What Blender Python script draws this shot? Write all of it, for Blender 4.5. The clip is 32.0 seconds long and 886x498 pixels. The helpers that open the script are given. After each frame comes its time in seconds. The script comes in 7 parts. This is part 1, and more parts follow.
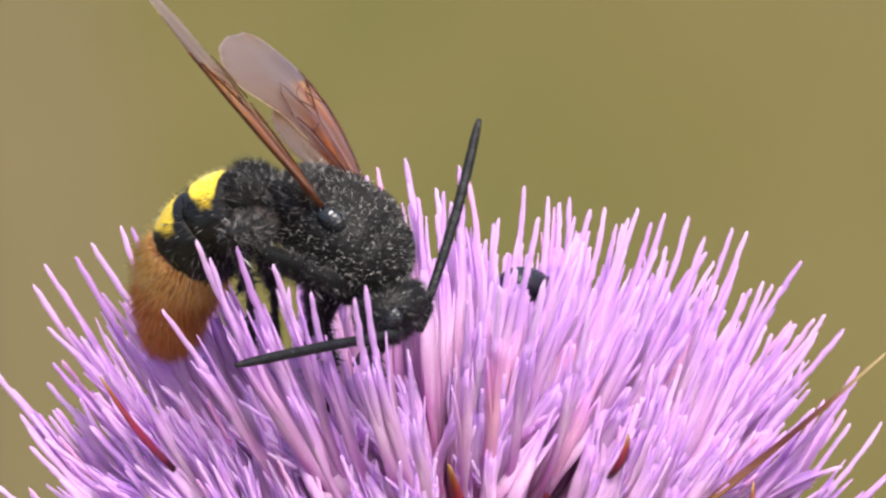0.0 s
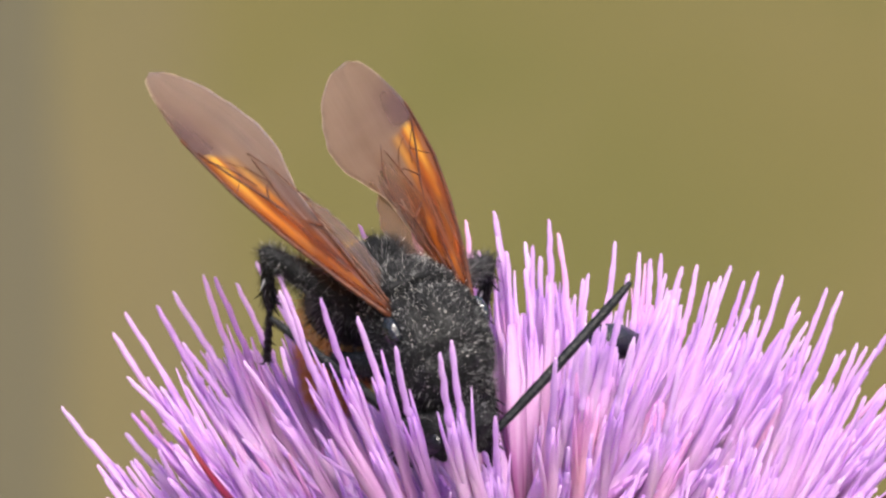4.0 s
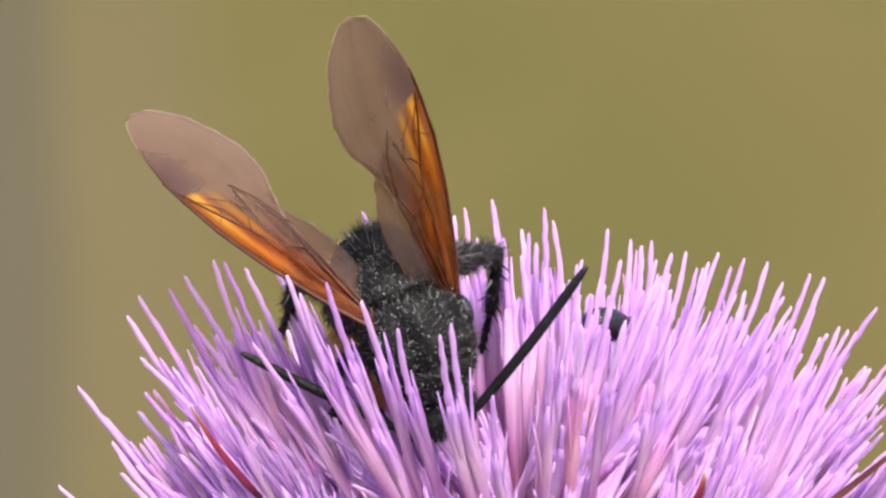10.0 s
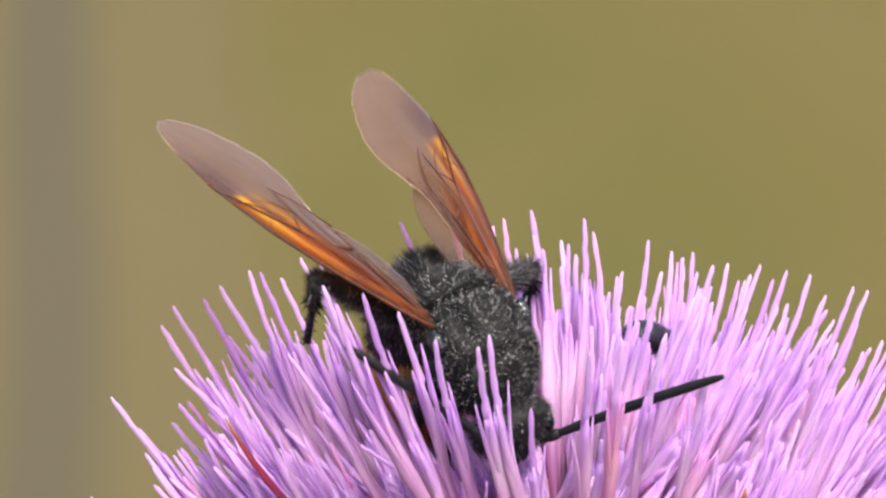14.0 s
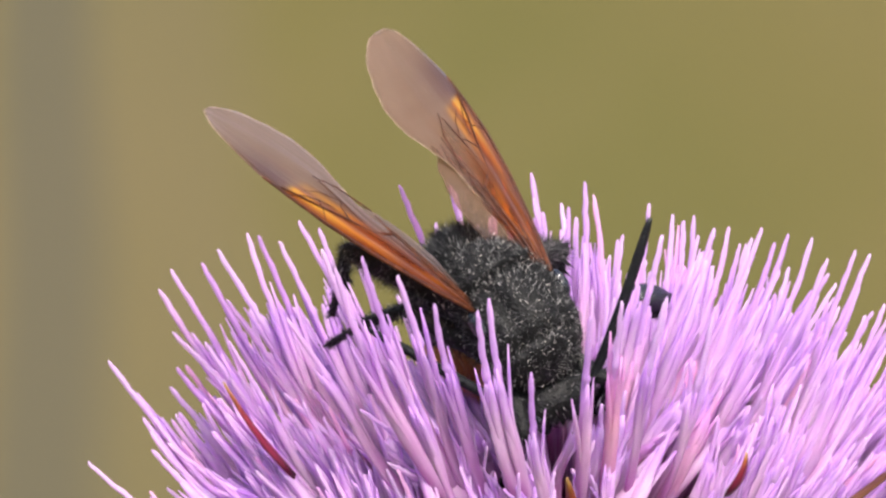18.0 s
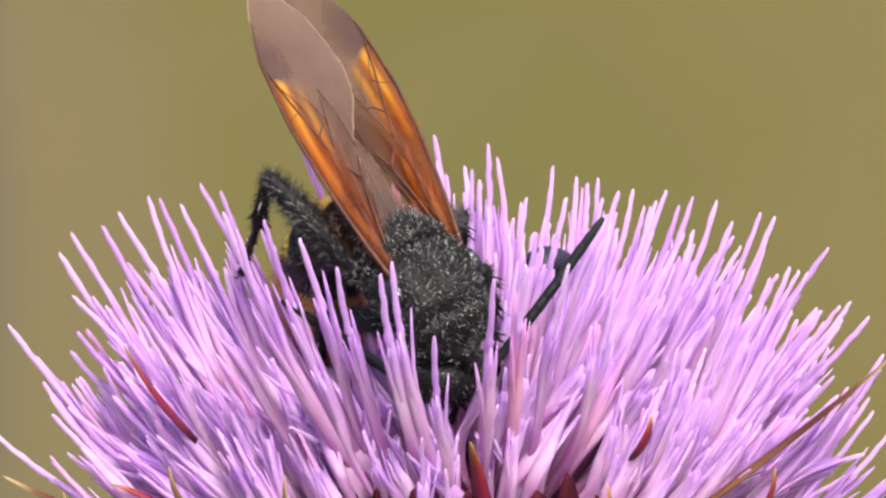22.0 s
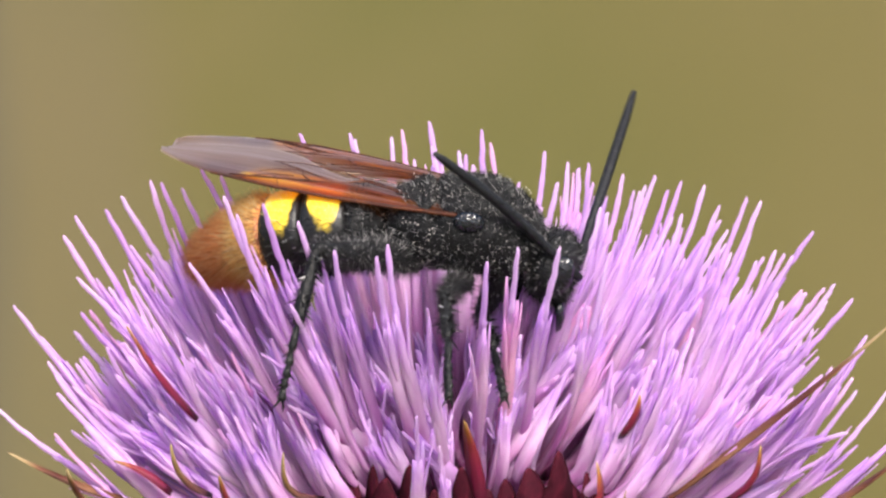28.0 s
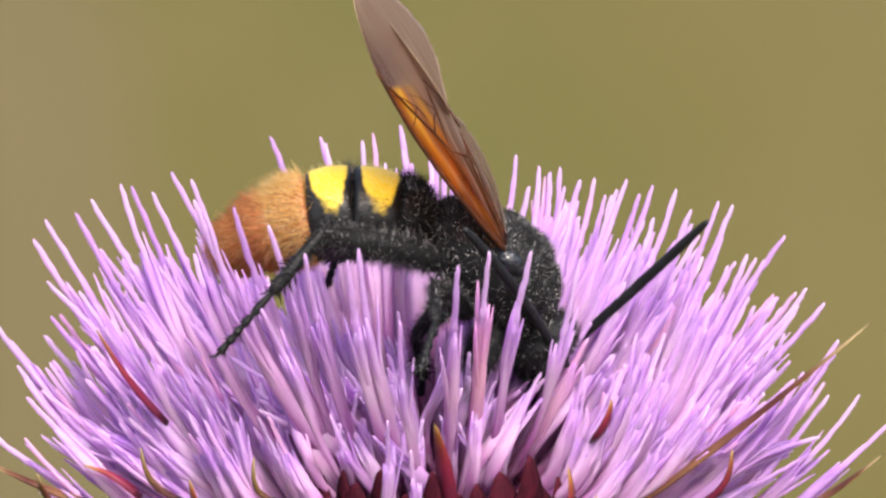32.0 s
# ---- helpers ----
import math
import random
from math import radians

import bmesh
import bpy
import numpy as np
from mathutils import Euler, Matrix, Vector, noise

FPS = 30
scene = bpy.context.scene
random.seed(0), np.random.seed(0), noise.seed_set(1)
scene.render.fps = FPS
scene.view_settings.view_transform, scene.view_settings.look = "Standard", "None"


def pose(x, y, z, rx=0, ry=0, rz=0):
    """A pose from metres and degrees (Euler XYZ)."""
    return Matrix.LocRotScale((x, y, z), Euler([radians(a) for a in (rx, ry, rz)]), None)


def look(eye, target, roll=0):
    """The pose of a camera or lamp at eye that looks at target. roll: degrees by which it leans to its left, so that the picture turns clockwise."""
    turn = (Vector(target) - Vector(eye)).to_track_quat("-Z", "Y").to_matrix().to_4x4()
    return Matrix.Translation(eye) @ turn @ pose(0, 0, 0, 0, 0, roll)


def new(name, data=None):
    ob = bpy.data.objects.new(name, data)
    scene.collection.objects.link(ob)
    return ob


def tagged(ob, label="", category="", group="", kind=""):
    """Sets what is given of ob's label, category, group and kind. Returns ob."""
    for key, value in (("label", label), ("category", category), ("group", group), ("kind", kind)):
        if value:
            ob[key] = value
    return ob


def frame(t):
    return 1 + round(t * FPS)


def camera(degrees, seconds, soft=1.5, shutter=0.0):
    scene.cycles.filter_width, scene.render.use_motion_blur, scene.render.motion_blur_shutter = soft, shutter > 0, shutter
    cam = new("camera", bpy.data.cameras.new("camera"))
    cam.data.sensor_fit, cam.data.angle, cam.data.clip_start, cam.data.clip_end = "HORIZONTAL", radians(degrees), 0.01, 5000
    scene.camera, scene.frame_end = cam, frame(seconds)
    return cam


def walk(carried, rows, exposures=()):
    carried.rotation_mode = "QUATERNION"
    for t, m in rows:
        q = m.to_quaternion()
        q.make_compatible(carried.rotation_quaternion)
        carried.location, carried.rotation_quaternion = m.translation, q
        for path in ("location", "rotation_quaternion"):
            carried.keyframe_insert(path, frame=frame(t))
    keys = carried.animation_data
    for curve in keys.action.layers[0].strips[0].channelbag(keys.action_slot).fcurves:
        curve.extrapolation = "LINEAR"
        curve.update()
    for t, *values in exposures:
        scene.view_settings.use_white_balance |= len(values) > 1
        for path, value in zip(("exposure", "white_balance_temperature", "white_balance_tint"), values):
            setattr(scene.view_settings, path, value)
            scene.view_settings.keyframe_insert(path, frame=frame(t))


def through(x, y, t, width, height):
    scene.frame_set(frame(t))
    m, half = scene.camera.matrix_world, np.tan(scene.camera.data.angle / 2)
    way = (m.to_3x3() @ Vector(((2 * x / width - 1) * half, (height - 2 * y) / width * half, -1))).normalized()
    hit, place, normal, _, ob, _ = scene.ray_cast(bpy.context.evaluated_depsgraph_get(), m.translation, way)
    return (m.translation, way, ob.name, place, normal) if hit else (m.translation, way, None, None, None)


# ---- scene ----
# A mammoth wasp feeding on a thistle head. World in metres; small parts are written in millimetres and scaled by MM.
MM = 0.001
CENTRE = Vector((0.0, 0.0, 0.75))      # top of the thistle's receptacle

cam = camera(10, 32.0, soft=2.5, shutter=0.5)
PATH = [
    (0.0, look((-0.00142, -0.36572, 0.88811), (0.00033, 0.01562, 0.76736), -1.37)),
    (0.5, look((-0.00144, -0.35998, 0.88630), (-0.00125, 0.02151, 0.76603), -1.18)),
    (1.0, look((-0.00145, -0.35726, 0.88544), (-0.00197, 0.02429, 0.76535), -1.07)),
    (1.5, look((-0.00145, -0.35728, 0.88545), (-0.00279, 0.02440, 0.76580), -0.97)),
    (2.0, look((-0.00145, -0.35746, 0.88551), (-0.00356, 0.02445, 0.76659), -0.90)),
    (2.5, look((-0.00145, -0.35764, 0.88556), (-0.00438, 0.02462, 0.76782), -0.73)),
    (3.0, look((-0.00145, -0.35813, 0.88572), (-0.00512, 0.02439, 0.76880), -0.66)),
    (3.5, look((-0.00145, -0.35844, 0.88581), (-0.00591, 0.02419, 0.76930), -0.61)),
    (4.0, look((-0.00145, -0.35859, 0.88586), (-0.00656, 0.02402, 0.76932), -0.66)),
    (4.5, look((-0.00145, -0.35867, 0.88589), (-0.00694, 0.02395, 0.76938), -0.65)),
    (6.5, look((-0.00142, -0.36609, 0.88823), (-0.00678, 0.01637, 0.77122), -0.49)),
    (7.0, look((-0.00141, -0.36873, 0.88906), (-0.00664, 0.01362, 0.77165), -0.40)),
    (7.5, look((-0.00139, -0.37325, 0.89049), (-0.00629, 0.00895, 0.77261), -0.32)),
    (8.0, look((-0.00138, -0.37513, 0.89108), (-0.00583, 0.00709, 0.77321), -0.30)),
    (8.5, look((-0.00138, -0.37563, 0.89124), (-0.00549, 0.00654, 0.77320), -0.36)),
    (9.0, look((-0.00138, -0.37580, 0.89129), (-0.00549, 0.00633, 0.77316), -0.38)),
    (9.5, look((-0.00138, -0.37561, 0.89123), (-0.00586, 0.00656, 0.77320), -0.48)),
    (10.0, look((-0.00138, -0.37508, 0.89106), (-0.00634, 0.00718, 0.77337), -0.56)),
    (10.5, look((-0.00139, -0.37421, 0.89079), (-0.00675, 0.00825, 0.77375), -0.58)),
    (11.0, look((-0.00139, -0.37388, 0.89069), (-0.00685, 0.00876, 0.77427), -0.56)),
    (11.5, look((-0.00139, -0.37354, 0.89058), (-0.00688, 0.00920, 0.77449), -0.55)),
    (12.0, look((-0.00139, -0.37305, 0.89042), (-0.00709, 0.00968, 0.77430), -0.55)),
    (12.5, look((-0.00139, -0.37239, 0.89021), (-0.00778, 0.01026, 0.77386), -0.50)),
    (13.0, look((-0.00140, -0.37173, 0.89001), (-0.00847, 0.01081, 0.77333), -0.44)),
    (13.5, look((-0.00140, -0.37107, 0.88980), (-0.00910, 0.01142, 0.77302), -0.39)),
    (14.0, look((-0.00140, -0.37023, 0.88953), (-0.00944, 0.01225, 0.77272), -0.41)),
    (14.5, look((-0.00140, -0.36982, 0.88941), (-0.00955, 0.01268, 0.77269), -0.40)),
    (16.5, look((-0.00141, -0.36834, 0.88894), (-0.00949, 0.01405, 0.77183), -0.39)),
    (17.0, look((-0.00141, -0.36825, 0.88891), (-0.00945, 0.01393, 0.77111), -0.38)),
    (17.5, look((-0.00141, -0.36808, 0.88886), (-0.00945, 0.01383, 0.77021), -0.38)),
    (18.0, look((-0.00141, -0.36792, 0.88880), (-0.00945, 0.01371, 0.76922), -0.40)),
    (18.5, look((-0.00141, -0.36758, 0.88870), (-0.00867, 0.01362, 0.76774), -0.40)),
    (19.0, look((-0.00141, -0.36727, 0.88860), (-0.00687, 0.01354, 0.76630), -0.37)),
    (19.5, look((-0.00141, -0.36695, 0.88850), (-0.00503, 0.01350, 0.76502), -0.30)),
    (20.0, look((-0.00141, -0.36679, 0.88845), (-0.00342, 0.01343, 0.76425), -0.27)),
    (20.5, look((-0.00142, -0.36648, 0.88835), (-0.00240, 0.01387, 0.76450), -0.20)),
    (21.0, look((-0.00142, -0.36616, 0.88825), (-0.00189, 0.01431, 0.76479), -0.17)),
    (21.5, look((-0.00142, -0.36568, 0.88810), (-0.00185, 0.01496, 0.76516), -0.12)),
    (22.0, look((-0.00142, -0.36536, 0.88800), (-0.00181, 0.01545, 0.76558), -0.10)),
    (22.5, look((-0.00142, -0.36535, 0.88800), (-0.00181, 0.01557, 0.76593), -0.12)),
    (23.0, look((-0.00142, -0.36535, 0.88800), (-0.00185, 0.01569, 0.76632), -0.12)),
    (23.5, look((-0.00142, -0.36535, 0.88799), (-0.00181, 0.01573, 0.76642), -0.14)),
    (24.0, look((-0.00142, -0.36649, 0.88835), (-0.00181, 0.01461, 0.76685), -0.12)),
    (24.5, look((-0.00140, -0.36928, 0.88923), (-0.00152, 0.01165, 0.76720), -0.13)),
    (25.0, look((-0.00139, -0.37244, 0.89023), (-0.00128, 0.00832, 0.76768), -0.14)),
    (25.5, look((-0.00139, -0.37413, 0.89076), (-0.00127, 0.00645, 0.76763), -0.15)),
    (27.5, look((-0.00138, -0.37492, 0.89101), (-0.00140, 0.00547, 0.76733), -0.07)),
    (28.0, look((-0.00138, -0.37500, 0.89104), (-0.00137, 0.00542, 0.76742), -0.02)),
    (28.5, look((-0.00138, -0.37516, 0.89109), (-0.00129, 0.00526, 0.76747), 0.03)),
    (29.0, look((-0.00138, -0.37499, 0.89104), (-0.00129, 0.00545, 0.76748), 0.08)),
    (29.5, look((-0.00138, -0.37466, 0.89093), (-0.00126, 0.00578, 0.76738), 0.10)),
    (30.0, look((-0.00139, -0.37415, 0.89077), (-0.00122, 0.00630, 0.76725), 0.13)),
    (30.5, look((-0.00139, -0.37382, 0.89067), (-0.00119, 0.00665, 0.76721), 0.13)),
    (31.0, look((-0.00139, -0.37364, 0.89061), (-0.00112, 0.00686, 0.76725), 0.10)),
    (31.5, look((-0.00139, -0.37398, 0.89072), (-0.00078, 0.00652, 0.76736), 0.10)),
    (32.0, look((-0.00139, -0.37415, 0.89077), (0.00092, 0.00636, 0.76745), 0.12)),
]
walk(cam, PATH)

# ---- light: bright overcast day ----
world = bpy.data.worlds.new("sky")
scene.world = world
world.use_nodes = True
wn = world.node_tree
sky = wn.nodes.new("ShaderNodeTexSky")
sky.sky_type = "NISHITA"
sky.sun_disc = False
sky.sun_elevation = radians(58)
sky.sun_rotation = radians(160)
sky.air_density = 1.0
sky.dust_density = 6.0
wn.links.new(sky.outputs[0], wn.nodes["Background"].inputs[0])
wn.nodes["Background"].inputs[1].default_value = 0.15

sun_data = bpy.data.lights.new("sun", "SUN")
sun_data.energy = 1.95
sun_data.angle = radians(16)
sun_data.color = (1.0, 0.96, 0.9)
sun = new("sun", sun_data)
sun.matrix_world = look((0.45, -1.2, 2.6), (0, 0, 0.75))
scene.view_settings.exposure = 1.0


# ---- materials ----
class Mat:
    """A node material; node() adds a node, link() joins sockets."""

    def __init__(self, name, rough=0.6, spec=0.3):
        self.m = bpy.data.materials.new(name)
        self.m.use_nodes = True
        self.t = self.m.node_tree
        self.b = self.t.nodes["Principled BSDF"]
        self.b.inputs["Roughness"].default_value = rough
        self.b.inputs["Specular IOR Level"].default_value = spec
        self.out = self.t.nodes["Material Output"]

    def node(self, kind, **values):
        n = self.t.nodes.new(kind)
        for k, v in values.items():
            n.inputs[k].default_value = v
        return n

    def link(self, a, b):
        self.t.links.new(a, b)

    def coords(self, scale=1000.0, squash=(1, 1, 1)):
        tc = self.node("ShaderNodeTexCoord")
        mp = self.node("ShaderNodeMapping")
        mp.inputs["Scale"].default_value = [scale * s for s in squash]
        self.link(tc.outputs["Object"], mp.inputs["Vector"])
        return mp.outputs[0]

    def noise(self, vec, scale, detail=3.0, rough=0.5):
        n = self.node("ShaderNodeTexNoise", Scale=scale, Detail=detail, Roughness=rough)
        self.link(vec, n.inputs["Vector"])
        return n.outputs[0]

    def ramp(self, fac, stops):
        r = self.node("ShaderNodeValToRGB")
        el = r.color_ramp.elements
        while len(el) < len(stops):
            el.new(0.5)
        for e, (p, c) in zip(el, stops):
            e.position, e.color = p, (*c, 1.0)
        self.link(fac, r.inputs[0])
        return r.outputs[0]

    def mix(self, fac, a, b, mode="MIX"):
        n = self.node("ShaderNodeMix")
        n.data_type = "RGBA"
        n.blend_type = mode
        for sock, v in ((n.inputs[0], fac), (n.inputs[6], a), (n.inputs[7], b)):
            if isinstance(v, (int, float)):
                sock.default_value = v
            elif isinstance(v, tuple):
                sock.default_value = (*v, 1.0)
            else:
                self.link(v, sock)
        return n.outputs[2]

    def math(self, op, a, b=0.0, c=0.0):
        n = self.node("ShaderNodeMath")
        n.operation = op
        for sock, v in zip(n.inputs, (a, b, c)):
            if isinstance(v, (int, float)):
                sock.default_value = v
            else:
                self.link(v, sock)
        return n.outputs[0]

    def step(self, v, lo, hi):
        n = self.node("ShaderNodeMapRange")
        n.interpolation_type = "SMOOTHSTEP"
        self.link(v, n.inputs[0])
        n.inputs[1].default_value, n.inputs[2].default_value = lo, hi
        return n.outputs[0]

    def split(self, vec):
        n = self.node("ShaderNodeSeparateXYZ")
        self.link(vec, n.inputs[0])
        return n.outputs

    def random(self):
        return self.node("ShaderNodeObjectInfo").outputs["Random"]

    def island(self):
        return self.node("ShaderNodeNewGeometry").outputs["Random Per Island"]

    def colour(self, sock):
        self.link(sock, self.b.inputs["Base Color"])

    def bump_of(self, height, strength, distance):
        n = self.node("ShaderNodeBump", Strength=strength, Distance=distance)
        self.link(height, n.inputs["Height"])
        return n.outputs[0]

    def bump(self, height, strength, distance):
        self.link(self.bump_of(height, strength, distance), self.b.inputs["Normal"])

    def thin(self, amount, tint):
        """Lets light pass through a thin leaf-like piece."""
        tr = self.node("ShaderNodeBsdfTranslucent")
        if isinstance(tint, tuple):
            tr.inputs[0].default_value = (*tint, 1.0)
        else:
            self.link(tint, tr.inputs[0])
        mx = self.node("ShaderNodeMixShader", Fac=amount)
        self.link(self.b.outputs[0], mx.inputs[1])
        self.link(tr.outputs[0], mx.inputs[2])
        self.link(mx.outputs[0], self.out.inputs[0])
        return self


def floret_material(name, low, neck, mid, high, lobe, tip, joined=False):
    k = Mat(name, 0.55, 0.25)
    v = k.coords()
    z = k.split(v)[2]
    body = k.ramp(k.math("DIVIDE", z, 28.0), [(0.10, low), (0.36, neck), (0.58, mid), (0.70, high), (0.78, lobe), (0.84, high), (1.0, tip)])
    streak = k.noise(k.coords(1000, (1.6, 1.6, 0.12)), 1.0, 3)
    body = k.mix(k.math("MULTIPLY", k.step(streak, 0.35, 0.75), 0.6), body, (0.93, 0.74, 0.94), "MIX") if name == "floret_corolla" else body
    fleck = k.noise(v, 3.5, 2)
    body = k.mix(k.math("MULTIPLY", k.step(fleck, 0.60, 0.75), 0.25), body, (0.48, 0.16, 0.52))
    r = k.island() if joined else k.random()
    hue = k.ramp(r, [(0.0, (0.82, 0.67, 0.90)), (0.12, (0.92, 0.85, 0.96)), (0.40, (0.99, 0.94, 1.0)), (0.75, (1.02, 1.05, 1.03)), (0.93, (1.02, 0.98, 1.0)), (1.0, (1.08, 0.90, 0.90))])
    col = k.mix(1.0, body, hue, "MULTIPLY")
    k.colour(col)
    k.bump(streak, 0.25, 0.0002)
    return k.thin(0.55, col).m


# low and neck: magenta bases, darkened further by painted-in shade between the florets
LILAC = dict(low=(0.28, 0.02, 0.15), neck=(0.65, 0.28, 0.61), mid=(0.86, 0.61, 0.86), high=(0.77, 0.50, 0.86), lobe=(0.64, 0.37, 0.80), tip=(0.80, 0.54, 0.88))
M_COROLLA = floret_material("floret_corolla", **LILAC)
STYLE = dict(low=(0.80, 0.54, 0.84), neck=(0.78, 0.50, 0.86), mid=(0.76, 0.47, 0.87), high=(0.82, 0.58, 0.89), lobe=(0.82, 0.58, 0.89), tip=(0.86, 0.64, 0.90))
M_STYLE = floret_material("floret_style", **STYLE)


def bract_material():
    k = Mat("bract", 0.5, 0.3)
    v = k.coords()
    z = k.split(v)[2]
    r = k.random()
    a = k.ramp(k.math("DIVIDE", z, 16.0), [(0.0, (0.06, 0.006, 0.022)), (0.45, (0.17, 0.010, 0.040)), (0.70, (0.20, 0.022, 0.030)),
                                           (0.86, (0.26, 0.08, 0.020)), (1.0, (0.36, 0.23, 0.08))])
    b = k.ramp(k.math("DIVIDE", z, 16.0), [(0.0, (0.06, 0.02, 0.03)), (0.45, (0.11, 0.045, 0.03)), (0.75, (0.20, 0.12, 0.04)),
                                           (1.0, (0.44, 0.33, 0.13))])
    fib = k.noise(k.coords(1000, (3, 3, 0.25)), 1.2, 4)
    col = k.mix(k.step(r, 0.82, 0.92), a, b)
    col = k.mix(k.math("MULTIPLY", k.step(fib, 0.4, 0.8), 0.4), col, (0.05, 0.015, 0.02))
    k.colour(col)
    k.bump(fib, 0.4, 0.0002)
    return k.m


M_BRACT = bract_material()


def straw_bract_material():
    """Dry bract: brown and fibrous below, straw towards the spine, dark along streaks."""
    k = Mat("straw_bract", 0.55, 0.3)
    z = k.math("DIVIDE", k.split(k.coords())[2], 16.0)
    col = k.ramp(z, [(0.0, (0.13, 0.05, 0.03)), (0.30, (0.17, 0.075, 0.035)), (0.58, (0.06, 0.012, 0.008)), (0.74, (0.12, 0.045, 0.016)), (0.86, (0.38, 0.27, 0.13)), (0.96, (0.40, 0.30, 0.15)), (1.0, (0.10, 0.06, 0.03))])
    fib = k.noise(k.coords(1000, (3, 3, 0.2)), 1.3, 4)
    col = k.mix(k.math("MULTIPLY", k.step(fib, 0.42, 0.75), 0.55), col, (0.09, 0.03, 0.015))
    k.colour(col)
    k.bump(fib, 0.5, 0.0002)
    return k.m


M_STRAW = straw_bract_material()


def plain(name, c1, c2, scale, rough, spec=0.3, bump=0.3, dist=0.0002, metal=0.0, squash=(1, 1, 1)):
    """Two colours mixed by grain and by larger stains."""
    k = Mat(name, rough, spec)
    v = k.coords(1000, squash)
    n = k.noise(v, scale, 5, 0.6)
    big = k.noise(v, scale * 0.15, 2)
    col = k.mix(k.step(n, 0.3, 0.7), c1, c2)
    col = k.mix(k.math("MULTIPLY", k.step(big, 0.45, 0.7), 0.4), col, tuple(0.6 * x for x in c1))
    k.colour(col)
    k.b.inputs["Metallic"].default_value = metal
    k.bump(n, bump, dist)
    return k.m


M_STEM = plain("stem_green", (0.10, 0.15, 0.05), (0.22, 0.26, 0.13), 0.8, 0.7, squash=(1, 1, 0.1))
# maroon bracts, taken near black: the hollow's shade is put into their colour
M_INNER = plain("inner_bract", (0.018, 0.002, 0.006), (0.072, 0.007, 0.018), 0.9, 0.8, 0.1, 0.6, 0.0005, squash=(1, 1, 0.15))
M_CALYX = plain("calyx", (0.045, 0.012, 0.022), (0.11, 0.03, 0.04), 0.7, 0.6)


def cuticle(name, base, speck, rough, spec, amount):
    """Black insect cuticle, pitted, with pale pollen dust."""
    k = Mat(name, rough, spec)
    v = k.coords()
    pit = k.node("ShaderNodeTexVoronoi", Scale=4.0)
    k.link(v, pit.inputs["Vector"])
    big = k.noise(v, 0.5, 3)
    col = k.mix(k.step(big, 0.35, 0.7), base, tuple(1.8 * x for x in base))
    dust = k.noise(v, 3.2, 3, 0.7)
    col = k.mix(k.math("MULTIPLY", k.step(dust, 0.66, 0.72), amount), col, speck)
    k.colour(col)
    k.bump(pit.outputs["Distance"], 0.5, 0.00015)
    return k.m


M_BLACK = cuticle("black_cuticle", (0.0045, 0.0045, 0.005), (0.30, 0.28, 0.30), 0.5, 0.25, 0.35)
M_GLOSS = cuticle("glossy_black", (0.006, 0.007, 0.010), (0.05, 0.05, 0.06), 0.16, 0.6, 0.2)
M_ANTENNA = cuticle("antenna_black", (0.005, 0.0055, 0.007), (0.04, 0.04, 0.045), 0.5, 0.28, 0.2)


def abdomen_material():
    """Black cuticle with a yellow blotch on each side of the back."""
    k = Mat("yellow_banded_cuticle", 0.38, 0.4)
    v = k.coords()
    x, y, z = k.split(v)
    wob = k.noise(v, 0.6, 2)
    side = k.math("ABSOLUTE", y)
    ratio = k.math("ARCTAN2", side, z)
    u = k.math("POWER", k.math("DIVIDE", k.math("ABSOLUTE", k.math("ADD", x, 1.7)), 1.55), 3.0)
    w = k.math("POWER", k.math("DIVIDE", ratio, 1.20), 1.5)
    span = k.math("ADD", k.math("MULTIPLY", k.math("SUBTRACT", wob, 0.5), 0.9), k.math("ADD", u, w))
    mask = k.math("SUBTRACT", 1.0, k.step(span, 0.76, 1.10))
    grain = k.noise(v, 5, 4)
    yel = k.mix(k.step(grain, 0.35, 0.7), (0.88, 0.58, 0.02), (0.92, 0.70, 0.08))
    k.colour(k.mix(mask, (0.005, 0.0045, 0.0045), yel))
    k.bump(grain, 0.3, 0.0001)
    return k.m


M_BANDED = abdomen_material()
M_RUST = plain("rust_cuticle", (0.32, 0.11, 0.04), (0.48, 0.20, 0.08), 1.2, 0.5)


def hair_material(name, stops, rough=0.65, through=0.0):
    k = Mat(name, rough, 0.08)
    col = k.ramp(k.island(), stops)
    k.colour(col)
    return k.thin(through, col).m if through else k.m


# black and grey hairs; the palest few carry glints as colour
M_HAIR = hair_material("black_hair", [(0.0, (0.005, 0.005, 0.0055)), (0.66, (0.009, 0.009, 0.010)), (0.84, (0.045, 0.045, 0.047)), (0.94, (0.25, 0.245, 0.25)), (1.0, (0.68, 0.67, 0.66))])
M_SILVER = hair_material("silver_hair", [(0.0, (0.008, 0.008, 0.009)), (0.55, (0.014, 0.014, 0.016)), (0.80, (0.075, 0.074, 0.076)), (1.0, (0.42, 0.40, 0.40))])
M_GOLDHAIR = hair_material("golden_hair", [(0.0, (0.78, 0.42, 0.12)), (0.4, (0.92, 0.62, 0.22)), (0.8, (0.95, 0.76, 0.36)), (1.0, (0.96, 0.88, 0.58))], through=0.45)
M_PALEHAIR = hair_material("pale_yellow_hair", [(0.0, (0.90, 0.78, 0.30)), (1.0, (0.96, 0.92, 0.66))], through=0.45)
M_REDHAIR = hair_material("rust_hair", [(0.0, (0.50, 0.13, 0.045)), (0.45, (0.86, 0.36, 0.13)), (0.85, (0.93, 0.55, 0.24)), (1.0, (0.95, 0.78, 0.48))], through=0.45)


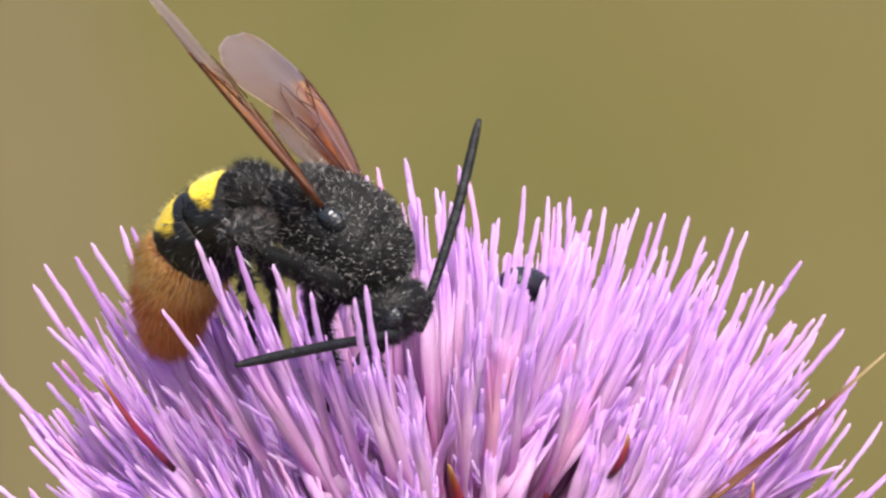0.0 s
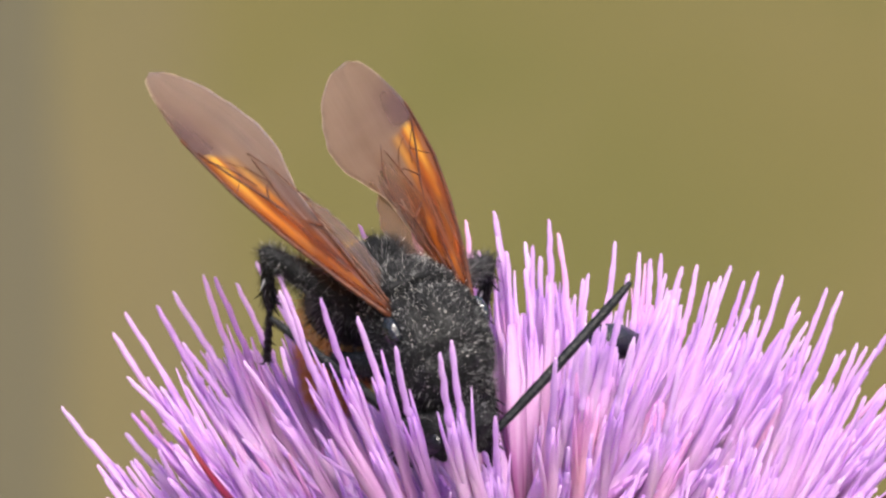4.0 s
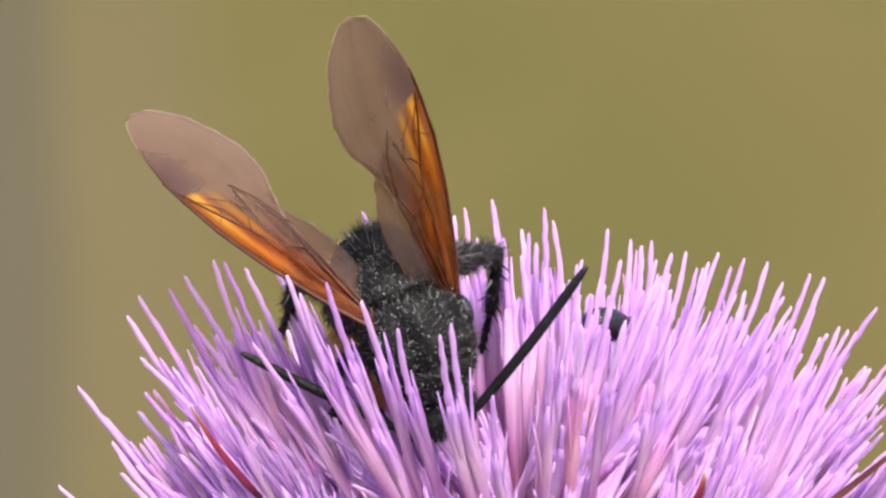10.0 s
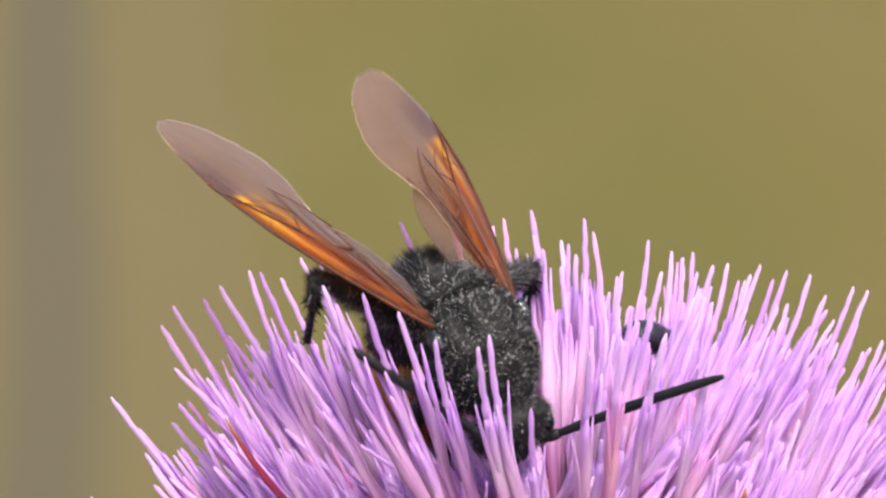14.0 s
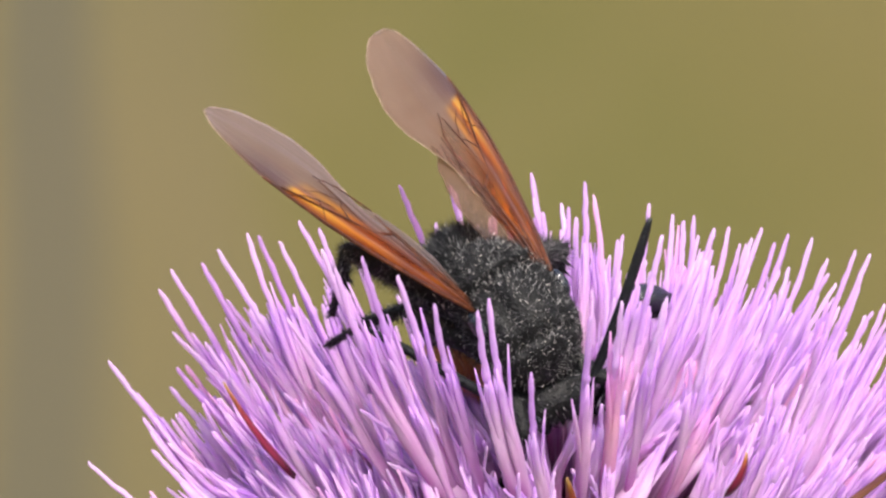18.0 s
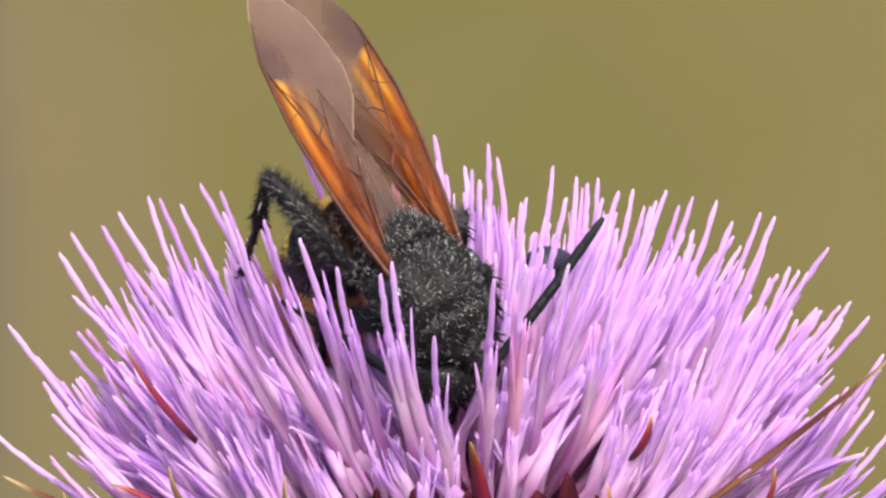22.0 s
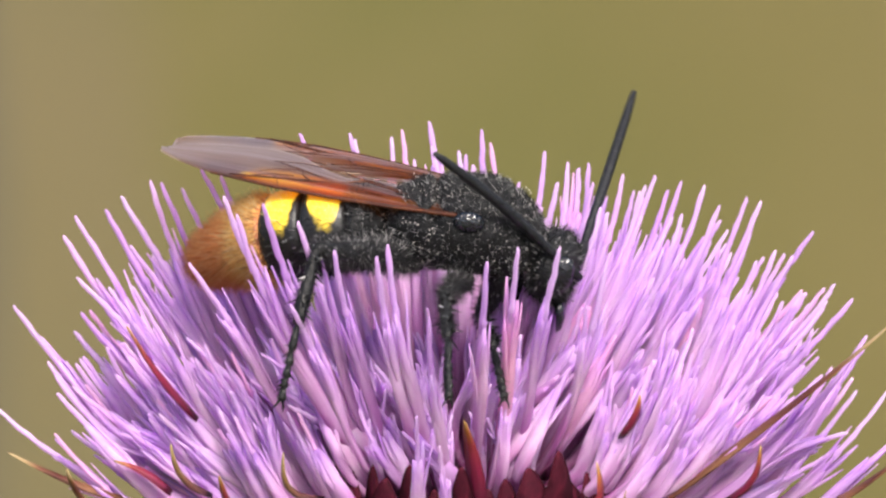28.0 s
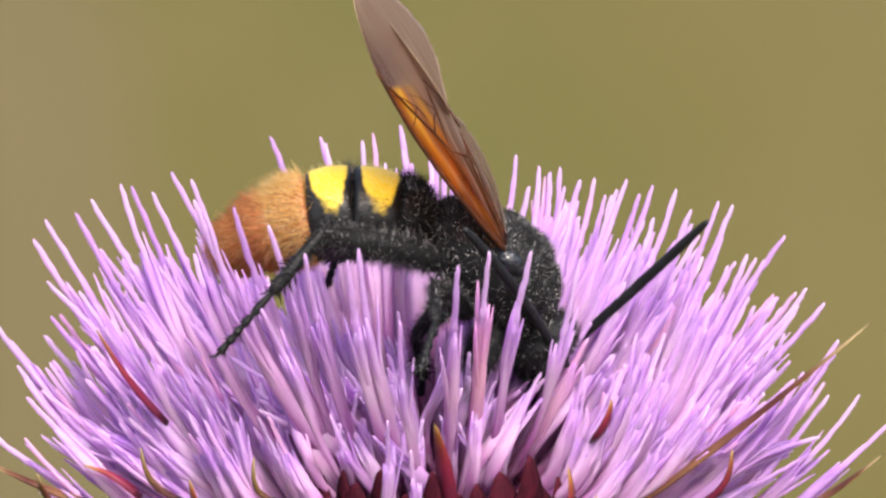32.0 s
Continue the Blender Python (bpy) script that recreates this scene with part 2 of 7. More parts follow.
M_POLLEN = plain("pollen", (0.62, 0.58, 0.55), (0.80, 0.76, 0.70), 4.0, 0.8)


def wing_material(name, hind=False):
    """Smoky violet membrane, amber along the leading edge; x runs to the tip, y to the trailing edge."""
    k = Mat(name, 0.42, 0.14)
    v = k.coords()
    x, y, z = k.split(v)
    soft = k.noise(v, 0.22, 2)
    fine = k.noise(v, 2.5, 3)
    smoke = k.mix(k.step(soft, 0.35, 0.7), (0.185, 0.120, 0.095), (0.255, 0.175, 0.140))
    smoke = k.mix(k.math("MULTIPLY", k.step(fine, 0.5, 0.8), 0.25), smoke, (0.25, 0.18, 0.16))
    streak = k.noise(k.coords(1000, (0.07, 1.5, 1)), 1.3, 4)
    root = k.math("SUBTRACT", 1.0, k.step(x, 8.0, 18.0))
    smoke = k.mix(k.math("MULTIPLY", k.step(streak, 0.42, 0.60), root), smoke, (0.14, 0.055, 0.035))
    smoke = k.mix(k.math("MULTIPLY", k.step(streak, 0.62, 0.72), root), smoke, (0.36, 0.20, 0.11))
    slate = k.math("MULTIPLY", k.math("SUBTRACT", 1.0, k.step(x, 5.0, 11.0)), k.step(k.math("SUBTRACT", y, k.math("MULTIPLY", x, 0.10)), 0.1, 0.9))
    smoke = k.mix(k.math("MULTIPLY", slate, 0.7), smoke, (0.075, 0.060, 0.072))
    # violet stain past the amber, on the leading side
    stain = k.math("MULTIPLY", k.math("MULTIPLY", k.step(x, 17.2, 18.4), k.math("SUBTRACT", 1.0, k.step(x, 20.0, 24.5))), k.math("SUBTRACT", 1.0, k.step(y, -1.8, 0.8)))
    smoke = k.mix(k.math("MULTIPLY", stain, 0.85), smoke, (0.085, 0.042, 0.068))
    smoke = k.mix(k.math("MULTIPLY", k.step(k.math("ADD", x, k.math("MULTIPLY", y, 1.2)), 17.0, 26.0), 0.4), smoke, (0.31, 0.235, 0.185))
    # amber field in stripes along the veins, narrowing to a yellow spot at three fifths
    edge = k.math("SUBTRACT", 2.5, k.math("MULTIPLY", x, 0.195))
    wob = k.math("MULTIPLY", k.math("SUBTRACT", streak, 0.5), 2.2)
    inside = k.step(k.math("SUBTRACT", k.math("ADD", edge, wob), y), -1.3, 0.8)
    upto = k.math("SUBTRACT", 1.0, k.step(k.math("ADD", x, k.math("MULTIPLY", y, 0.6)), 16.4, 17.2))
    lead = k.math("MULTIPLY", k.math("SINE", k.math("MINIMUM", k.math("MULTIPLY", x, 0.105), 1.571)), -2.35)
    across = k.math("DIVIDE", k.math("SUBTRACT", k.math("ADD", y, k.math("MULTIPLY", wob, 0.22)), lead), 3.4)
    stripes = k.ramp(across, [(0.0, (0.10, 0.018, 0.006)), (0.10, (0.28, 0.075, 0.006)), (0.26, (0.74, 0.37, 0.03)), (0.36, (0.38, 0.10, 0.010)),
                              (0.46, (0.16, 0.035, 0.008)), (0.60, (0.58, 0.25, 0.02)), (0.74, (0.12, 0.04, 0.012)), (0.88, (0.30, 0.12, 0.02)), (1.0, (0.14, 0.06, 0.03))])
    along = k.ramp(k.math("DIVIDE", x, 18.4), [(0.0, (0.22, 0.13, 0.10)), (0.30, (0.62, 0.42, 0.3)), (0.62, (0.88, 0.70, 0.6)), (0.78, (1.15, 1.40, 2.0)), (1.0, (1.35, 1.9, 3.0))])
    amber = k.mix(1.0, stripes, along, "MULTIPLY")
    patch = k.noise(k.coords(1000, (0.16, 0.7, 1)), 1.1, 3)
    amber = k.mix(k.math("MULTIPLY", k.step(patch, 0.42, 0.62), k.math("SUBTRACT", 0.75, k.math("MULTIPLY", k.step(x, 10.0, 15.0), 0.65))), amber, (0.085, 0.020, 0.010))
    dark = k.step(k.noise(k.coords(1000, (0.12, 2.2, 1)), 1.2, 3), 0.50, 0.68)
    mask = k.math("MULTIPLY", k.math("MULTIPLY", inside, upto), k.math("SUBTRACT", 1.0, k.math("MULTIPLY", dark, 0.45)))
    if hind:
        mask = k.math("MULTIPLY", mask, 0.06)
        smoke = k.mix(0.3, smoke, (0.28, 0.22, 0.185))
    col = k.mix(mask, smoke, amber)
    k.colour(col)
    k.b.inputs["Sheen Weight"].default_value = 0.7
    k.b.inputs["Sheen Roughness"].default_value = 0.35
    k.b.inputs["Sheen Tint"].default_value = (1.0, 0.86, 0.82, 1.0)
    k.bump(streak, 0.5, 0.0006)
    tr = k.node("ShaderNodeBsdfTransparent")
    k.link(k.mix(mask, (0.80, 0.68, 0.58), (0.90, 0.48, 0.08)), tr.inputs[0])
    tl = k.node("ShaderNodeBsdfTranslucent")
    k.link(k.mix(0.5, col, k.mix(mask, (0.60, 0.47, 0.38), (0.80, 0.38, 0.05))), tl.inputs[0])
    m1 = k.node("ShaderNodeMixShader", Fac=0.42)
    k.link(k.b.outputs[0], m1.inputs[1])
    k.link(tl.outputs[0], m1.inputs[2])
    m2 = k.node("ShaderNodeMixShader", Fac=0.50 if not hind else 0.66)
    k.link(m1.outputs[0], m2.inputs[1])
    k.link(tr.outputs[0], m2.inputs[2])
    # the sky mirrored in the membrane, strongest at a grazing angle
    gl = k.node("ShaderNodeBsdfGlossy", Roughness=0.34)
    k.link(k.mix(streak, (0.95, 0.75, 0.72), (1.0, 0.88, 0.84)), gl.inputs[0])
    k.link(k.bump_of(streak, 0.35, 0.0005), gl.inputs["Normal"])
    lw = k.node("ShaderNodeLayerWeight", Blend=0.5)
    m3 = k.node("ShaderNodeMixShader")
    k.link(k.math("MULTIPLY", k.math("POWER", lw.outputs["Facing"], 3.0), 0.60), m3.inputs[0])
    k.link(m2.outputs[0], m3.inputs[1])
    k.link(gl.outputs[0], m3.inputs[2])
    k.link(m3.outputs[0], k.out.inputs[0])
    return k.m


M_WING = wing_material("forewing_membrane")
M_HINDWING = wing_material("hindwing_membrane", True)
M_VEIN = plain("wing_vein", (0.035, 0.010, 0.005), (0.10, 0.028, 0.008), 1.5, 0.45)
# pale tan stands for the light caught along the wing's edge
M_BACKLIT_RIM = plain("backlit_rim", (0.30, 0.22, 0.15), (0.42, 0.33, 0.23), 1.5, 0.5)


def ground_material():
    """Dry summer meadow in soft drifts of straw, olive and grey, far behind."""
    k = Mat("dry_meadow", 0.95, 0.05)
    tc = k.node("ShaderNodeTexCoord")
    mp = k.node("ShaderNodeMapping")
    mp.inputs["Scale"].default_value = (1, 0.25, 1)
    k.link(tc.outputs["Object"], mp.inputs["Vector"])
    v = mp.outputs[0]
    a = k.noise(v, 2.6, 1.0)
    b = k.noise(v, 5.5, 1.0)
    x, y, z = k.split(tc.outputs["Object"])
    col = k.mix(k.step(a, 0.30, 0.70), (0.103, 0.086, 0.030), (0.084, 0.079, 0.024))
    col = k.mix(k.math("MULTIPLY", k.step(b, 0.40, 0.75), 0.35), col, (0.125, 0.098, 0.042))
    wob = k.math("MULTIPLY", k.math("SUBTRACT", a, 0.5), 0.05)
    xs = k.math("ADD", k.math("ADD", x, wob), k.math("MULTIPLY", k.math("SUBTRACT", y, 2.4), 0.09))   # the patch lies aslant
    straw = k.math("SUBTRACT", 1.0, k.step(xs, -0.205, -0.115))
    # a dry patch of limited size, not a strip
    patch = k.math("MULTIPLY", k.step(k.math("ADD", y, wob), 0.9, 1.7), k.math("SUBTRACT", 1.0, k.step(y, 4.6, 6.5)))
    patch = k.math("MULTIPLY", patch, k.step(k.math("ADD", x, k.math("MULTIPLY", b, 0.4)), -1.4, -0.7))
    straw = k.math("MULTIPLY", straw, patch)
    col = k.mix(k.math("MULTIPLY", straw, 0.45), col, (0.116, 0.092, 0.054))
    grey = k.math("MULTIPLY", k.math("SUBTRACT", 1.0, k.step(xs, -0.285, -0.235)), k.step(xs, -0.340, -0.300))
    grey = k.math("MULTIPLY", grey, patch)
    col = k.mix(k.math("MULTIPLY", grey, 0.75), col, (0.074, 0.067, 0.044))
    k.colour(col)
    return k.m


M_GROUND = ground_material()


# ---- mesh helpers ----
def part(name, bm, material, parent=None, label="", at=None, kind=""):
    """Links a bmesh, written in millimetres, as one mesh object under a thing or a part."""
    bm.transform(Matrix.Scale(MM, 4))
    me = bpy.data.meshes.new(name)
    bm.normal_update()
    bm.to_mesh(me)
    bm.free()
    me.materials.append(material)
    for p in me.polygons:
        p.use_smooth = True
    ob = new(name, me)
    if parent:
        ob.parent = parent
    if at:
        ob.matrix_basis = at
    if label or kind:
        tagged(ob, label=label, kind=kind)
    return ob


def twin(name, me, parent, m, label=""):
    """Another object on a mesh that is already there."""
    ob = new(name, me)
    ob.parent = parent
    ob.matrix_basis = m
    if label:
        tagged(ob, label=label)
    return ob


def tube(bm, spine, radii, sides=8, squash=1.0, cap=True, side_hint=(0, 1, 0.01)):
    """A tube along a list of points; squash flattens it across its second axis."""
    rings = []
    hint = Vector(side_hint)
    n = len(spine)
    for i, p in enumerate(spine):
        p = Vector(p)
        d = Vector(spine[min(i + 1, n - 1)]) - Vector(spine[max(i - 1, 0)])
        d.normalize()
        u = (hint - d * hint.dot(d)).normalized()
        w = d.cross(u)
        r = float(radii[i])
        rings.append([bm.verts.new(p + r * (math.cos(a) * u + squash * math.sin(a) * w))
                      for a in (2 * math.pi * j / sides for j in range(sides))])
    for a, b in zip(rings, rings[1:]):
        for j in range(sides):
            bm.faces.new((a[j], a[(j + 1) % sides], b[(j + 1) % sides], b[j]))
    if cap:
        bm.faces.new(rings[0][::-1])
        bm.faces.new(rings[-1])
    return rings


def lathe_x(bm, profile, sides=28, shape=None):
    """A body of revolution about x; profile of (x, radius y, radius z, lift)."""
    rings = []
    for x, ry, rz, lift in profile:
        ring = []
        for j in range(sides):
            a = 2 * math.pi * j / sides
            v = Vector((x, ry * math.cos(a), lift + rz * math.sin(a)))
            ring.append(bm.verts.new(shape(v) if shape else v))
        rings.append(ring)
    for a, b in zip(rings, rings[1:]):
        for j in range(sides):
            bm.faces.new((a[j], a[(j + 1) % sides], b[(j + 1) % sides], b[j]))
    bm.faces.new(rings[0][::-1])
    bm.faces.new(rings[-1])
    bmesh.ops.recalc_face_normals(bm, faces=bm.faces)
    return bm


def fur(source, count, length, width, lean, seed, keep=None):
    """A bmesh of fine hairs, in mm, standing on the faces of a mesh object."""
    rng = random.Random(seed)
    me = source.data
    me.calc_loop_triangles()
    tris = [t for t in me.loop_triangles]
    areas = np.cumsum([t.area for t in tris])
    verts, faces = [], []
    for _ in range(count):
        t = tris[int(np.searchsorted(areas, rng.random() * areas[-1]))]
        a, b = sorted((rng.random(), rng.random()))
        p0, p1, p2 = (me.vertices[i].co / MM for i in t.vertices)
        p = p0 * a + p1 * (b - a) + p2 * (1 - b)
        if keep and not keep(p):
            continue
        n = Vector(t.normal)
        d = (n + Vector(lean) + 0.45 * Vector((rng.uniform(-1, 1), rng.uniform(-1, 1), rng.uniform(-1, 1)))).normalized()
        s = d.cross(Vector((rng.uniform(-1, 1), rng.uniform(-1, 1), rng.uniform(-1, 1)))).normalized() * width * 0.5
        q = d.cross(s) * 0.9
        ln = length * rng.uniform(0.45, 1.15)
        i = len(verts)
        verts += [p - s - 0.05 * n, p + s - 0.05 * n, p + q - 0.05 * n, p + d * ln]
        faces += [(i, i + 1, i + 3), (i + 1, i + 2, i + 3), (i + 2, i, i + 3)]
    bm = bmesh.new()
    vs = [bm.verts.new(v) for v in verts]
    for f in faces:
        bm.faces.new([vs[j] for j in f])
    return bm


def grains(source, count, size, seed):
    """A bmesh of small pollen grains, in mm, caught in the hair of a mesh object."""
    rng = random.Random(seed)
    polys = source.data.polygons
    bm = bmesh.new()
    for _ in range(count):
        p = polys[rng.randrange(len(polys))]
        c = p.center / MM + Vector(p.normal) * rng.uniform(0.1, 0.6) + Vector((rng.uniform(-0.3, 0.3), rng.uniform(-0.3, 0.3), rng.uniform(-0.2, 0.2)))
        r = size * rng.uniform(0.6, 1.3)
        vs = [bm.verts.new(c + r * Vector(d)) for d in ((1, 0, 0), (-1, 0, 0), (0, 1, 0), (0, -1, 0), (0, 0, 1), (0, 0, -1))]
        for a, b, d in ((0, 2, 4), (2, 1, 4), (1, 3, 4), (3, 0, 4), (2, 0, 5), (1, 2, 5), (3, 1, 5), (0, 3, 5)):
            bm.faces.new((vs[a], vs[b], vs[d]))
    return bm


# ---- ground and distance ----
def build_ground():
    bm = bmesh.new()
    rows = []
    ys = [-60, -20, -8, -4, -2, -1, 0, 1, 2, 3, 4, 6, 9, 14, 24, 45, 90, 200, 500]
    for y in ys:
        rows.append([bm.verts.new((1000 * x, 1000 * y, 0 if abs(y) < 0.5 else 1000 * 0.012 * noise.noise(Vector((x * 0.7, y * 0.7, 3.1)))))
                     for x in [-400, -120, -40, -15, -6, -3, -1.5, -0.8, -0.3, 0, 0.3, 0.8, 1.5, 3, 6, 15, 40, 120, 400]])
    for a, b in zip(rows, rows[1:]):
        for j in range(len(a) - 1):
            bm.faces.new((a[j], a[j + 1], b[j + 1], b[j]))
    ob = part("ground", bm, M_GROUND)
    tagged(ob, "dry summer meadow ground in olive and straw, out of focus", "ground", kind="structure")


build_ground()


# ---- thistle ----
FULL = 28.0     # length of a floret, mm


def spine_point(s, bow):
    """Along a floret of length FULL: leaves the base leaning to +x and bows back up."""
    z = FULL * s
    x = bow * math.sin(math.pi * s) + 0.15 * bow * math.sin(2.2 * math.pi * s)
    return Vector((x, 0, z))


def floret_meshes(rng, bow, kink, short):
    """Fluted corolla with a few free lobes, and the style that stands out of it; both along z."""
    p1, p2, k2 = rng.uniform(0, 6.28), rng.uniform(0, 6.28), rng.uniform(0.15, 0.5)

    def at(s):
        p = spine_point(s, bow)
        late = max(0.0, s - 0.62)
        return p + Vector((k2 * s * math.sin(6.5 * s + p1) + 1.6 * kink * late ** 1.3, k2 * s * math.sin(5.2 * s + p2) + 2.2 * math.sin(p1) * late ** 1.3, 0))
    bm = bmesh.new()
    ss = [0.0, 0.10, 0.20, 0.30, 0.40, 0.50, 0.58, 0.66, 0.72, 0.77]
    rr = [0.30, 0.36, 0.46, 0.58, 0.70, 0.76, 0.70, 0.58, 0.45, 0.28]
    turn = rng.uniform(0, math.pi)
    broad = rng.uniform(0.75, 1.15) if short < 1 else rng.uniform(1.15, 1.75)
    rings = tube(bm, [at(s) for s in ss], [broad * r * rng.uniform(0.92, 1.08) for r in rr], 10, 0.50, side_hint=(math.cos(turn), math.sin(turn), 0.02))
    for s, ring in zip(ss, rings):
        c = at(s)
        for q, v in enumerate(ring):
            v.co = c + (v.co - c) * (1 + (0.07 if q % 2 else -0.05) * min(1, s * 2))
    lobes = rng.choice((4, 5, 5))
    for j in range(lobes):
        a = 6.28 * j / lobes + rng.uniform(-0.5, 0.5)
        out = Vector((math.cos(a), math.sin(a), 0))
        b0 = rng.uniform(0.46, 0.58)
        ln = rng.uniform(0.20, 0.33)
        spread = rng.uniform(0.1, 0.5) if rng.random() < 0.75 else rng.uniform(0.6, 1.5)
        pts = [at(b0 - 0.10) + out * 0.04, at(b0) + out * 0.26 * broad, at(b0 + ln * 0.40) + out * (0.44 * broad + 0.15 * spread), at(b0 + ln * 0.75) + out * (0.40 + 0.6 * spread), at(b0 + ln) + out * (0.36 + spread)]
        tube(bm, pts, [w * (1.0 if short < 1 else 1.25) for w in (0.05, 0.30, 0.36, 0.27, 0.09)], 5, 0.45, side_hint=(-math.sin(a), math.cos(a), 0.02))
    cor = bm
    bm = bmesh.new()
    st = [0.71, 0.722, 0.734, 0.748, 0.765, 0.78, 0.795, 0.82, 0.85, 0.88, 0.91, 0.94, 0.97, 0.99, 1.0]
    rs = [0.06, 0.12, 0.18, 0.23, 0.26, 0.34, 0.25, 0.25, 0.24, 0.235, 0.225, 0.21, 0.19, 0.15, 0.07]
    if short > 1:
        st = [0.71 + (s - 0.71) * 0.62 for s in st]
    tube(bm, [at(s) + Vector((rng.uniform(-0.05, 0.05), rng.uniform(-0.05, 0.05), 0)) for s in st], [r * rng.uniform(0.86, 1.14) for r in rs], 6)
    return cor, bm


def aim(base, tip, upward=Vector((0, 0, 1))):
    """The pose in mm that lays a floret from base to tip, bowing downwards on its outer side; and its length."""
    base, tip = Vector(base), Vector(tip)
    d = tip - base
    ln = d.length
    z = d.normalized()
    x = -(upward - z * upward.dot(z))
    if x.length < 1e-3:
        x = Vector((1, 0, 0))
    x.normalize()
    y = z.cross(x)
    m = Matrix((x, y, z)).transposed().to_4x4()
    return m, ln


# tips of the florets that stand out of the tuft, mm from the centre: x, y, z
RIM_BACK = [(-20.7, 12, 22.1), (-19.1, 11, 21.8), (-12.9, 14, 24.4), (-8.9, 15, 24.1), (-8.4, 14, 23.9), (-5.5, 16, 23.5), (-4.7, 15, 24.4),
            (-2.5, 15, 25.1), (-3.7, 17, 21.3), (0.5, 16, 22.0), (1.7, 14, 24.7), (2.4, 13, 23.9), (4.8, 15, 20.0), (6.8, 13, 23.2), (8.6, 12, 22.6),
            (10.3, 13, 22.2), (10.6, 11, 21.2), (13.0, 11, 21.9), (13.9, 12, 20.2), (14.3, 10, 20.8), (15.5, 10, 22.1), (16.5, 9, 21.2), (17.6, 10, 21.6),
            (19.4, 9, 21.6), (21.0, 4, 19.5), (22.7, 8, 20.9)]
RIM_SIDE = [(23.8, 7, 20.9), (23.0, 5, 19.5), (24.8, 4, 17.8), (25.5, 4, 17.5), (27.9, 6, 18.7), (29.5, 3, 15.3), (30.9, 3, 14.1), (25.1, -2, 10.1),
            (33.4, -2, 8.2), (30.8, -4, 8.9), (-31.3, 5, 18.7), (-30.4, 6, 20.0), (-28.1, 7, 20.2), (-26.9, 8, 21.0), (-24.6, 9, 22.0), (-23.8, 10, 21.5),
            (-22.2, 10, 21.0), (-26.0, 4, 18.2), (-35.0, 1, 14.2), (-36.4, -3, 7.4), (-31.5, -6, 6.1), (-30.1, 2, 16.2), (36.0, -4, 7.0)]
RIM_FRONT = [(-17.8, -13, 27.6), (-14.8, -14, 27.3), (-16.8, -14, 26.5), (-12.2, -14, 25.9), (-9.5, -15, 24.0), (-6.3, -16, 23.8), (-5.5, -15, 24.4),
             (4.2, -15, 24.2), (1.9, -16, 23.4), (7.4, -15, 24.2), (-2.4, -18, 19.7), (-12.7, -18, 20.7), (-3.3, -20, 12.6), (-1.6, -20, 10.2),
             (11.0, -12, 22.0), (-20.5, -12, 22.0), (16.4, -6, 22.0)]


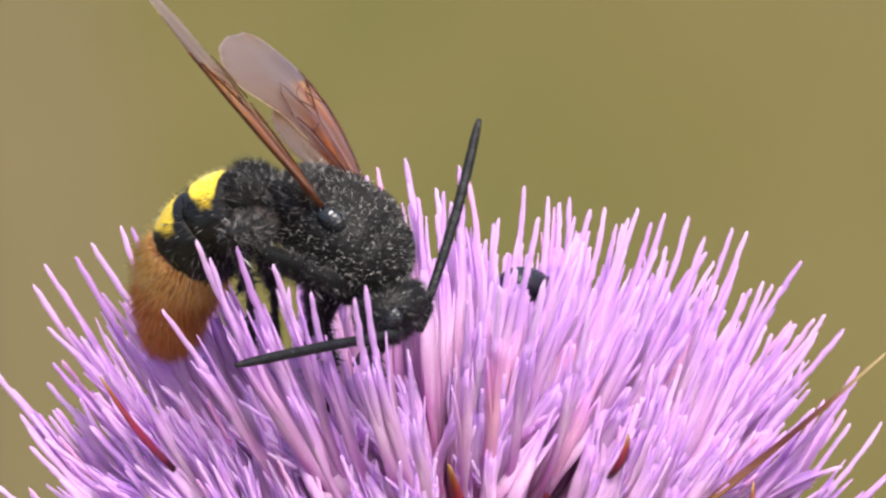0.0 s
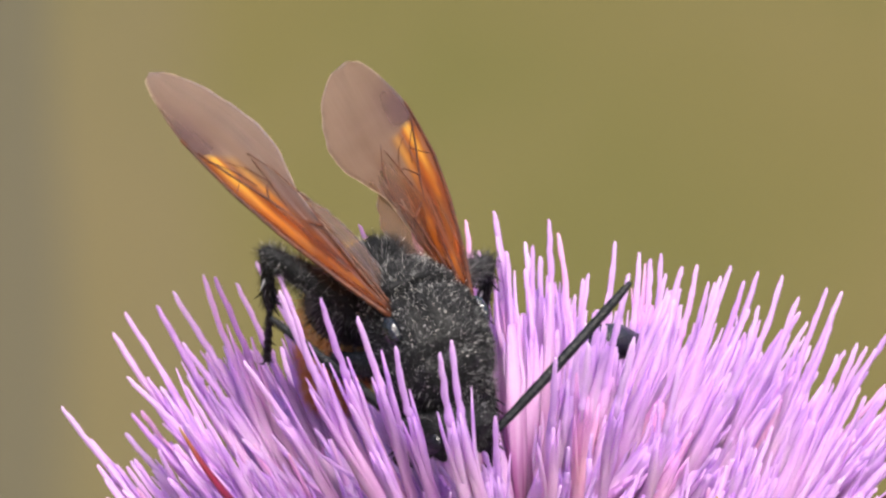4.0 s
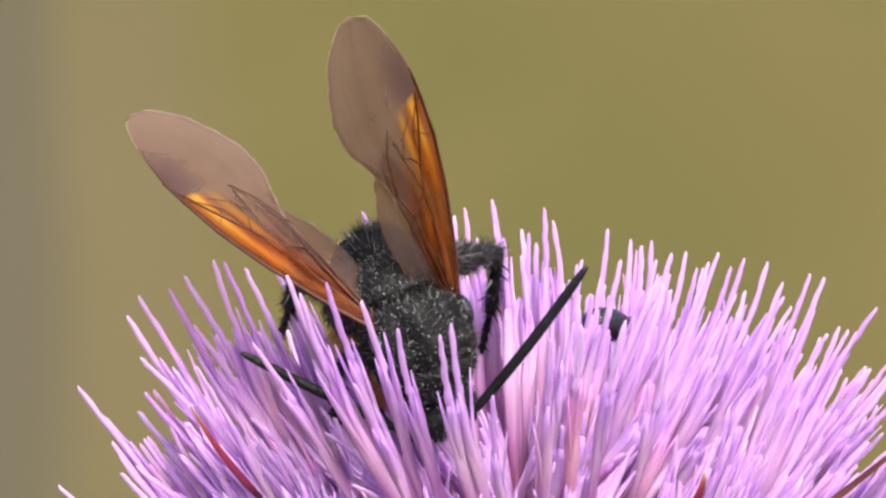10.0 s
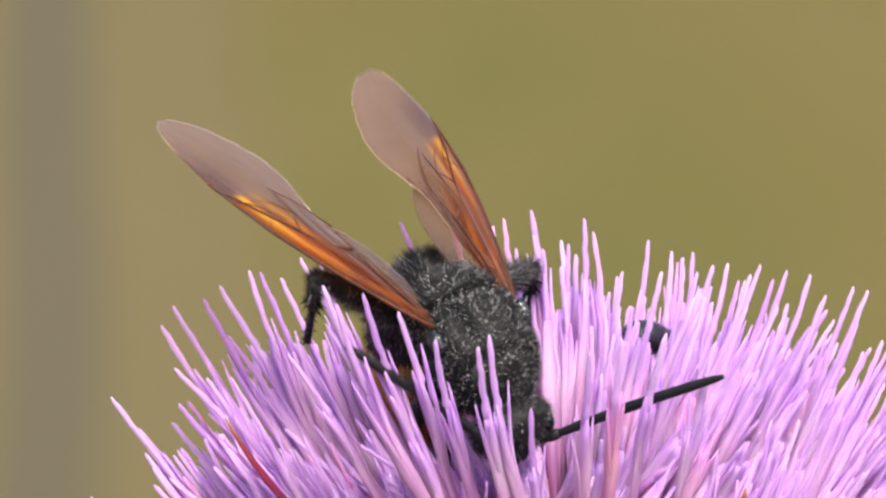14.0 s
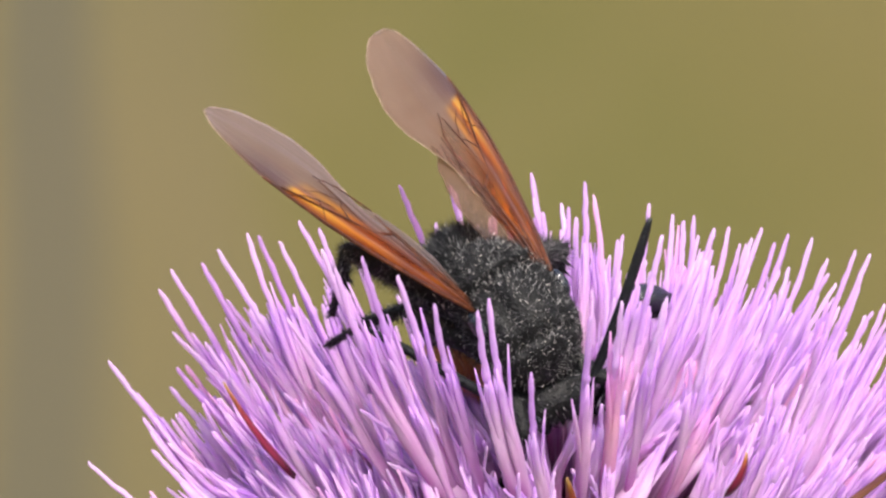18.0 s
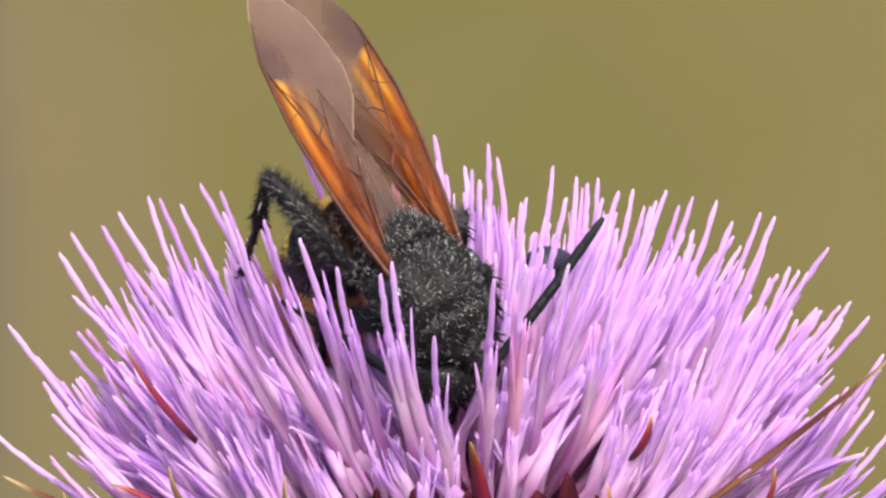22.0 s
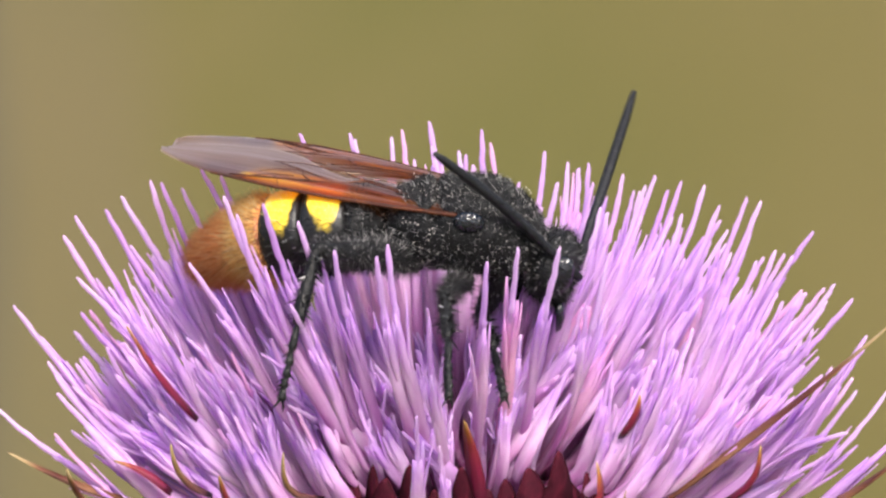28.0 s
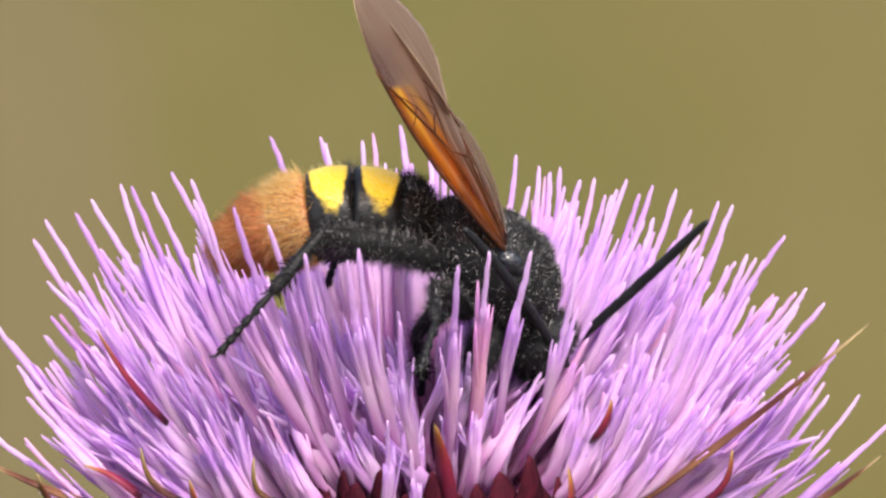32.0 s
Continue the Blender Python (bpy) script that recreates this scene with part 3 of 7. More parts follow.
def build_thistle():
    rng = random.Random(11)
    plant = new("thistle")
    plant.location = CENTRE
    tagged(plant, "tall thistle with one wide lilac flower head and maroon spiny bracts", "thistle")
    # stem down to the ground
    bm = bmesh.new()
    pts, rad = [], []
    for i in range(25):
        s = i / 24
        z = -22 - s * (750 - 22)
        pts.append((6 * math.sin(s * 3.0), 5 * math.sin(s * 2.2), z))
        rad.append(3.2 + 2.2 * s + 0.3 * math.sin(i * 2.1))
    tube(bm, pts, rad, 12, side_hint=(1, 0, 0.01))
    part("stem", bm, M_STEM, plant, "ribbed grey-green stem")
    # globe of the involucre
    bm = bmesh.new()
    prof = [(-23, 3), (-21, 8), (-17, 12.5), (-11, 14.6), (-6, 14.0), (-2.5, 12.2), (-0.8, 10.5), (0, 6), (0.2, 0.6)]
    rings = []
    for z, r in prof:
        rings.append([bm.verts.new((r * (1 + 0.03 * math.sin(5 * a)) * math.cos(a), r * math.sin(a), z)) for a in (2 * math.pi * j / 32 for j in range(32))])
    for a, b in zip(rings, rings[1:]):
        for j in range(32):
            bm.faces.new((a[j], a[(j + 1) % 32], b[(j + 1) % 32], b[j]))
    bm.faces.new(rings[0][::-1])
    bm.faces.new(rings[-1])
    part("calyx", bm, M_CALYX, plant, "dark maroon globe of the calyx")

    # bracts: a keeled blade tapering to a spine
    blades = []
    for i in range(4):
        bm = bmesh.new()
        rings = []
        bow = (0.4, 1.2, 2.0, -0.6)[i]
        for s in (0, 0.15, 0.35, 0.55, 0.72, 0.86, 0.95, 1.0):
            w = (1.15 * (1 - s) ** 0.75 + 0.09) * (0.75 + 0.5 * min(1, s * 4)) * (1 if s < 1 else 0.3)
            c = Vector((bow * math.sin(math.pi * s), 0, 16 * s))
            rings.append([bm.verts.new(c + Vector(o)) for o in ((0.22 * w, -w, 0), (-0.25 * w - 0.05, 0, 0), (0.22 * w, w, 0), (0.35 * w + 0.08, 0, 0))])
        for a, b in zip(rings, rings[1:]):
            for j in range(4):
                bm.faces.new((a[j], a[(j + 1) % 4], b[(j + 1) % 4], b[j]))
        bm.faces.new(rings[0][::-1])
        bm.faces.new(rings[-1])
        first = part("bract", bm, M_BRACT, plant)
        blades.append(first)
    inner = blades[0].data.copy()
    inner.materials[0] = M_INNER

    def bract(base, tip, kind, me=None, shown=False):
        m, ln = aim(base, tip)
        s = ln / 16.0
        wide = rng.uniform(0.8, 2.0) if kind < 0 else 0.72 if shown else min(s, 1.1)
        mat = Matrix.Translation(Vector(base) * MM) @ m @ Matrix.Diagonal((wide, wide, s, 1))
        if me:
            me.matrix_basis = mat
            return me
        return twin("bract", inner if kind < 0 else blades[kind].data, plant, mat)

    # the ones that show between the florets
    seen = [((-20.4, -7.0, 7.7), (-25.6, -8.0, 15.6)), ((-19.2, -11.5, 3.1), (-22.1, -13.0, 7.8)), ((-10.6, -12.0, 3.0), (-13.5, -13.5, 7.3)),
            ((1.4, -12.5, 2.4), (0.2, -15.0, 10.5)), ((12.3, -9.0, 7.0), (13.7, -10.0, 10.7)), ((20.3, -11.5, 2.6), (22.8, -13.0, 7.7)),
            ((8.2, -12.5, 1.0), (10.3, -14.0, 6.7)), ((-22.4, -8.0, 2.0), (-26.8, -8.0, 4.6)), ((-16.5, -12.5, 1.0), (-18.4, -14.0, 5.6))]
    straw = [((15.5, -6.5, 0.6), (33.4, -9.4, 16.7), 1.25), ((28.0, -7.0, 0.2), (34.6, -9.4, 6.0), 1.5), ((-26.0, -6.5, 0.8), (-35.0, -8.0, 5.3), 0.9),
             ((-28.6, -8.0, 0.6), (-30.4, -9.0, 4.4), 0.9)]
    for i, (b, t) in enumerate(seen):
        bract(b, t, i % 4, blades[i] if i < 4 else None, True)
    dry = blades[0].data.copy()
    dry.materials[0] = M_STRAW
    for b, t, wide in straw:
        m, ln = aim(b, t)
        twin("bract", dry, plant, Matrix.Translation(Vector(b) * MM) @ m @ Matrix.Diagonal((0.6, wide, ln / 16.0, 1)), "dry straw-coloured spiny bract")
    for ring in range(6):
        count = 44 if ring == 0 else 26
        for j in range(count):
            a = 2 * math.pi * (j + 0.5 * (ring % 2) + rng.uniform(-0.2, 0.2)) / count
            z = -0.4 - ring * 3.6
            r = (12.0, 14.0, 14.6, 14.0, 12.2, 9.0)[ring]
            flare = (0.25, 0.45, 0.75, 1.0, 1.1, 1.1)[ring] * rng.uniform(0.6, 1.3)
            ln = rng.uniform(4.2, 8.4) if ring == 0 else rng.uniform(6, 9) if ring < 3 else rng.uniform(9, 13)
            d = Vector((math.cos(a), math.sin(a), 0))
            if ring > 1 and d.y < -0.2:
                flare = min(flare, 0.9)
            base = d * (r - 0.6) + Vector((0, 0, z))
            tip = base + (d * flare + Vector((0, 0, 1))).normalized() * ln
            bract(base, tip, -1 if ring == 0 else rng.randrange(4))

    # florets
    kinds = []
    for i in range(32):
        bow = (-0.2, 1.8, 4.6, 7.2)[i % 4] + rng.uniform(-0.6, 0.6)
        cor, sty = floret_meshes(rng, bow, rng.uniform(-1, 1), 0 if i < 16 else 1 if i < 24 else 2)
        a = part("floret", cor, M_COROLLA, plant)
        b = part("style", sty, M_STYLE, a)
        far = sum((v.co for v in b.data.vertices[-6:]), Vector()) / (6 * MM)
        kinds.append([a, b, True, far])

    def floret(base, tip, k, roll=0.5):
        m, ln = aim(base, tip)
        far = kinds[k][3]
        s = ln / far.length
        w = 0.55 + 0.45 * s
        to = Vector((far.x * w, far.y * w, far.z * s))
        lay = to.rotation_difference(Vector((0, 0, 1))).to_matrix().to_4x4()
        mat = Matrix.Translation(Vector(base) * MM) @ m @ Matrix.Rotation(rng.uniform(-roll, roll), 4, "Z") @ lay @ Matrix.Diagonal((w, w, s, 1))
        if kinds[k][2]:
            kinds[k][0].matrix_basis = mat
            kinds[k][2] = False
            return
        a = twin("floret", kinds[k][0].data, plant, mat)
        twin("style", kinds[k][1].data, a, Matrix.Identity(4))

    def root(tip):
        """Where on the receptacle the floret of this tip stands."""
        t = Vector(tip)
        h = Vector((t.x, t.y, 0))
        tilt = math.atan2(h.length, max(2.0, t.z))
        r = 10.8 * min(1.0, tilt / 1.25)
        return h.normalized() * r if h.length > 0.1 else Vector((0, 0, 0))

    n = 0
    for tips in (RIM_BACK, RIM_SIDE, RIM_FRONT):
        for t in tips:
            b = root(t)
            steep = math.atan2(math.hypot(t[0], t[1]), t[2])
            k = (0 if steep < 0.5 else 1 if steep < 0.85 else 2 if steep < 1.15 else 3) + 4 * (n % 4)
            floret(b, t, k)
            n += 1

    def bend_kind(tilt, i):
        return (0 if tilt < 0.5 else 1 if tilt < 0.85 else 2 if tilt < 1.2 else 3) + 4 * (i % 8)

    # the back and the sides of the tuft
    made = tries = 0
    while made < 235 and tries < 6000:
        tries += 1
        a = rng.uniform(-0.25, math.pi + 0.25)
        tilt = math.acos(1 - rng.random() * 0.95)
        ln = rng.uniform(20, 28)
        d = Vector((math.cos(a), math.sin(a), 0))
        base = d * 10.8 * min(1.0, tilt / 1.25) * rng.uniform(0.85, 1.0)
        tip = base + ln * (d * math.sin(0.82 * tilt) + Vector((0, 0, math.cos(0.82 * tilt))))
        up = tip.z * 0.951 + tip.y * 0.309
        if abs(tip.x) > (36 if up > 13 else 33 if up > 6 else 29) or up > 27.0 * math.sqrt(1 - (tip.x / 37.0) ** 2) - rng.uniform(0, 5):
            continue
        # the hollow that the insect presses into the tuft
        if -24 < tip.x < 7 and tip.y < 9 and tip.z > 12.5:
            tip.z = rng.uniform(9.5, 13.0)
        if (tip - base).length > 11:
            floret(base, tip, bend_kind(tilt, made if made % 2 else 5 + made % 3))
            made += 1
    # the near side: three layers of florets that spread like a fan from the rim, outspread at the sides and short in the middle
    def sweep(count, near, far, most, short_mid, tall_mid, long_side):
        for i in range(count):
            u = 2 * ((i * 0.61803 + 0.17) % 1.0) - 1
            fan = math.radians(most) * (math.copysign(abs(u) ** 0.78, u) + rng.uniform(-0.15, 0.15))
            side = min(1.0, abs(fan) / 1.15)
            depth = rng.uniform(near, far)
            base = Vector((9.6 * math.sin(fan) * rng.uniform(0.75, 1.05) + rng.uniform(-1.5, 1.5), -depth * max(0.45, math.cos(0.8 * fan)), 0))
            ln = rng.uniform(short_mid, tall_mid) * (1 - side) + side * rng.uniform(*long_side)
            lean = rng.uniform(-0.04, 0.36) * (1 - 0.6 * side)
            d = Vector((math.sin(fan), -lean, math.cos(fan) + 0.10 * side)).normalized()
            tip = base + d * ln
            up = tip.z * 0.951 + tip.y * 0.309
            low = (2.2 if tip.x < 0 else 0.9) + rng.uniform(0.0, 2.2)
            if up < low:
                tip.z += (low - up) / 0.951
            most_z = (13.0 if near < 3 else 10.8) if -20 < tip.x < 0 else 15.0 if -0.1 < tip.x < 9 else 99.0
            tip.z = min(tip.z, most_z - rng.uniform(0, 2.5))
            bow = 1.0 if abs(fan) > 0.55 else rng.choice((0.3, 0.6, 0.6, 1.0))
            if abs(fan) > 1.3 and i % 2:
                bow = 0.6
            broad = (4, 5, 4, 5, 6, 7, 4, 2)[i % 8] if side > 0.5 else (4, 6, 5, 7, 6, 7, 3, 1)[i % 8]
            floret(base, tip, bend_kind(bow, broad), 2.4 if side < 0.55 else 0.4)

    sweep(52, 1.0, 3.5, 70, 11.0, 15.0, (17, 24))
    sweep(64, 3.5, 6.5, 85, 10.0, 14.5, (15, 22.5))
    sweep(84, 6.5, 9.6, 94, 7.5, 12.5, (12, 20.5))
    # a few before the small beetle
    for t in ((2.2, 2, 19.6), (3.2, 3, 20.8), (3.9, 0, 19.6), (4.6, -2, 19.4), (5.3, 2, 21.2), (5.9, 3, 19.6), (6.6, 0, 20.4), (7.1, 1, 21.8), (7.9, -1, 20.0), (8.6, 1, 19.6), (9.3, 2, 21.4), (10.0, 0, 20.2), (10.8, 2, 21.6)):
        floret(root(t), t, bend_kind(0.3, n))
        n += 1
    for a, b, spare, far in kinds:
        if spare:
            bpy.data.objects.remove(b)
            bpy.data.objects.remove(a)


build_thistle()


# ---- wasp ----
PETIOLE = Vector((-5.4, 0, -0.3))
SEGMENTS = [2.9, 3.4, 3.3, 2.9, 2.6, 2.2]
HIPS = {"f": (3.2, 2.0, -3.0), "m": (0.2, 2.5, -3.4), "h": (-4.4, 2.8, -2.0)}
FEMUR = {"f": 5.5, "m": 6.5, "h": 9.6}


def wing_outline(s, stations, edge):
    """The edge of a wing at the share s of its length, eased between the stations."""
    return sum(float(np.interp(min(1.0, max(0.0, s + d)), stations, edge)) for d in (-0.02, -0.01, 0.0, 0.01, 0.02)) / 5 if s < 0.97 else float(np.interp(s, stations, edge))


def wing_height(s, u, camber):
    pleat = 0.11 * math.sin(u * 15) * min(1, 4 * s) * (1 - 0.9 * s) + 0.05 * math.sin(u * 31 + 4 * s) * min(1, 3 * s) * (1 - 0.85 * s)
    return camber * math.sin(math.pi * u) * math.sin(math.pi * min(1, s + 0.05)) + pleat - 0.35 * s * s * u


def wing_nick(s, length, teeth):
    """Ragged wear of the trailing edge."""
    n = noise.noise(Vector((s * 17, 2.3 * length, 0.5))) + 0.5 * noise.noise(Vector((s * 43, 1.1 * length, 2.5)))
    return teeth * 0.30 * n * (1 if s < 0.95 else 0)


def wing_mesh(length, stations, front, back, camber, teeth, up):
    """A thin pleated membrane along x with its trailing edge to +y."""
    bm = bmesh.new()
    nx, ny = 60, 16
    grids = []
    for side in (1, -1):
        g = []
        for i in range(nx + 1):
            s = (i / nx) ** 0.9
            lead = wing_outline(s, stations, front)
            c = wing_outline(s, stations, back) - lead
            row = []
            for j in range(ny + 1):
                u = j / ny
                y = lead + (c + (wing_nick(s, length, teeth) if j == ny else 0)) * u
                row.append(bm.verts.new((length * s, y, up * (wing_height(s, u, camber) + side * 0.025))))
            g.append(row)
        grids.append(g)
    for g, flip in zip(grids, (False, True)):
        for a, b in zip(g, g[1:]):
            for j in range(ny):
                f = (a[j], b[j], b[j + 1], a[j + 1])
                bm.faces.new(f[::-1] if flip else f)
    top, bot = grids
    for i in range(nx):
        bm.faces.new((top[i][0], bot[i][0], bot[i + 1][0], top[i + 1][0]))
        bm.faces.new((top[i + 1][ny], bot[i + 1][ny], bot[i][ny], top[i][ny]))
    for j in range(ny):
        bm.faces.new((top[0][j + 1], bot[0][j + 1], bot[0][j], top[0][j]))
        bm.faces.new((top[nx][j], bot[nx][j], bot[nx][j + 1], top[nx][j + 1]))
    return bm


def backlit_rim(parent, length, stations, front, back, camber, teeth, up):
    """Rim added round a wing's outer half; its pale colour holds the backlight."""
    pts = []
    for i in range(36):
        s = 0.30 + 0.70 * i / 35
        pts.append((length * s, wing_outline(s, stations, back) + wing_nick(s, length, teeth), up * wing_height(s, 1.0, camber)))
    for i in range(8):
        s = 1.0 - 0.10 * (i + 1) / 8
        pts.append((length * s, wing_outline(s, stations, front), up * wing_height(s, 0.0, camber)))
    bm = bmesh.new()
    tube(bm, pts, [0.034 + 0.010 * math.sin(2.7 * i) for i in range(len(pts))], 4, side_hint=(0, 0.1, 1))
    part("backlit_edge", bm, M_BACKLIT_RIM, parent, "pale wing rim, backlight put into its colour")


def wing_vein(parent, pts, r, up):
    bm = bmesh.new()
    pts = [Vector((1.13 * p[0], 1.06 * p[1], up * p[2])) for p in pts]
    fine = []
    for a, b in zip(pts, pts[1:]):
        fine += [a.lerp(b, i / 4) for i in range(4)]
    fine.append(pts[-1])
    tube(bm, fine, [r * (1 - 0.5 * i / len(fine)) for i in range(len(fine))], 5, side_hint=(0, 0.1, 1))
    part("vein", bm, M_VEIN, parent)


def build_wing(wasp, up):
    """up: +1 or -1, the side of the membrane that lies uppermost."""
    fore = (26.0, (0, 0.1, 0.2, 0.3, 0.4, 0.5, 0.6, 0.7, 0.8, 0.88, 0.94, 0.975, 0.99, 1.0), (0, -0.7, -1.2, -1.6, -2.05, -2.3, -2.5, -2.55, -2.3, -1.75, -1.25, -0.8, -0.45, 0.25),
            (0.6, 1.05, 1.5, 1.85, 2.1, 2.85, 4.25, 4.65, 4.15, 3.4, 2.6, 1.9, 1.45, 0.75), 0.5, 0.6, up)
    hind = (14.5, (0, 0.1, 0.3, 0.5, 0.7, 0.85, 0.95, 1.0), (0, -0.3, -0.6, -0.8, -0.8, -0.6, -0.3, 0.0), (0.5, 1.4, 2.5, 2.8, 2.5, 1.8, 1.0, 0.3), 0.3, 0.5, up)
    w = part("forewing", wing_mesh(*fore), M_WING, wasp, "smoky taupe wing with amber leading edge")
    part("hindwing", wing_mesh(*hind), M_HINDWING, w, "pale smoky hind wing", at=Matrix.Translation(Vector((-0.3, 0.5, -0.30 * up)) * MM) @ Matrix.Rotation(radians(4), 4, "Z"))
    backlit_rim(w, *fore)
    wing_vein(w, [(15.8, -2.35, 0.1), (15.0, -1.6, 0.25), (13.6, -0.9, 0.42), (12.2, -0.55, 0.5)], 0.05, up)
    wing_vein(w, [(13.6, -0.9, 0.42), (13.0, -1.5, 0.32), (12.6, -2.2, 0.15)], 0.045, up)
    wing_vein(w, [(12, 0.5, 0.6), (13.6, -0.1, 0.55), (14.8, -1.0, 0.4)], 0.04, up)
    wing_vein(w, [(0.4, 0.9, 0.1), (3.5, 1.15, 0.35), (6.5, 1.5, 0.45), (8.5, 1.75, 0.4)], 0.09, up)
    wing_vein(w, [(0, 0.1, 0.05), (2.5, -0.6, 0.06), (5, -1.15, 0.06), (8.7, -1.85, 0.06), (12.5, -2.3, 0.06), (15.5, -2.3, 0.05), (17.8, -2.22, 0)], 0.20, up)
    wing_vein(w, [(0.2, 0.5, 0.1), (5, 0.1, 0.35), (9, -0.1, 0.45), (11, -0.6, 0.4), (14, -1.5, 0.3), (16.4, -2.1, 0.2)], 0.13, up)
    wing_vein(w, [(0.3, 0.6, 0.1), (4, 0.8, 0.4), (7.5, 1.2, 0.55), (9.2, 1.7, 0.55)], 0.12, up)
    wing_vein(w, [(7.5, 1.2, 0.55), (8.3, 0.5, 0.5), (9, -0.1, 0.45)], 0.13, up)
    wing_vein(w, [(9, -0.1, 0.45), (12, 0.5, 0.6), (14, 0.85, 0.6)], 0.07, up)
    wing_vein(w, [(9.5, 1.9, 0.55), (12.5, 1.6, 0.6), (14.5, 0.9, 0.6)], 0.07, up)
    wing_vein(w, [(11, -0.6, 0.45), (11.8, 0.0, 0.5), (12, 0.5, 0.55)], 0.08, up)
    return w


def build_leg(wasp, which, sgn):
    """Femur with a tibia and a tarsus, each along its own x."""
    fat = 1.15 if which == "h" else 0.95
    bm = bmesh.new()
    tube(bm, [(x * FEMUR[which] / 6.0, 0, 0.12 * math.sin(x)) for x in (-0.8, 0, 1, 2.2, 3.6, 4.8, 5.7, 6.1)], [fat * r for r in (0.75, 0.9, 0.98, 1.0, 0.9, 0.72, 0.55, 0.35)], 10)
    femur = part("leg", bm, M_BLACK, wasp, "black hairy leg")
    part("leg_hair", fur(femur, 2600 if which == "h" else 900, 1.05 if which == "h" else 0.85, 0.045, (0.4, 0, 0), 5), M_SILVER if which == "h" else M_HAIR, femur, kind="stuff")
    bm = bmesh.new()
    tube(bm, [(x, 0, 0) for x in (-0.3, 0.1, 0.8, 2.2, 3.8, 5.2, 6.0, 6.3)], [r * (0.45 + 0.30 * fat) for r in (0.3, 0.5, 0.55, 0.62, 0.66, 0.66, 0.55, 0.3)], 9)
    tibia = part("tibia", bm, M_BLACK, femur)
    rng = random.Random(4)
    bm = fur(tibia, 600, 0.65, 0.05, (0.6, 0, 0), 6)
    for i in range(16):
        x = 0.8 + 5.3 * i / 15
        a = rng.uniform(0, 6.28)
        d = Vector((0.75, math.cos(a), math.sin(a))).normalized()
        p = Vector((x, 0.4 * math.cos(a), 0.4 * math.sin(a)))
        tube(bm, [p, p + d * 0.5, p + d * 1.0], [0.10, 0.07, 0.015], 4, side_hint=(0.3, 0.9, 0.4))
    hair = part("tibia_hair", bm, M_HAIR, femur, "short spines and hair", kind="stuff")
    bm = bmesh.new()
    pts, rad = [], []
    for i in range(5):
        l0 = (0, 2.2, 3.3, 4.2, 5.0)[i]
        l1 = (2.2, 3.3, 4.2, 5.0, 6.0)[i]
        for s, r in ((0.02, 0.20), (0.45, 0.29), (0.85, 0.36), (0.98, 0.24)):
            pts.append((l0 + (l1 - l0) * s, 0, 0))
            rad.append(r)
    tube(bm, pts, rad, 7)
    for y in (-1, 1):
        tube(bm, [(5.9, 0.1 * y, 0), (6.4, 0.3 * y, -0.05), (6.7, 0.45 * y, -0.35)], [0.12, 0.09, 0.02], 4)
    tarsus = part("tarsus", bm, M_BLACK, femur)
    bm = fur(tarsus, 160, 0.5, 0.045, (0.8, 0, 0), 7)
    for i in range(14):
        x = 0.3 + 5.2 * i / 13
        a = rng.uniform(0, 6.28)
        d = Vector((0.9, math.cos(a), math.sin(a))).normalized()
        p = Vector((x, 0.2 * math.cos(a), 0.2 * math.sin(a)))
        tube(bm, [p, p + d * 0.65], [0.06, 0.012], 4, side_hint=(0.3, 0.9, 0.4))
    bristles = part("tarsus_hair", bm, M_HAIR, femur, "short spines and hair", kind="stuff")
    return femur, tibia, hair, tarsus, bristles


def antenna_mesh():
    bm = bmesh.new()
    pts, rad = [], []
    tube(bm, [(-0.4, 0, 0), (0.2, 0, 0), (1.0, 0, 0.02), (1.5, 0, 0.04)], [0.3, 0.42, 0.46, 0.33], 10)
    joints = 12
    for i in range(joints):
        l0 = 1.45 + 15.05 * i / joints
        l1 = 1.45 + 15.05 * (i + 1) / joints
        for s, k in ((0.03, 0.95), (0.2, 1.0), (0.8, 1.01), (0.97, 0.96)):
            x = l0 + (l1 - l0) * s
            r = np.interp(x, [1.4, 3, 7.5, 13.5, 15.7, 16.5], [0.30, 0.37, 0.42, 0.39, 0.31, 0.18])
            pts.append((x, 0.0, 0.35 * math.sin(math.pi * (x - 1.4) / 15.1)))
            rad.append(r * k)
    tube(bm, pts, rad, 10)
    return bm


def ellipsoid(bm, centre, radii, u=20, v=14):
    geo = bmesh.ops.create_uvsphere(bm, u_segments=u, v_segments=v, radius=1.0)["verts"]
    for p in geo:
        p.co = Vector(centre) + Vector((p.co.x * radii[0], p.co.y * radii[1], p.co.z * radii[2]))
    return geo


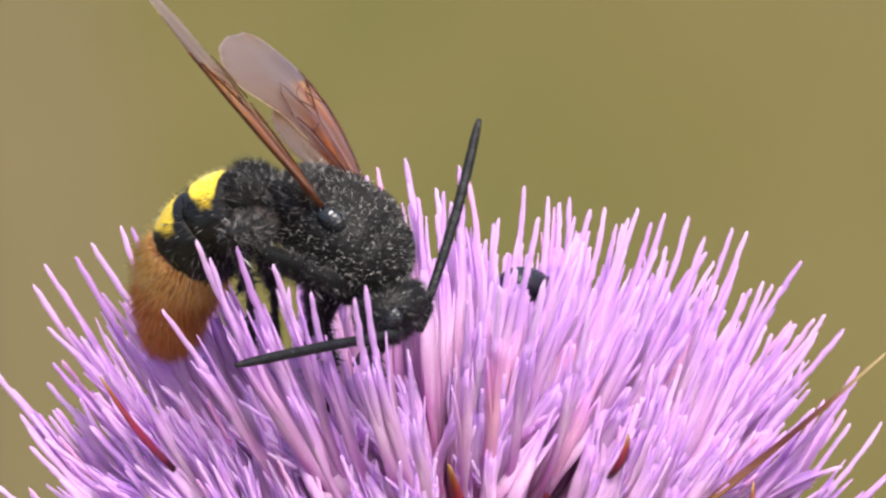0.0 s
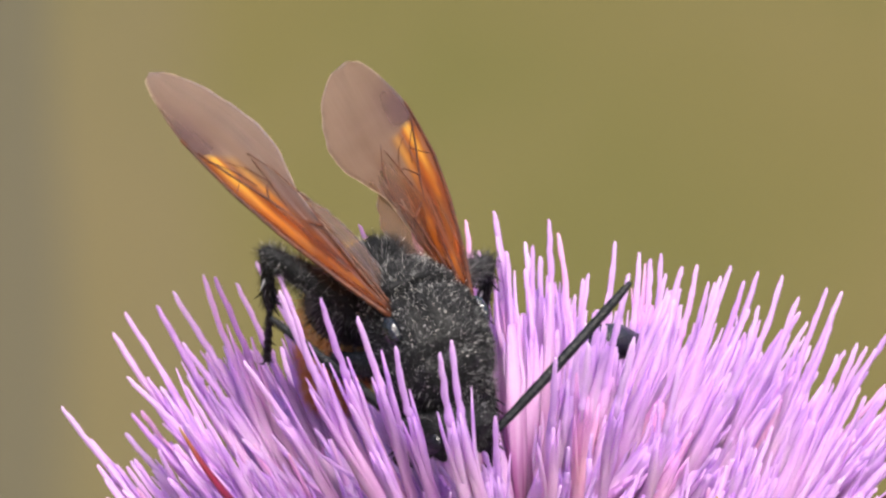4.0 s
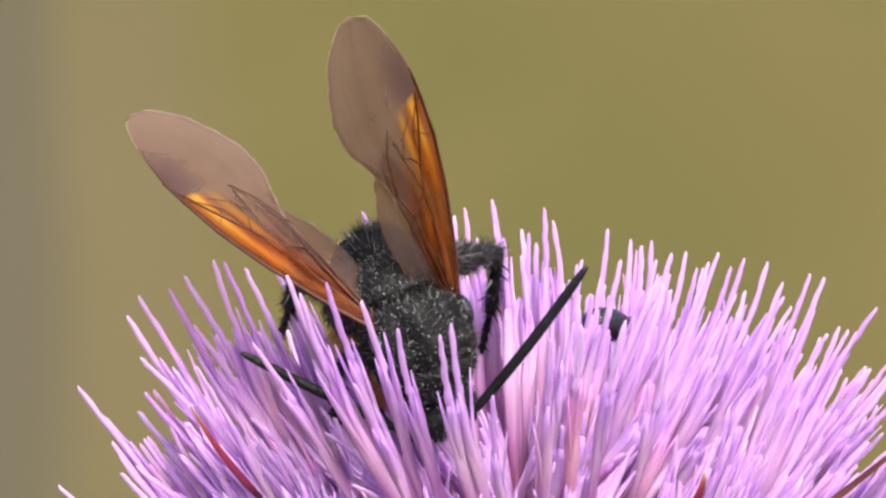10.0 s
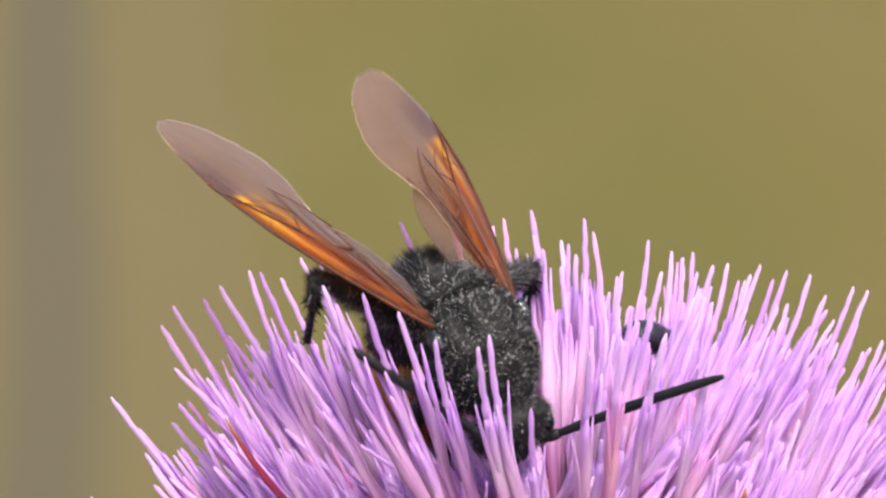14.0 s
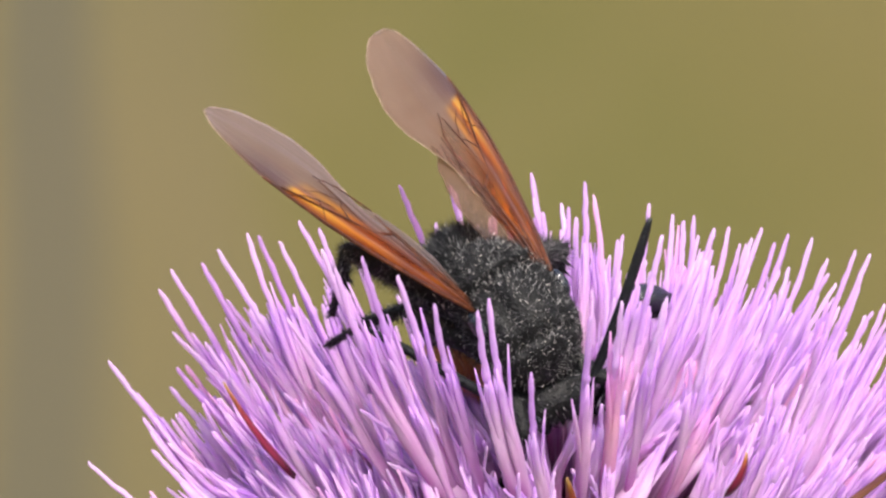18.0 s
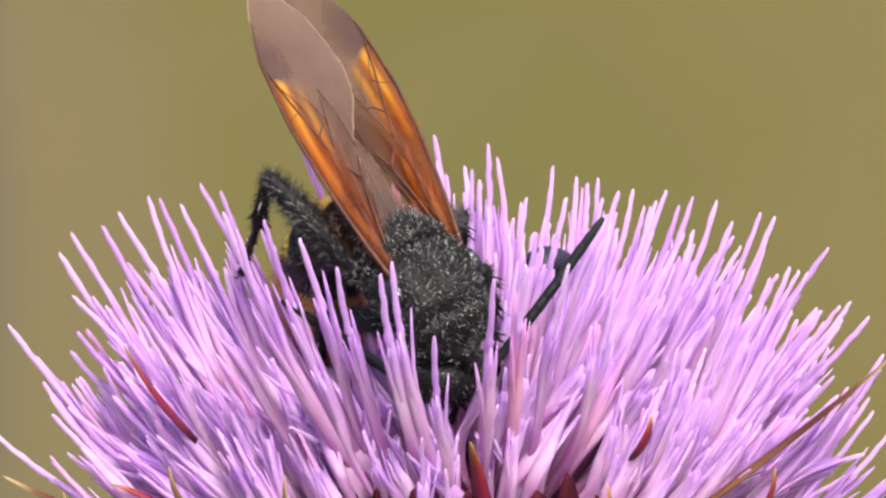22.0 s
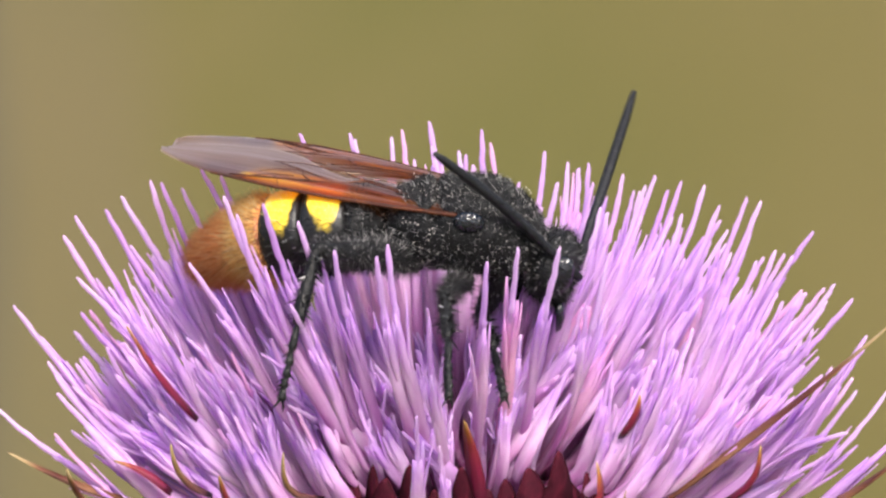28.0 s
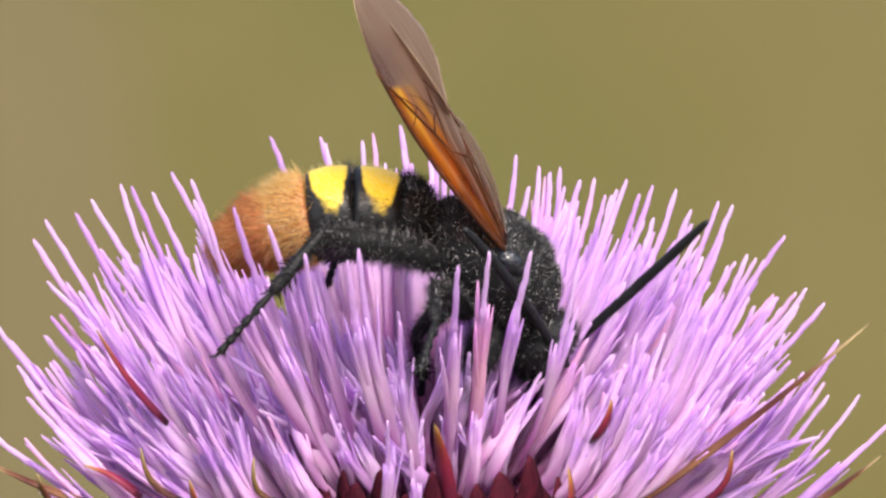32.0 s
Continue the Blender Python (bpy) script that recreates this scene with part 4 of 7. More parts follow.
def build_wasp():
    rng = random.Random(3)
    wasp = new("wasp")
    tagged(wasp, "large black hairy wasp, yellow blotches, rusty tail, feeding on thistle", "wasp")

    # thorax
    def hump(v):
        k = noise.noise(v * 0.55) * 0.28 + noise.noise(v * 1.5) * 0.22
        flat = 0.85 if v.z < -2.4 else 1.0
        groove = -0.45 * math.exp(-((abs(v.y) - 1.9) / 0.45) ** 2) * (1 if v.z > 1.5 and v.x > -2 else 0)
        step = (-1.05 * math.exp(-((v.x + 2.5) / 0.40) ** 2) - 0.45 * math.exp(-((v.x + 4.0) / 0.35) ** 2) - 0.55 * math.exp(-((v.x - 3.4) / 0.4) ** 2)) * max(0.0, min(1.0, v.z / 2.0))
        return Vector((v.x, v.y * (1 + 0.03 * k), v.z * flat + k + groove + step))
    bm = bmesh.new()
    shape = [(-6.2, 0.7, 0.8, -0.3), (-5.8, 2.0, 1.9, -0.2), (-5.0, 2.8, 2.7, 0.0), (-3.9, 3.5, 3.3, 0.1), (-2.5, 3.85, 3.7, 0.15), (-0.8, 4.05, 3.95, 0.2),
             (1.0, 4.1, 4.0, 0.2), (2.6, 3.95, 3.85, 0.1), (3.9, 3.5, 3.4, -0.1), (4.9, 2.8, 2.8, -0.35), (5.6, 1.9, 2.0, -0.6), (5.9, 0.9, 1.0, -0.8)]
    xs = [p[0] for p in shape]
    fine = sorted(xs + [-4.4, -3.3, -3.0, -2.8, -2.2, -1.8, -1.3, -0.2, 0.4, 1.6, 2.1, 3.0, 3.3, 3.6, 4.3])
    lathe_x(bm, [tuple(float(np.interp(x, xs, [p[q] for p in shape])) for q in range(4)) for x in fine], 44, hump)
    thorax = part("thorax", bm, M_BLACK, wasp, "black thorax dusted with pollen")
    part("thorax_hair", fur(thorax, 34000, 0.48, 0.040, (-0.30, 0, 0.1), 8), M_HAIR, thorax, "short grey-black hair", kind="stuff")

    for y in (-1, 1):
        bm = bmesh.new()
        ellipsoid(bm, (0.1, 3.75 * y, 1.95), (1.25, 0.62, 0.85), 18, 12)
        part("tegula", bm, M_GLOSS, wasp, "smooth blue-black plate over the wing root")
    part("pollen", grains(thorax, 480, 0.048, 31), M_POLLEN, thorax, "pale pollen dust", kind="stuff")

    # abdomen, ring by ring; each ring runs from x = 0 backwards
    radii = [(1.1, 3.2), (3.2, 3.75), (3.75, 3.60), (3.45, 2.95), (2.85, 2.10), (2.00, 0.5)]
    rings = []
    for i, (ln, (r0, r1)) in enumerate(zip(SEGMENTS, radii)):
        bm = bmesh.new()
        prof = []
        for s in (0.0, 0.08, 0.25, 0.5, 0.75, 0.92, 1.0, 1.06):
            if i == 0:
                r = r0 + (r1 - r0) * math.sin(min(1, s) * math.pi / 2) ** 0.8
            elif i == 5:
                r = r1 + (r0 - r1) * math.sqrt(max(0, 1 - min(1, s) ** 2.2))
            else:
                r = r0 + (r1 - r0) * s + 0.22 * math.sin(math.pi * min(1, s))
            if s > 1:
                r *= 0.93
            if s == 0:
                r *= 0.95
            prof.append((-ln * s, r, r * 0.93, 0))
        lathe_x(bm, prof, 32)
        mat = M_BANDED if i in (1, 2) else M_RUST if i > 2 else M_BLACK
        seg = part("abdomen_ring", bm, mat, wasp, ("black abdomen ring", "black ring with bright yellow blotches", "black ring with bright yellow blotches",
                                                  "rusty haired ring", "rusty haired ring", "rusty tail tip")[i])
        if i < 1:
            part("ring_hair", fur(seg, 5200, 1.0, 0.05, (-0.6, 0, 0), 20 + i), M_HAIR, seg, kind="stuff")
        elif i < 3:
            part("ring_hair", fur(seg, 2200, 0.8, 0.07, (-0.8, 0, 0), 20 + i, keep=lambda p: math.atan2(abs(p.y), p.z) > 0.95 or p.x > -0.2), M_HAIR, seg, kind="stuff")
            part("back_hair", fur(seg, 1500, 0.6, 0.035, (-0.5, 0, 0), 40 + i, keep=lambda p: 0.12 < math.atan2(abs(p.y), p.z) < 0.85 and -3.0 < p.x < -0.6), M_PALEHAIR, seg, "short pale yellow hair", kind="stuff")
        else:
            part("ring_hair", fur(seg, 5600, 1.5, 0.055, (-1.1, 0, 0), 20 + i), M_GOLDHAIR if i == 3 else M_REDHAIR, seg, "golden-orange hair" if i == 3 else "long rust-red hair", kind="stuff")
        rings.append(seg)

    # head, built about the neck
    bm = bmesh.new()
    hc = Vector((2.2, 0, -1.0))
    ellipsoid(bm, hc, (2.1, 3.2, 2.8), 26, 18)
    ellipsoid(bm, hc + Vector((1.1, 0, -1.4)), (1.2, 1.6, 1.7), 16, 12)
    head = part("head", bm, M_BLACK, wasp, "black hairy head")
    part("head_hair", fur(head, 4500, 0.7, 0.05, (0.3, 0, 0.2), 9), M_HAIR, head, kind="stuff")
    for y in (-1, 1):
        bm = bmesh.new()
        ellipsoid(bm, hc + Vector((0.75, 2.35 * y, 0.35)), (1.05, 0.62, 1.65), 18, 14)
        part("compound_eye", bm, M_GLOSS, head, "glossy black eye")
        bm = bmesh.new()
        c = hc + Vector((1.7, 0.9 * y, -2.3))
        tube(bm, [c, c + Vector((0.5, 0.35 * y, -1.0)), c + Vector((0.7, 0.1 * y, -1.9)), c + Vector((0.75, -0.5 * y, -2.6))], [0.75, 0.6, 0.42, 0.1], 8, 0.6)
        part("mandible", bm, M_GLOSS, head, "curved glossy jaw")
    ants = []
    a0 = part("antenna", antenna_mesh(), M_ANTENNA, head, "long straight black antenna")
    ants = [a0, twin("antenna", a0.data, head, Matrix.Identity(4), "long straight black antenna")]
    wings = [build_wing(wasp, -1), build_wing(wasp, 1)]
    legs = {}
    for s in "rl":
        for g in "fmh":
            legs[s + g] = build_leg(wasp, g, -1 if s == "r" else 1)
    return wasp, head, rings, wings, ants, legs


WASP, HEAD_PART, RINGS, WINGS, ANTENNAE, LEGS = build_wasp()


# ---- small beetle among the florets ----
def build_beetle():
    beetle = new("beetle")
    beetle.matrix_basis = Matrix.Translation(CENTRE + Vector((6.5, 7.2, 17.0)) * MM) @ Matrix.Scale(0.72, 4) @ Matrix.Rotation(radians(35), 4, "Z") @ Matrix.Rotation(radians(15), 4, "Y")
    tagged(beetle, "small glossy black beetle half hidden among the florets", "beetle")
    for y in (-1, 1):
        bm = bmesh.new()
        ellipsoid(bm, (0, 0, 0), (3.3, 2.15, 1.9), 24, 16)
        cut = [v for v in bm.verts if v.co.y * y < -0.02]
        bmesh.ops.delete(bm, geom=cut, context="VERTS")
        part("wing_case", bm, M_GLOSS, beetle, "glossy blue-black wing case")
    bm = bmesh.new()
    ellipsoid(bm, (0, 0, -0.25), (3.1, 2.0, 1.5), 18, 12)
    part("abdomen", bm, M_BLACK, beetle)
    bm = bmesh.new()
    ellipsoid(bm, (3.3, 0, -0.2), (1.1, 1.7, 1.3), 18, 12)
    part("pronotum", bm, M_GLOSS, beetle)
    bm = bmesh.new()
    ellipsoid(bm, (4.5, 0, -0.5), (0.8, 0.95, 0.8), 14, 10)
    part("head", bm, M_BLACK, beetle)
    for y in (-1, 1):
        for x in (3.0, 0.8, -1.2):
            bm = bmesh.new()
            tube(bm, [(x, 1.2 * y, -1.0), (x + 0.2, 2.2 * y, -1.3), (x - 0.3, 2.7 * y, -2.8), (x - 0.7, 3.0 * y, -4.0)], [0.32, 0.3, 0.2, 0.1], 7)
            part("leg", bm, M_BLACK, beetle)


build_beetle()


# ---- movement: poses in millimetres, from the flower's centre for the body, in the body's space for its parts ----
BODY = [
    (0, pose(-7.35, -4.35, 25.23, -6.9, 26.9, -29.0)), (0.5, pose(-6.63, -4.27, 25.34, -10.7, 30.9, -25.6)),
    (1, pose(-6.67, -4.10, 25.26, 6.1, 48.7, -36.2)), (1.5, pose(-5.93, -4.16, 23.10, -7.2, 53.4, -51.0)),
    (2, pose(-3.65, -3.94, 22.07, -15.0, 62.6, -85.0)), (2.5, pose(-7.86, -4.00, 20.06, 36.3, 21.8, -88.4)),
    (3, pose(-8.33, -3.65, 19.67, 11.6, 41.9, -57.3)), (3.5, pose(-8.16, -3.85, 22.09, 17.9, 46.8, -51.9)),
    (4, pose(-7.39, -3.85, 21.18, 2.9, 38.1, -56.5)), (4.5, pose(-6.24, -3.75, 23.15, -0.1, 29.6, -57.7)),
    (6.5, pose(-7.77, -4.03, 21.19, 33.0, 66.1, -49.1)), (7, pose(-8.62, -4.01, 20.71, 31.7, 62.5, -36.6)),
    (8, pose(-8.99, -4.12, 20.55, 31.2, 60.8, -38.6)), (9, pose(-8.44, -3.98, 20.34, 46.9, 65.2, -33.7)),
    (10, pose(-8.48, -3.97, 20.37, 30.8, 61.8, -38.3)), (11, pose(-8.55, -3.99, 20.23, 33.5, 62.5, -36.1)),
    (12, pose(-8.79, -4.01, 20.34, 29.8, 62.0, -38.0)), (13, pose(-8.19, -3.92, 20.19, 43.7, 66.3, -32.5)),
    (13.5, pose(-8.51, -3.97, 20.22, 30.4, 59.2, -37.7)), (14, pose(-6.82, -3.91, 20.45, 12.3, 39.8, -52.3)),
    (14.5, pose(-4.68, -3.82, 22.17, 19.1, 44.0, -37.6)), (16.5, pose(-3.58, -3.69, 22.09, 19.3, 6.5, -55.0)),
    (17, pose(-3.73, -3.74, 23.14, 9.6, 13.3, -22.7)), (17.5, pose(-3.73, -3.71, 22.30, 17.2, 11.5, -35.2)),
    (18, pose(-3.78, -3.92, 19.55, 22.9, 41.9, -42.5)), (18.5, pose(-3.75, -3.95, 19.42, 29.5, 50.4, -30.0)),
    (19, pose(-2.60, -4.11, 17.72, 24.4, 45.2, -49.3)), (19.5, pose(-4.19, -3.98, 18.98, 27.2, 60.1, -31.0)),
    (20, pose(-4.34, -3.89, 17.47, 25.3, 57.2, -36.0)), (20.5, pose(-4.70, -3.71, 17.53, 24.2, 49.0, -36.3)),
    (21, pose(-3.87, -3.61, 16.87, 16.6, 39.0, -42.9)), (21.5, pose(-2.81, -3.79, 22.41, 18.3, 22.3, -18.0)),
    (22, pose(-3.35, -3.62, 18.58, 10.2, 44.3, -43.1)), (22.5, pose(-4.16, -3.72, 18.56, 22.5, 41.3, -35.3)),
    (23, pose(-3.84, -3.71, 17.82, 25.1, 33.9, -31.0)), (23.5, pose(-2.48, -4.07, 18.74, 16.1, 33.3, -37.4)),
    (24, pose(-0.94, -4.02, 23.31, 12.5, 10.2, -16.9)), (24.5, pose(0.76, -3.93, 22.15, 11.0, 20.8, -15.6)),
    (25, pose(1.62, -3.97, 23.15, 5.6, 12.0, -8.8)), (25.5, pose(0.98, -4.09, 20.74, 25.3, 27.9, -5.9)),
    (27.5, pose(0.67, -4.21, 21.47, 7.9, 12.7, 1.0)), (28, pose(0.38, -4.23, 22.34, 5.0, 5.6, -0.7)),
    (28.5, pose(0.45, -4.04, 21.40, 14.0, 23.4, 10.9)), (29, pose(0.64, -4.23, 21.03, 6.5, 16.9, 1.6)),
    (29.5, pose(0.68, -4.20, 20.42, 15.9, 19.7, 6.7)), (30, pose(1.41, -4.18, 21.81, 0.7, -2.9, 2.6)), (30.5, pose(1.55, -4.20, 20.91, 6.4, 10.2, 4.6)),
    (31, pose(4.14, -4.60, 20.35, 8.6, 32.7, 4.2)), (31.5, pose(4.69, -5.06, 19.95, 14.8, 42.8, 6.3)), (32, pose(4.56, -5.18, 19.90, 0.1, 41.9, 0.1)),
]
HEAD = [
    (0, pose(5.00, 0.00, -0.80, 0.0, 31.1, -4.4)), (0.5, pose(5.00, 0.00, -0.80, 0.0, 46.3, -4.3)), (1, pose(5.00, 0.00, -0.80, 0.0, 41.5, -7.4)),
    (1.5, pose(5.00, 0.00, -0.80, 0.0, 31.4, -9.5)), (2, pose(5.00, 0.00, -0.80, 0.0, 3.8, -24.1)), (2.5, pose(5.00, 0.00, -0.80, 0.0, -21.7, -0.9)),
    (3, pose(5.00, 0.00, -0.80, 0.0, 56.2, 0.1)), (3.5, pose(5.00, 0.00, -0.80, 0.0, 42.8, -0.9)), (4, pose(5.00, 0.00, -0.80, 0.0, 35.5, -1.3)),
    (4.5, pose(5.00, 0.00, -0.80, 0.0, 49.9, -1.3)), (6.5, pose(5.00, 0.00, -0.80, 0.0, 43.6, 0.6)), (7, pose(5.00, 0.00, -0.80, 0.0, 37.3, -0.4)),
    (8, pose(5.00, 0.00, -0.80, 0.0, 29.0, -1.5)), (9, pose(5.00, 0.00, -0.80, 0.0, 39.1, 0.6)), (10, pose(5.00, 0.00, -0.80, 0.0, 32.4, 0.0)),
    (11, pose(5.00, 0.00, -0.80, 0.0, 33.9, -0.4)), (12, pose(5.00, 0.00, -0.80, 0.0, 33.2, -0.5)), (13, pose(5.00, 0.00, -0.80, 0.0, 39.0, 0.8)),
    (13.5, pose(5.00, 0.00, -0.80, 0.0, 31.1, 0.4)), (14, pose(5.00, 0.00, -0.80, 0.0, 17.2, 7.1)), (14.5, pose(5.00, 0.00, -0.80, 0.0, 33.6, 5.9)),
    (16.5, pose(5.00, 0.00, -0.80, 0.0, 27.0, -16.3)), (17, pose(5.00, 0.00, -0.80, 0.0, 50.2, -7.1)), (17.5, pose(5.00, 0.00, -0.80, 0.0, 57.0, -4.1)),
    (18, pose(5.00, 0.00, -0.80, 0.0, 38.4, 0.6)), (18.5, pose(5.00, 0.00, -0.80, 0.0, 30.4, 2.9)), (19, pose(5.00, 0.00, -0.80, 0.0, 18.3, 2.0)),
    (19.5, pose(5.00, 0.00, -0.80, 0.0, 26.7, 1.7)), (20, pose(5.00, 0.00, -0.80, 0.0, 27.2, 3.0)), (20.5, pose(5.00, 0.00, -0.80, 0.0, 26.9, -4.8)),
    (21, pose(5.00, 0.00, -0.80, 0.0, 30.6, -0.6)), (21.5, pose(5.00, 0.00, -0.80, 0.0, 37.0, -4.1)), (22, pose(5.00, 0.00, -0.80, 0.0, 43.4, -0.8)),
    (22.5, pose(5.00, 0.00, -0.80, 0.0, 40.7, -1.5)), (23, pose(5.00, 0.00, -0.80, 0.0, 29.4, -2.1)), (23.5, pose(5.00, 0.00, -0.80, 0.0, 13.3, 4.3)),
    (24, pose(5.00, 0.00, -0.80, 0.0, 26.6, -4.6)), (24.5, pose(5.00, 0.00, -0.80, 0.0, 36.5, -4.9)), (25, pose(5.00, 0.00, -0.80, 0.0, 36.8, -3.5)),
    (25.5, pose(5.00, 0.00, -0.80, 0.0, 26.7, -7.9)), (27.5, pose(5.00, 0.00, -0.80, 0.0, 20.5, -4.9)), (28, pose(5.00, 0.00, -0.80, 0.0, 15.9, -3.9)),
    (28.5, pose(5.00, 0.00, -0.80, 0.0, 20.4, -3.5)), (29, pose(5.00, 0.00, -0.80, 0.0, 14.9, -4.0)), (29.5, pose(5.00, 0.00, -0.80, 0.0, 16.1, -4.3)),
    (30, pose(5.00, 0.00, -0.80, 0.0, 20.8, -3.8)), (30.5, pose(5.00, 0.00, -0.80, 0.0, 17.5, -5.1)), (31, pose(5.00, 0.00, -0.80, 0.0, 17.1, -8.7)),
    (31.5, pose(5.00, 0.00, -0.80, 0.0, 2.8, -6.5)), (32, pose(5.00, 0.00, -0.80, 0.0, 5.1, -6.1)),
]
BEND = [
    (0, pose(0, 0, 0, 0, -80.0, 2.0)), (0.5, pose(0, 0, 0, 0, -84.0, 2.0)), (1, pose(0, 0, 0, 0, -106.0, 2.0)), (1.5, pose(0, 0, 0, 0, -98.0, 12.0)),
    (2, pose(0, 0, 0, 0, -87.5, -1.0)), (2.5, pose(0, 0, 0, 0, -37.0, -6.9)), (3, pose(0, 0, 0, 0, -84.0, -6.0)), (3.5, pose(0, 0, 0, 0, -109.7, -7.4)),
    (4, pose(0, 0, 0, 0, -90.7, -13.2)), (4.5, pose(0, 0, 0, 0, -80.2, -1.6)), (6.5, pose(0, 0, 0, 0, -137.5, -0.2)),
    (7, pose(0, 0, 0, 0, -142.9, -0.0)), (8, pose(0, 0, 0, 0, -142.3, -0.0)), (9, pose(0, 0, 0, 0, -145.9, -0.0)), (10, pose(0, 0, 0, 0, -143.5, -0.0)),
    (11, pose(0, 0, 0, 0, -143.8, -0.0)), (12, pose(0, 0, 0, 0, -143.4, -0.0)), (13, pose(0, 0, 0, 0, -147.0, -0.0)),
    (13.5, pose(0, 0, 0, 0, -141.6, -0.0)), (14, pose(0, 0, 0, 0, -113.3, -0.0)), (14.5, pose(0, 0, 0, 0, -110.4, -0.0)),
    (16.5, pose(0, 0, 0, 0, -29.9, -11.1)), (17, pose(0, 0, 0, 0, -48.0, -46.0)), (17.5, pose(0, 0, 0, 0, -48.0, -36.0)),
    (18, pose(0, 0, 0, 0, -124.0, 10.0)), (18.5, pose(0, 0, 0, 0, -122.0, 5.0)), (19, pose(0, 0, 0, 0, -122.0, 5.0)),
    (19.5, pose(0, 0, 0, 0, -119.0, -0.0)), (20, pose(0, 0, 0, 0, -95.0, -1.0)), (20.5, pose(0, 0, 0, 0, -92.0, -3.0)),
    (21, pose(0, 0, 0, 0, -84.0, -4.0)), (21.5, pose(0, 0, 0, 0, -90.0, 2.0)), (22, pose(0, 0, 0, 0, -100.0, 4.0)),
    (22.5, pose(0, 0, 0, 0, -80.0, -6.0)), (23, pose(0, 0, 0, 0, -82.0, -5.0)), (23.5, pose(0, 0, 0, 0, -68.9, 13.7)),
    (24, pose(0, 0, 0, 0, -30.5, -31.8)), (24.5, pose(0, 0, 0, 0, -47.1, -21.8)), (25, pose(0, 0, 0, 0, -36.3, -28.1)),
    (25.5, pose(0, 0, 0, 0, -59.3, -13.7)), (27.5, pose(0, 0, 0, 0, -28.6, -27.7)), (28, pose(0, 0, 0, 0, -24.0, -19.5)),
    (28.5, pose(0, 0, 0, 0, -43.0, -19.0)), (29, pose(0, 0, 0, 0, -30.0, -18.0)), (29.5, pose(0, 0, 0, 0, -38.0, -21.0)),
    (30, pose(0, 0, 0, 0, -13.0, -24.0)), (30.5, pose(0, 0, 0, 0, -32.0, -24.0)), (31, pose(0, 0, 0, 0, -64.0, -11.4)),
    (31.5, pose(0, 0, 0, 0, -56.0, -4.5)), (32, pose(0, 0, 0, 0, -50.4, -0.1)),
]
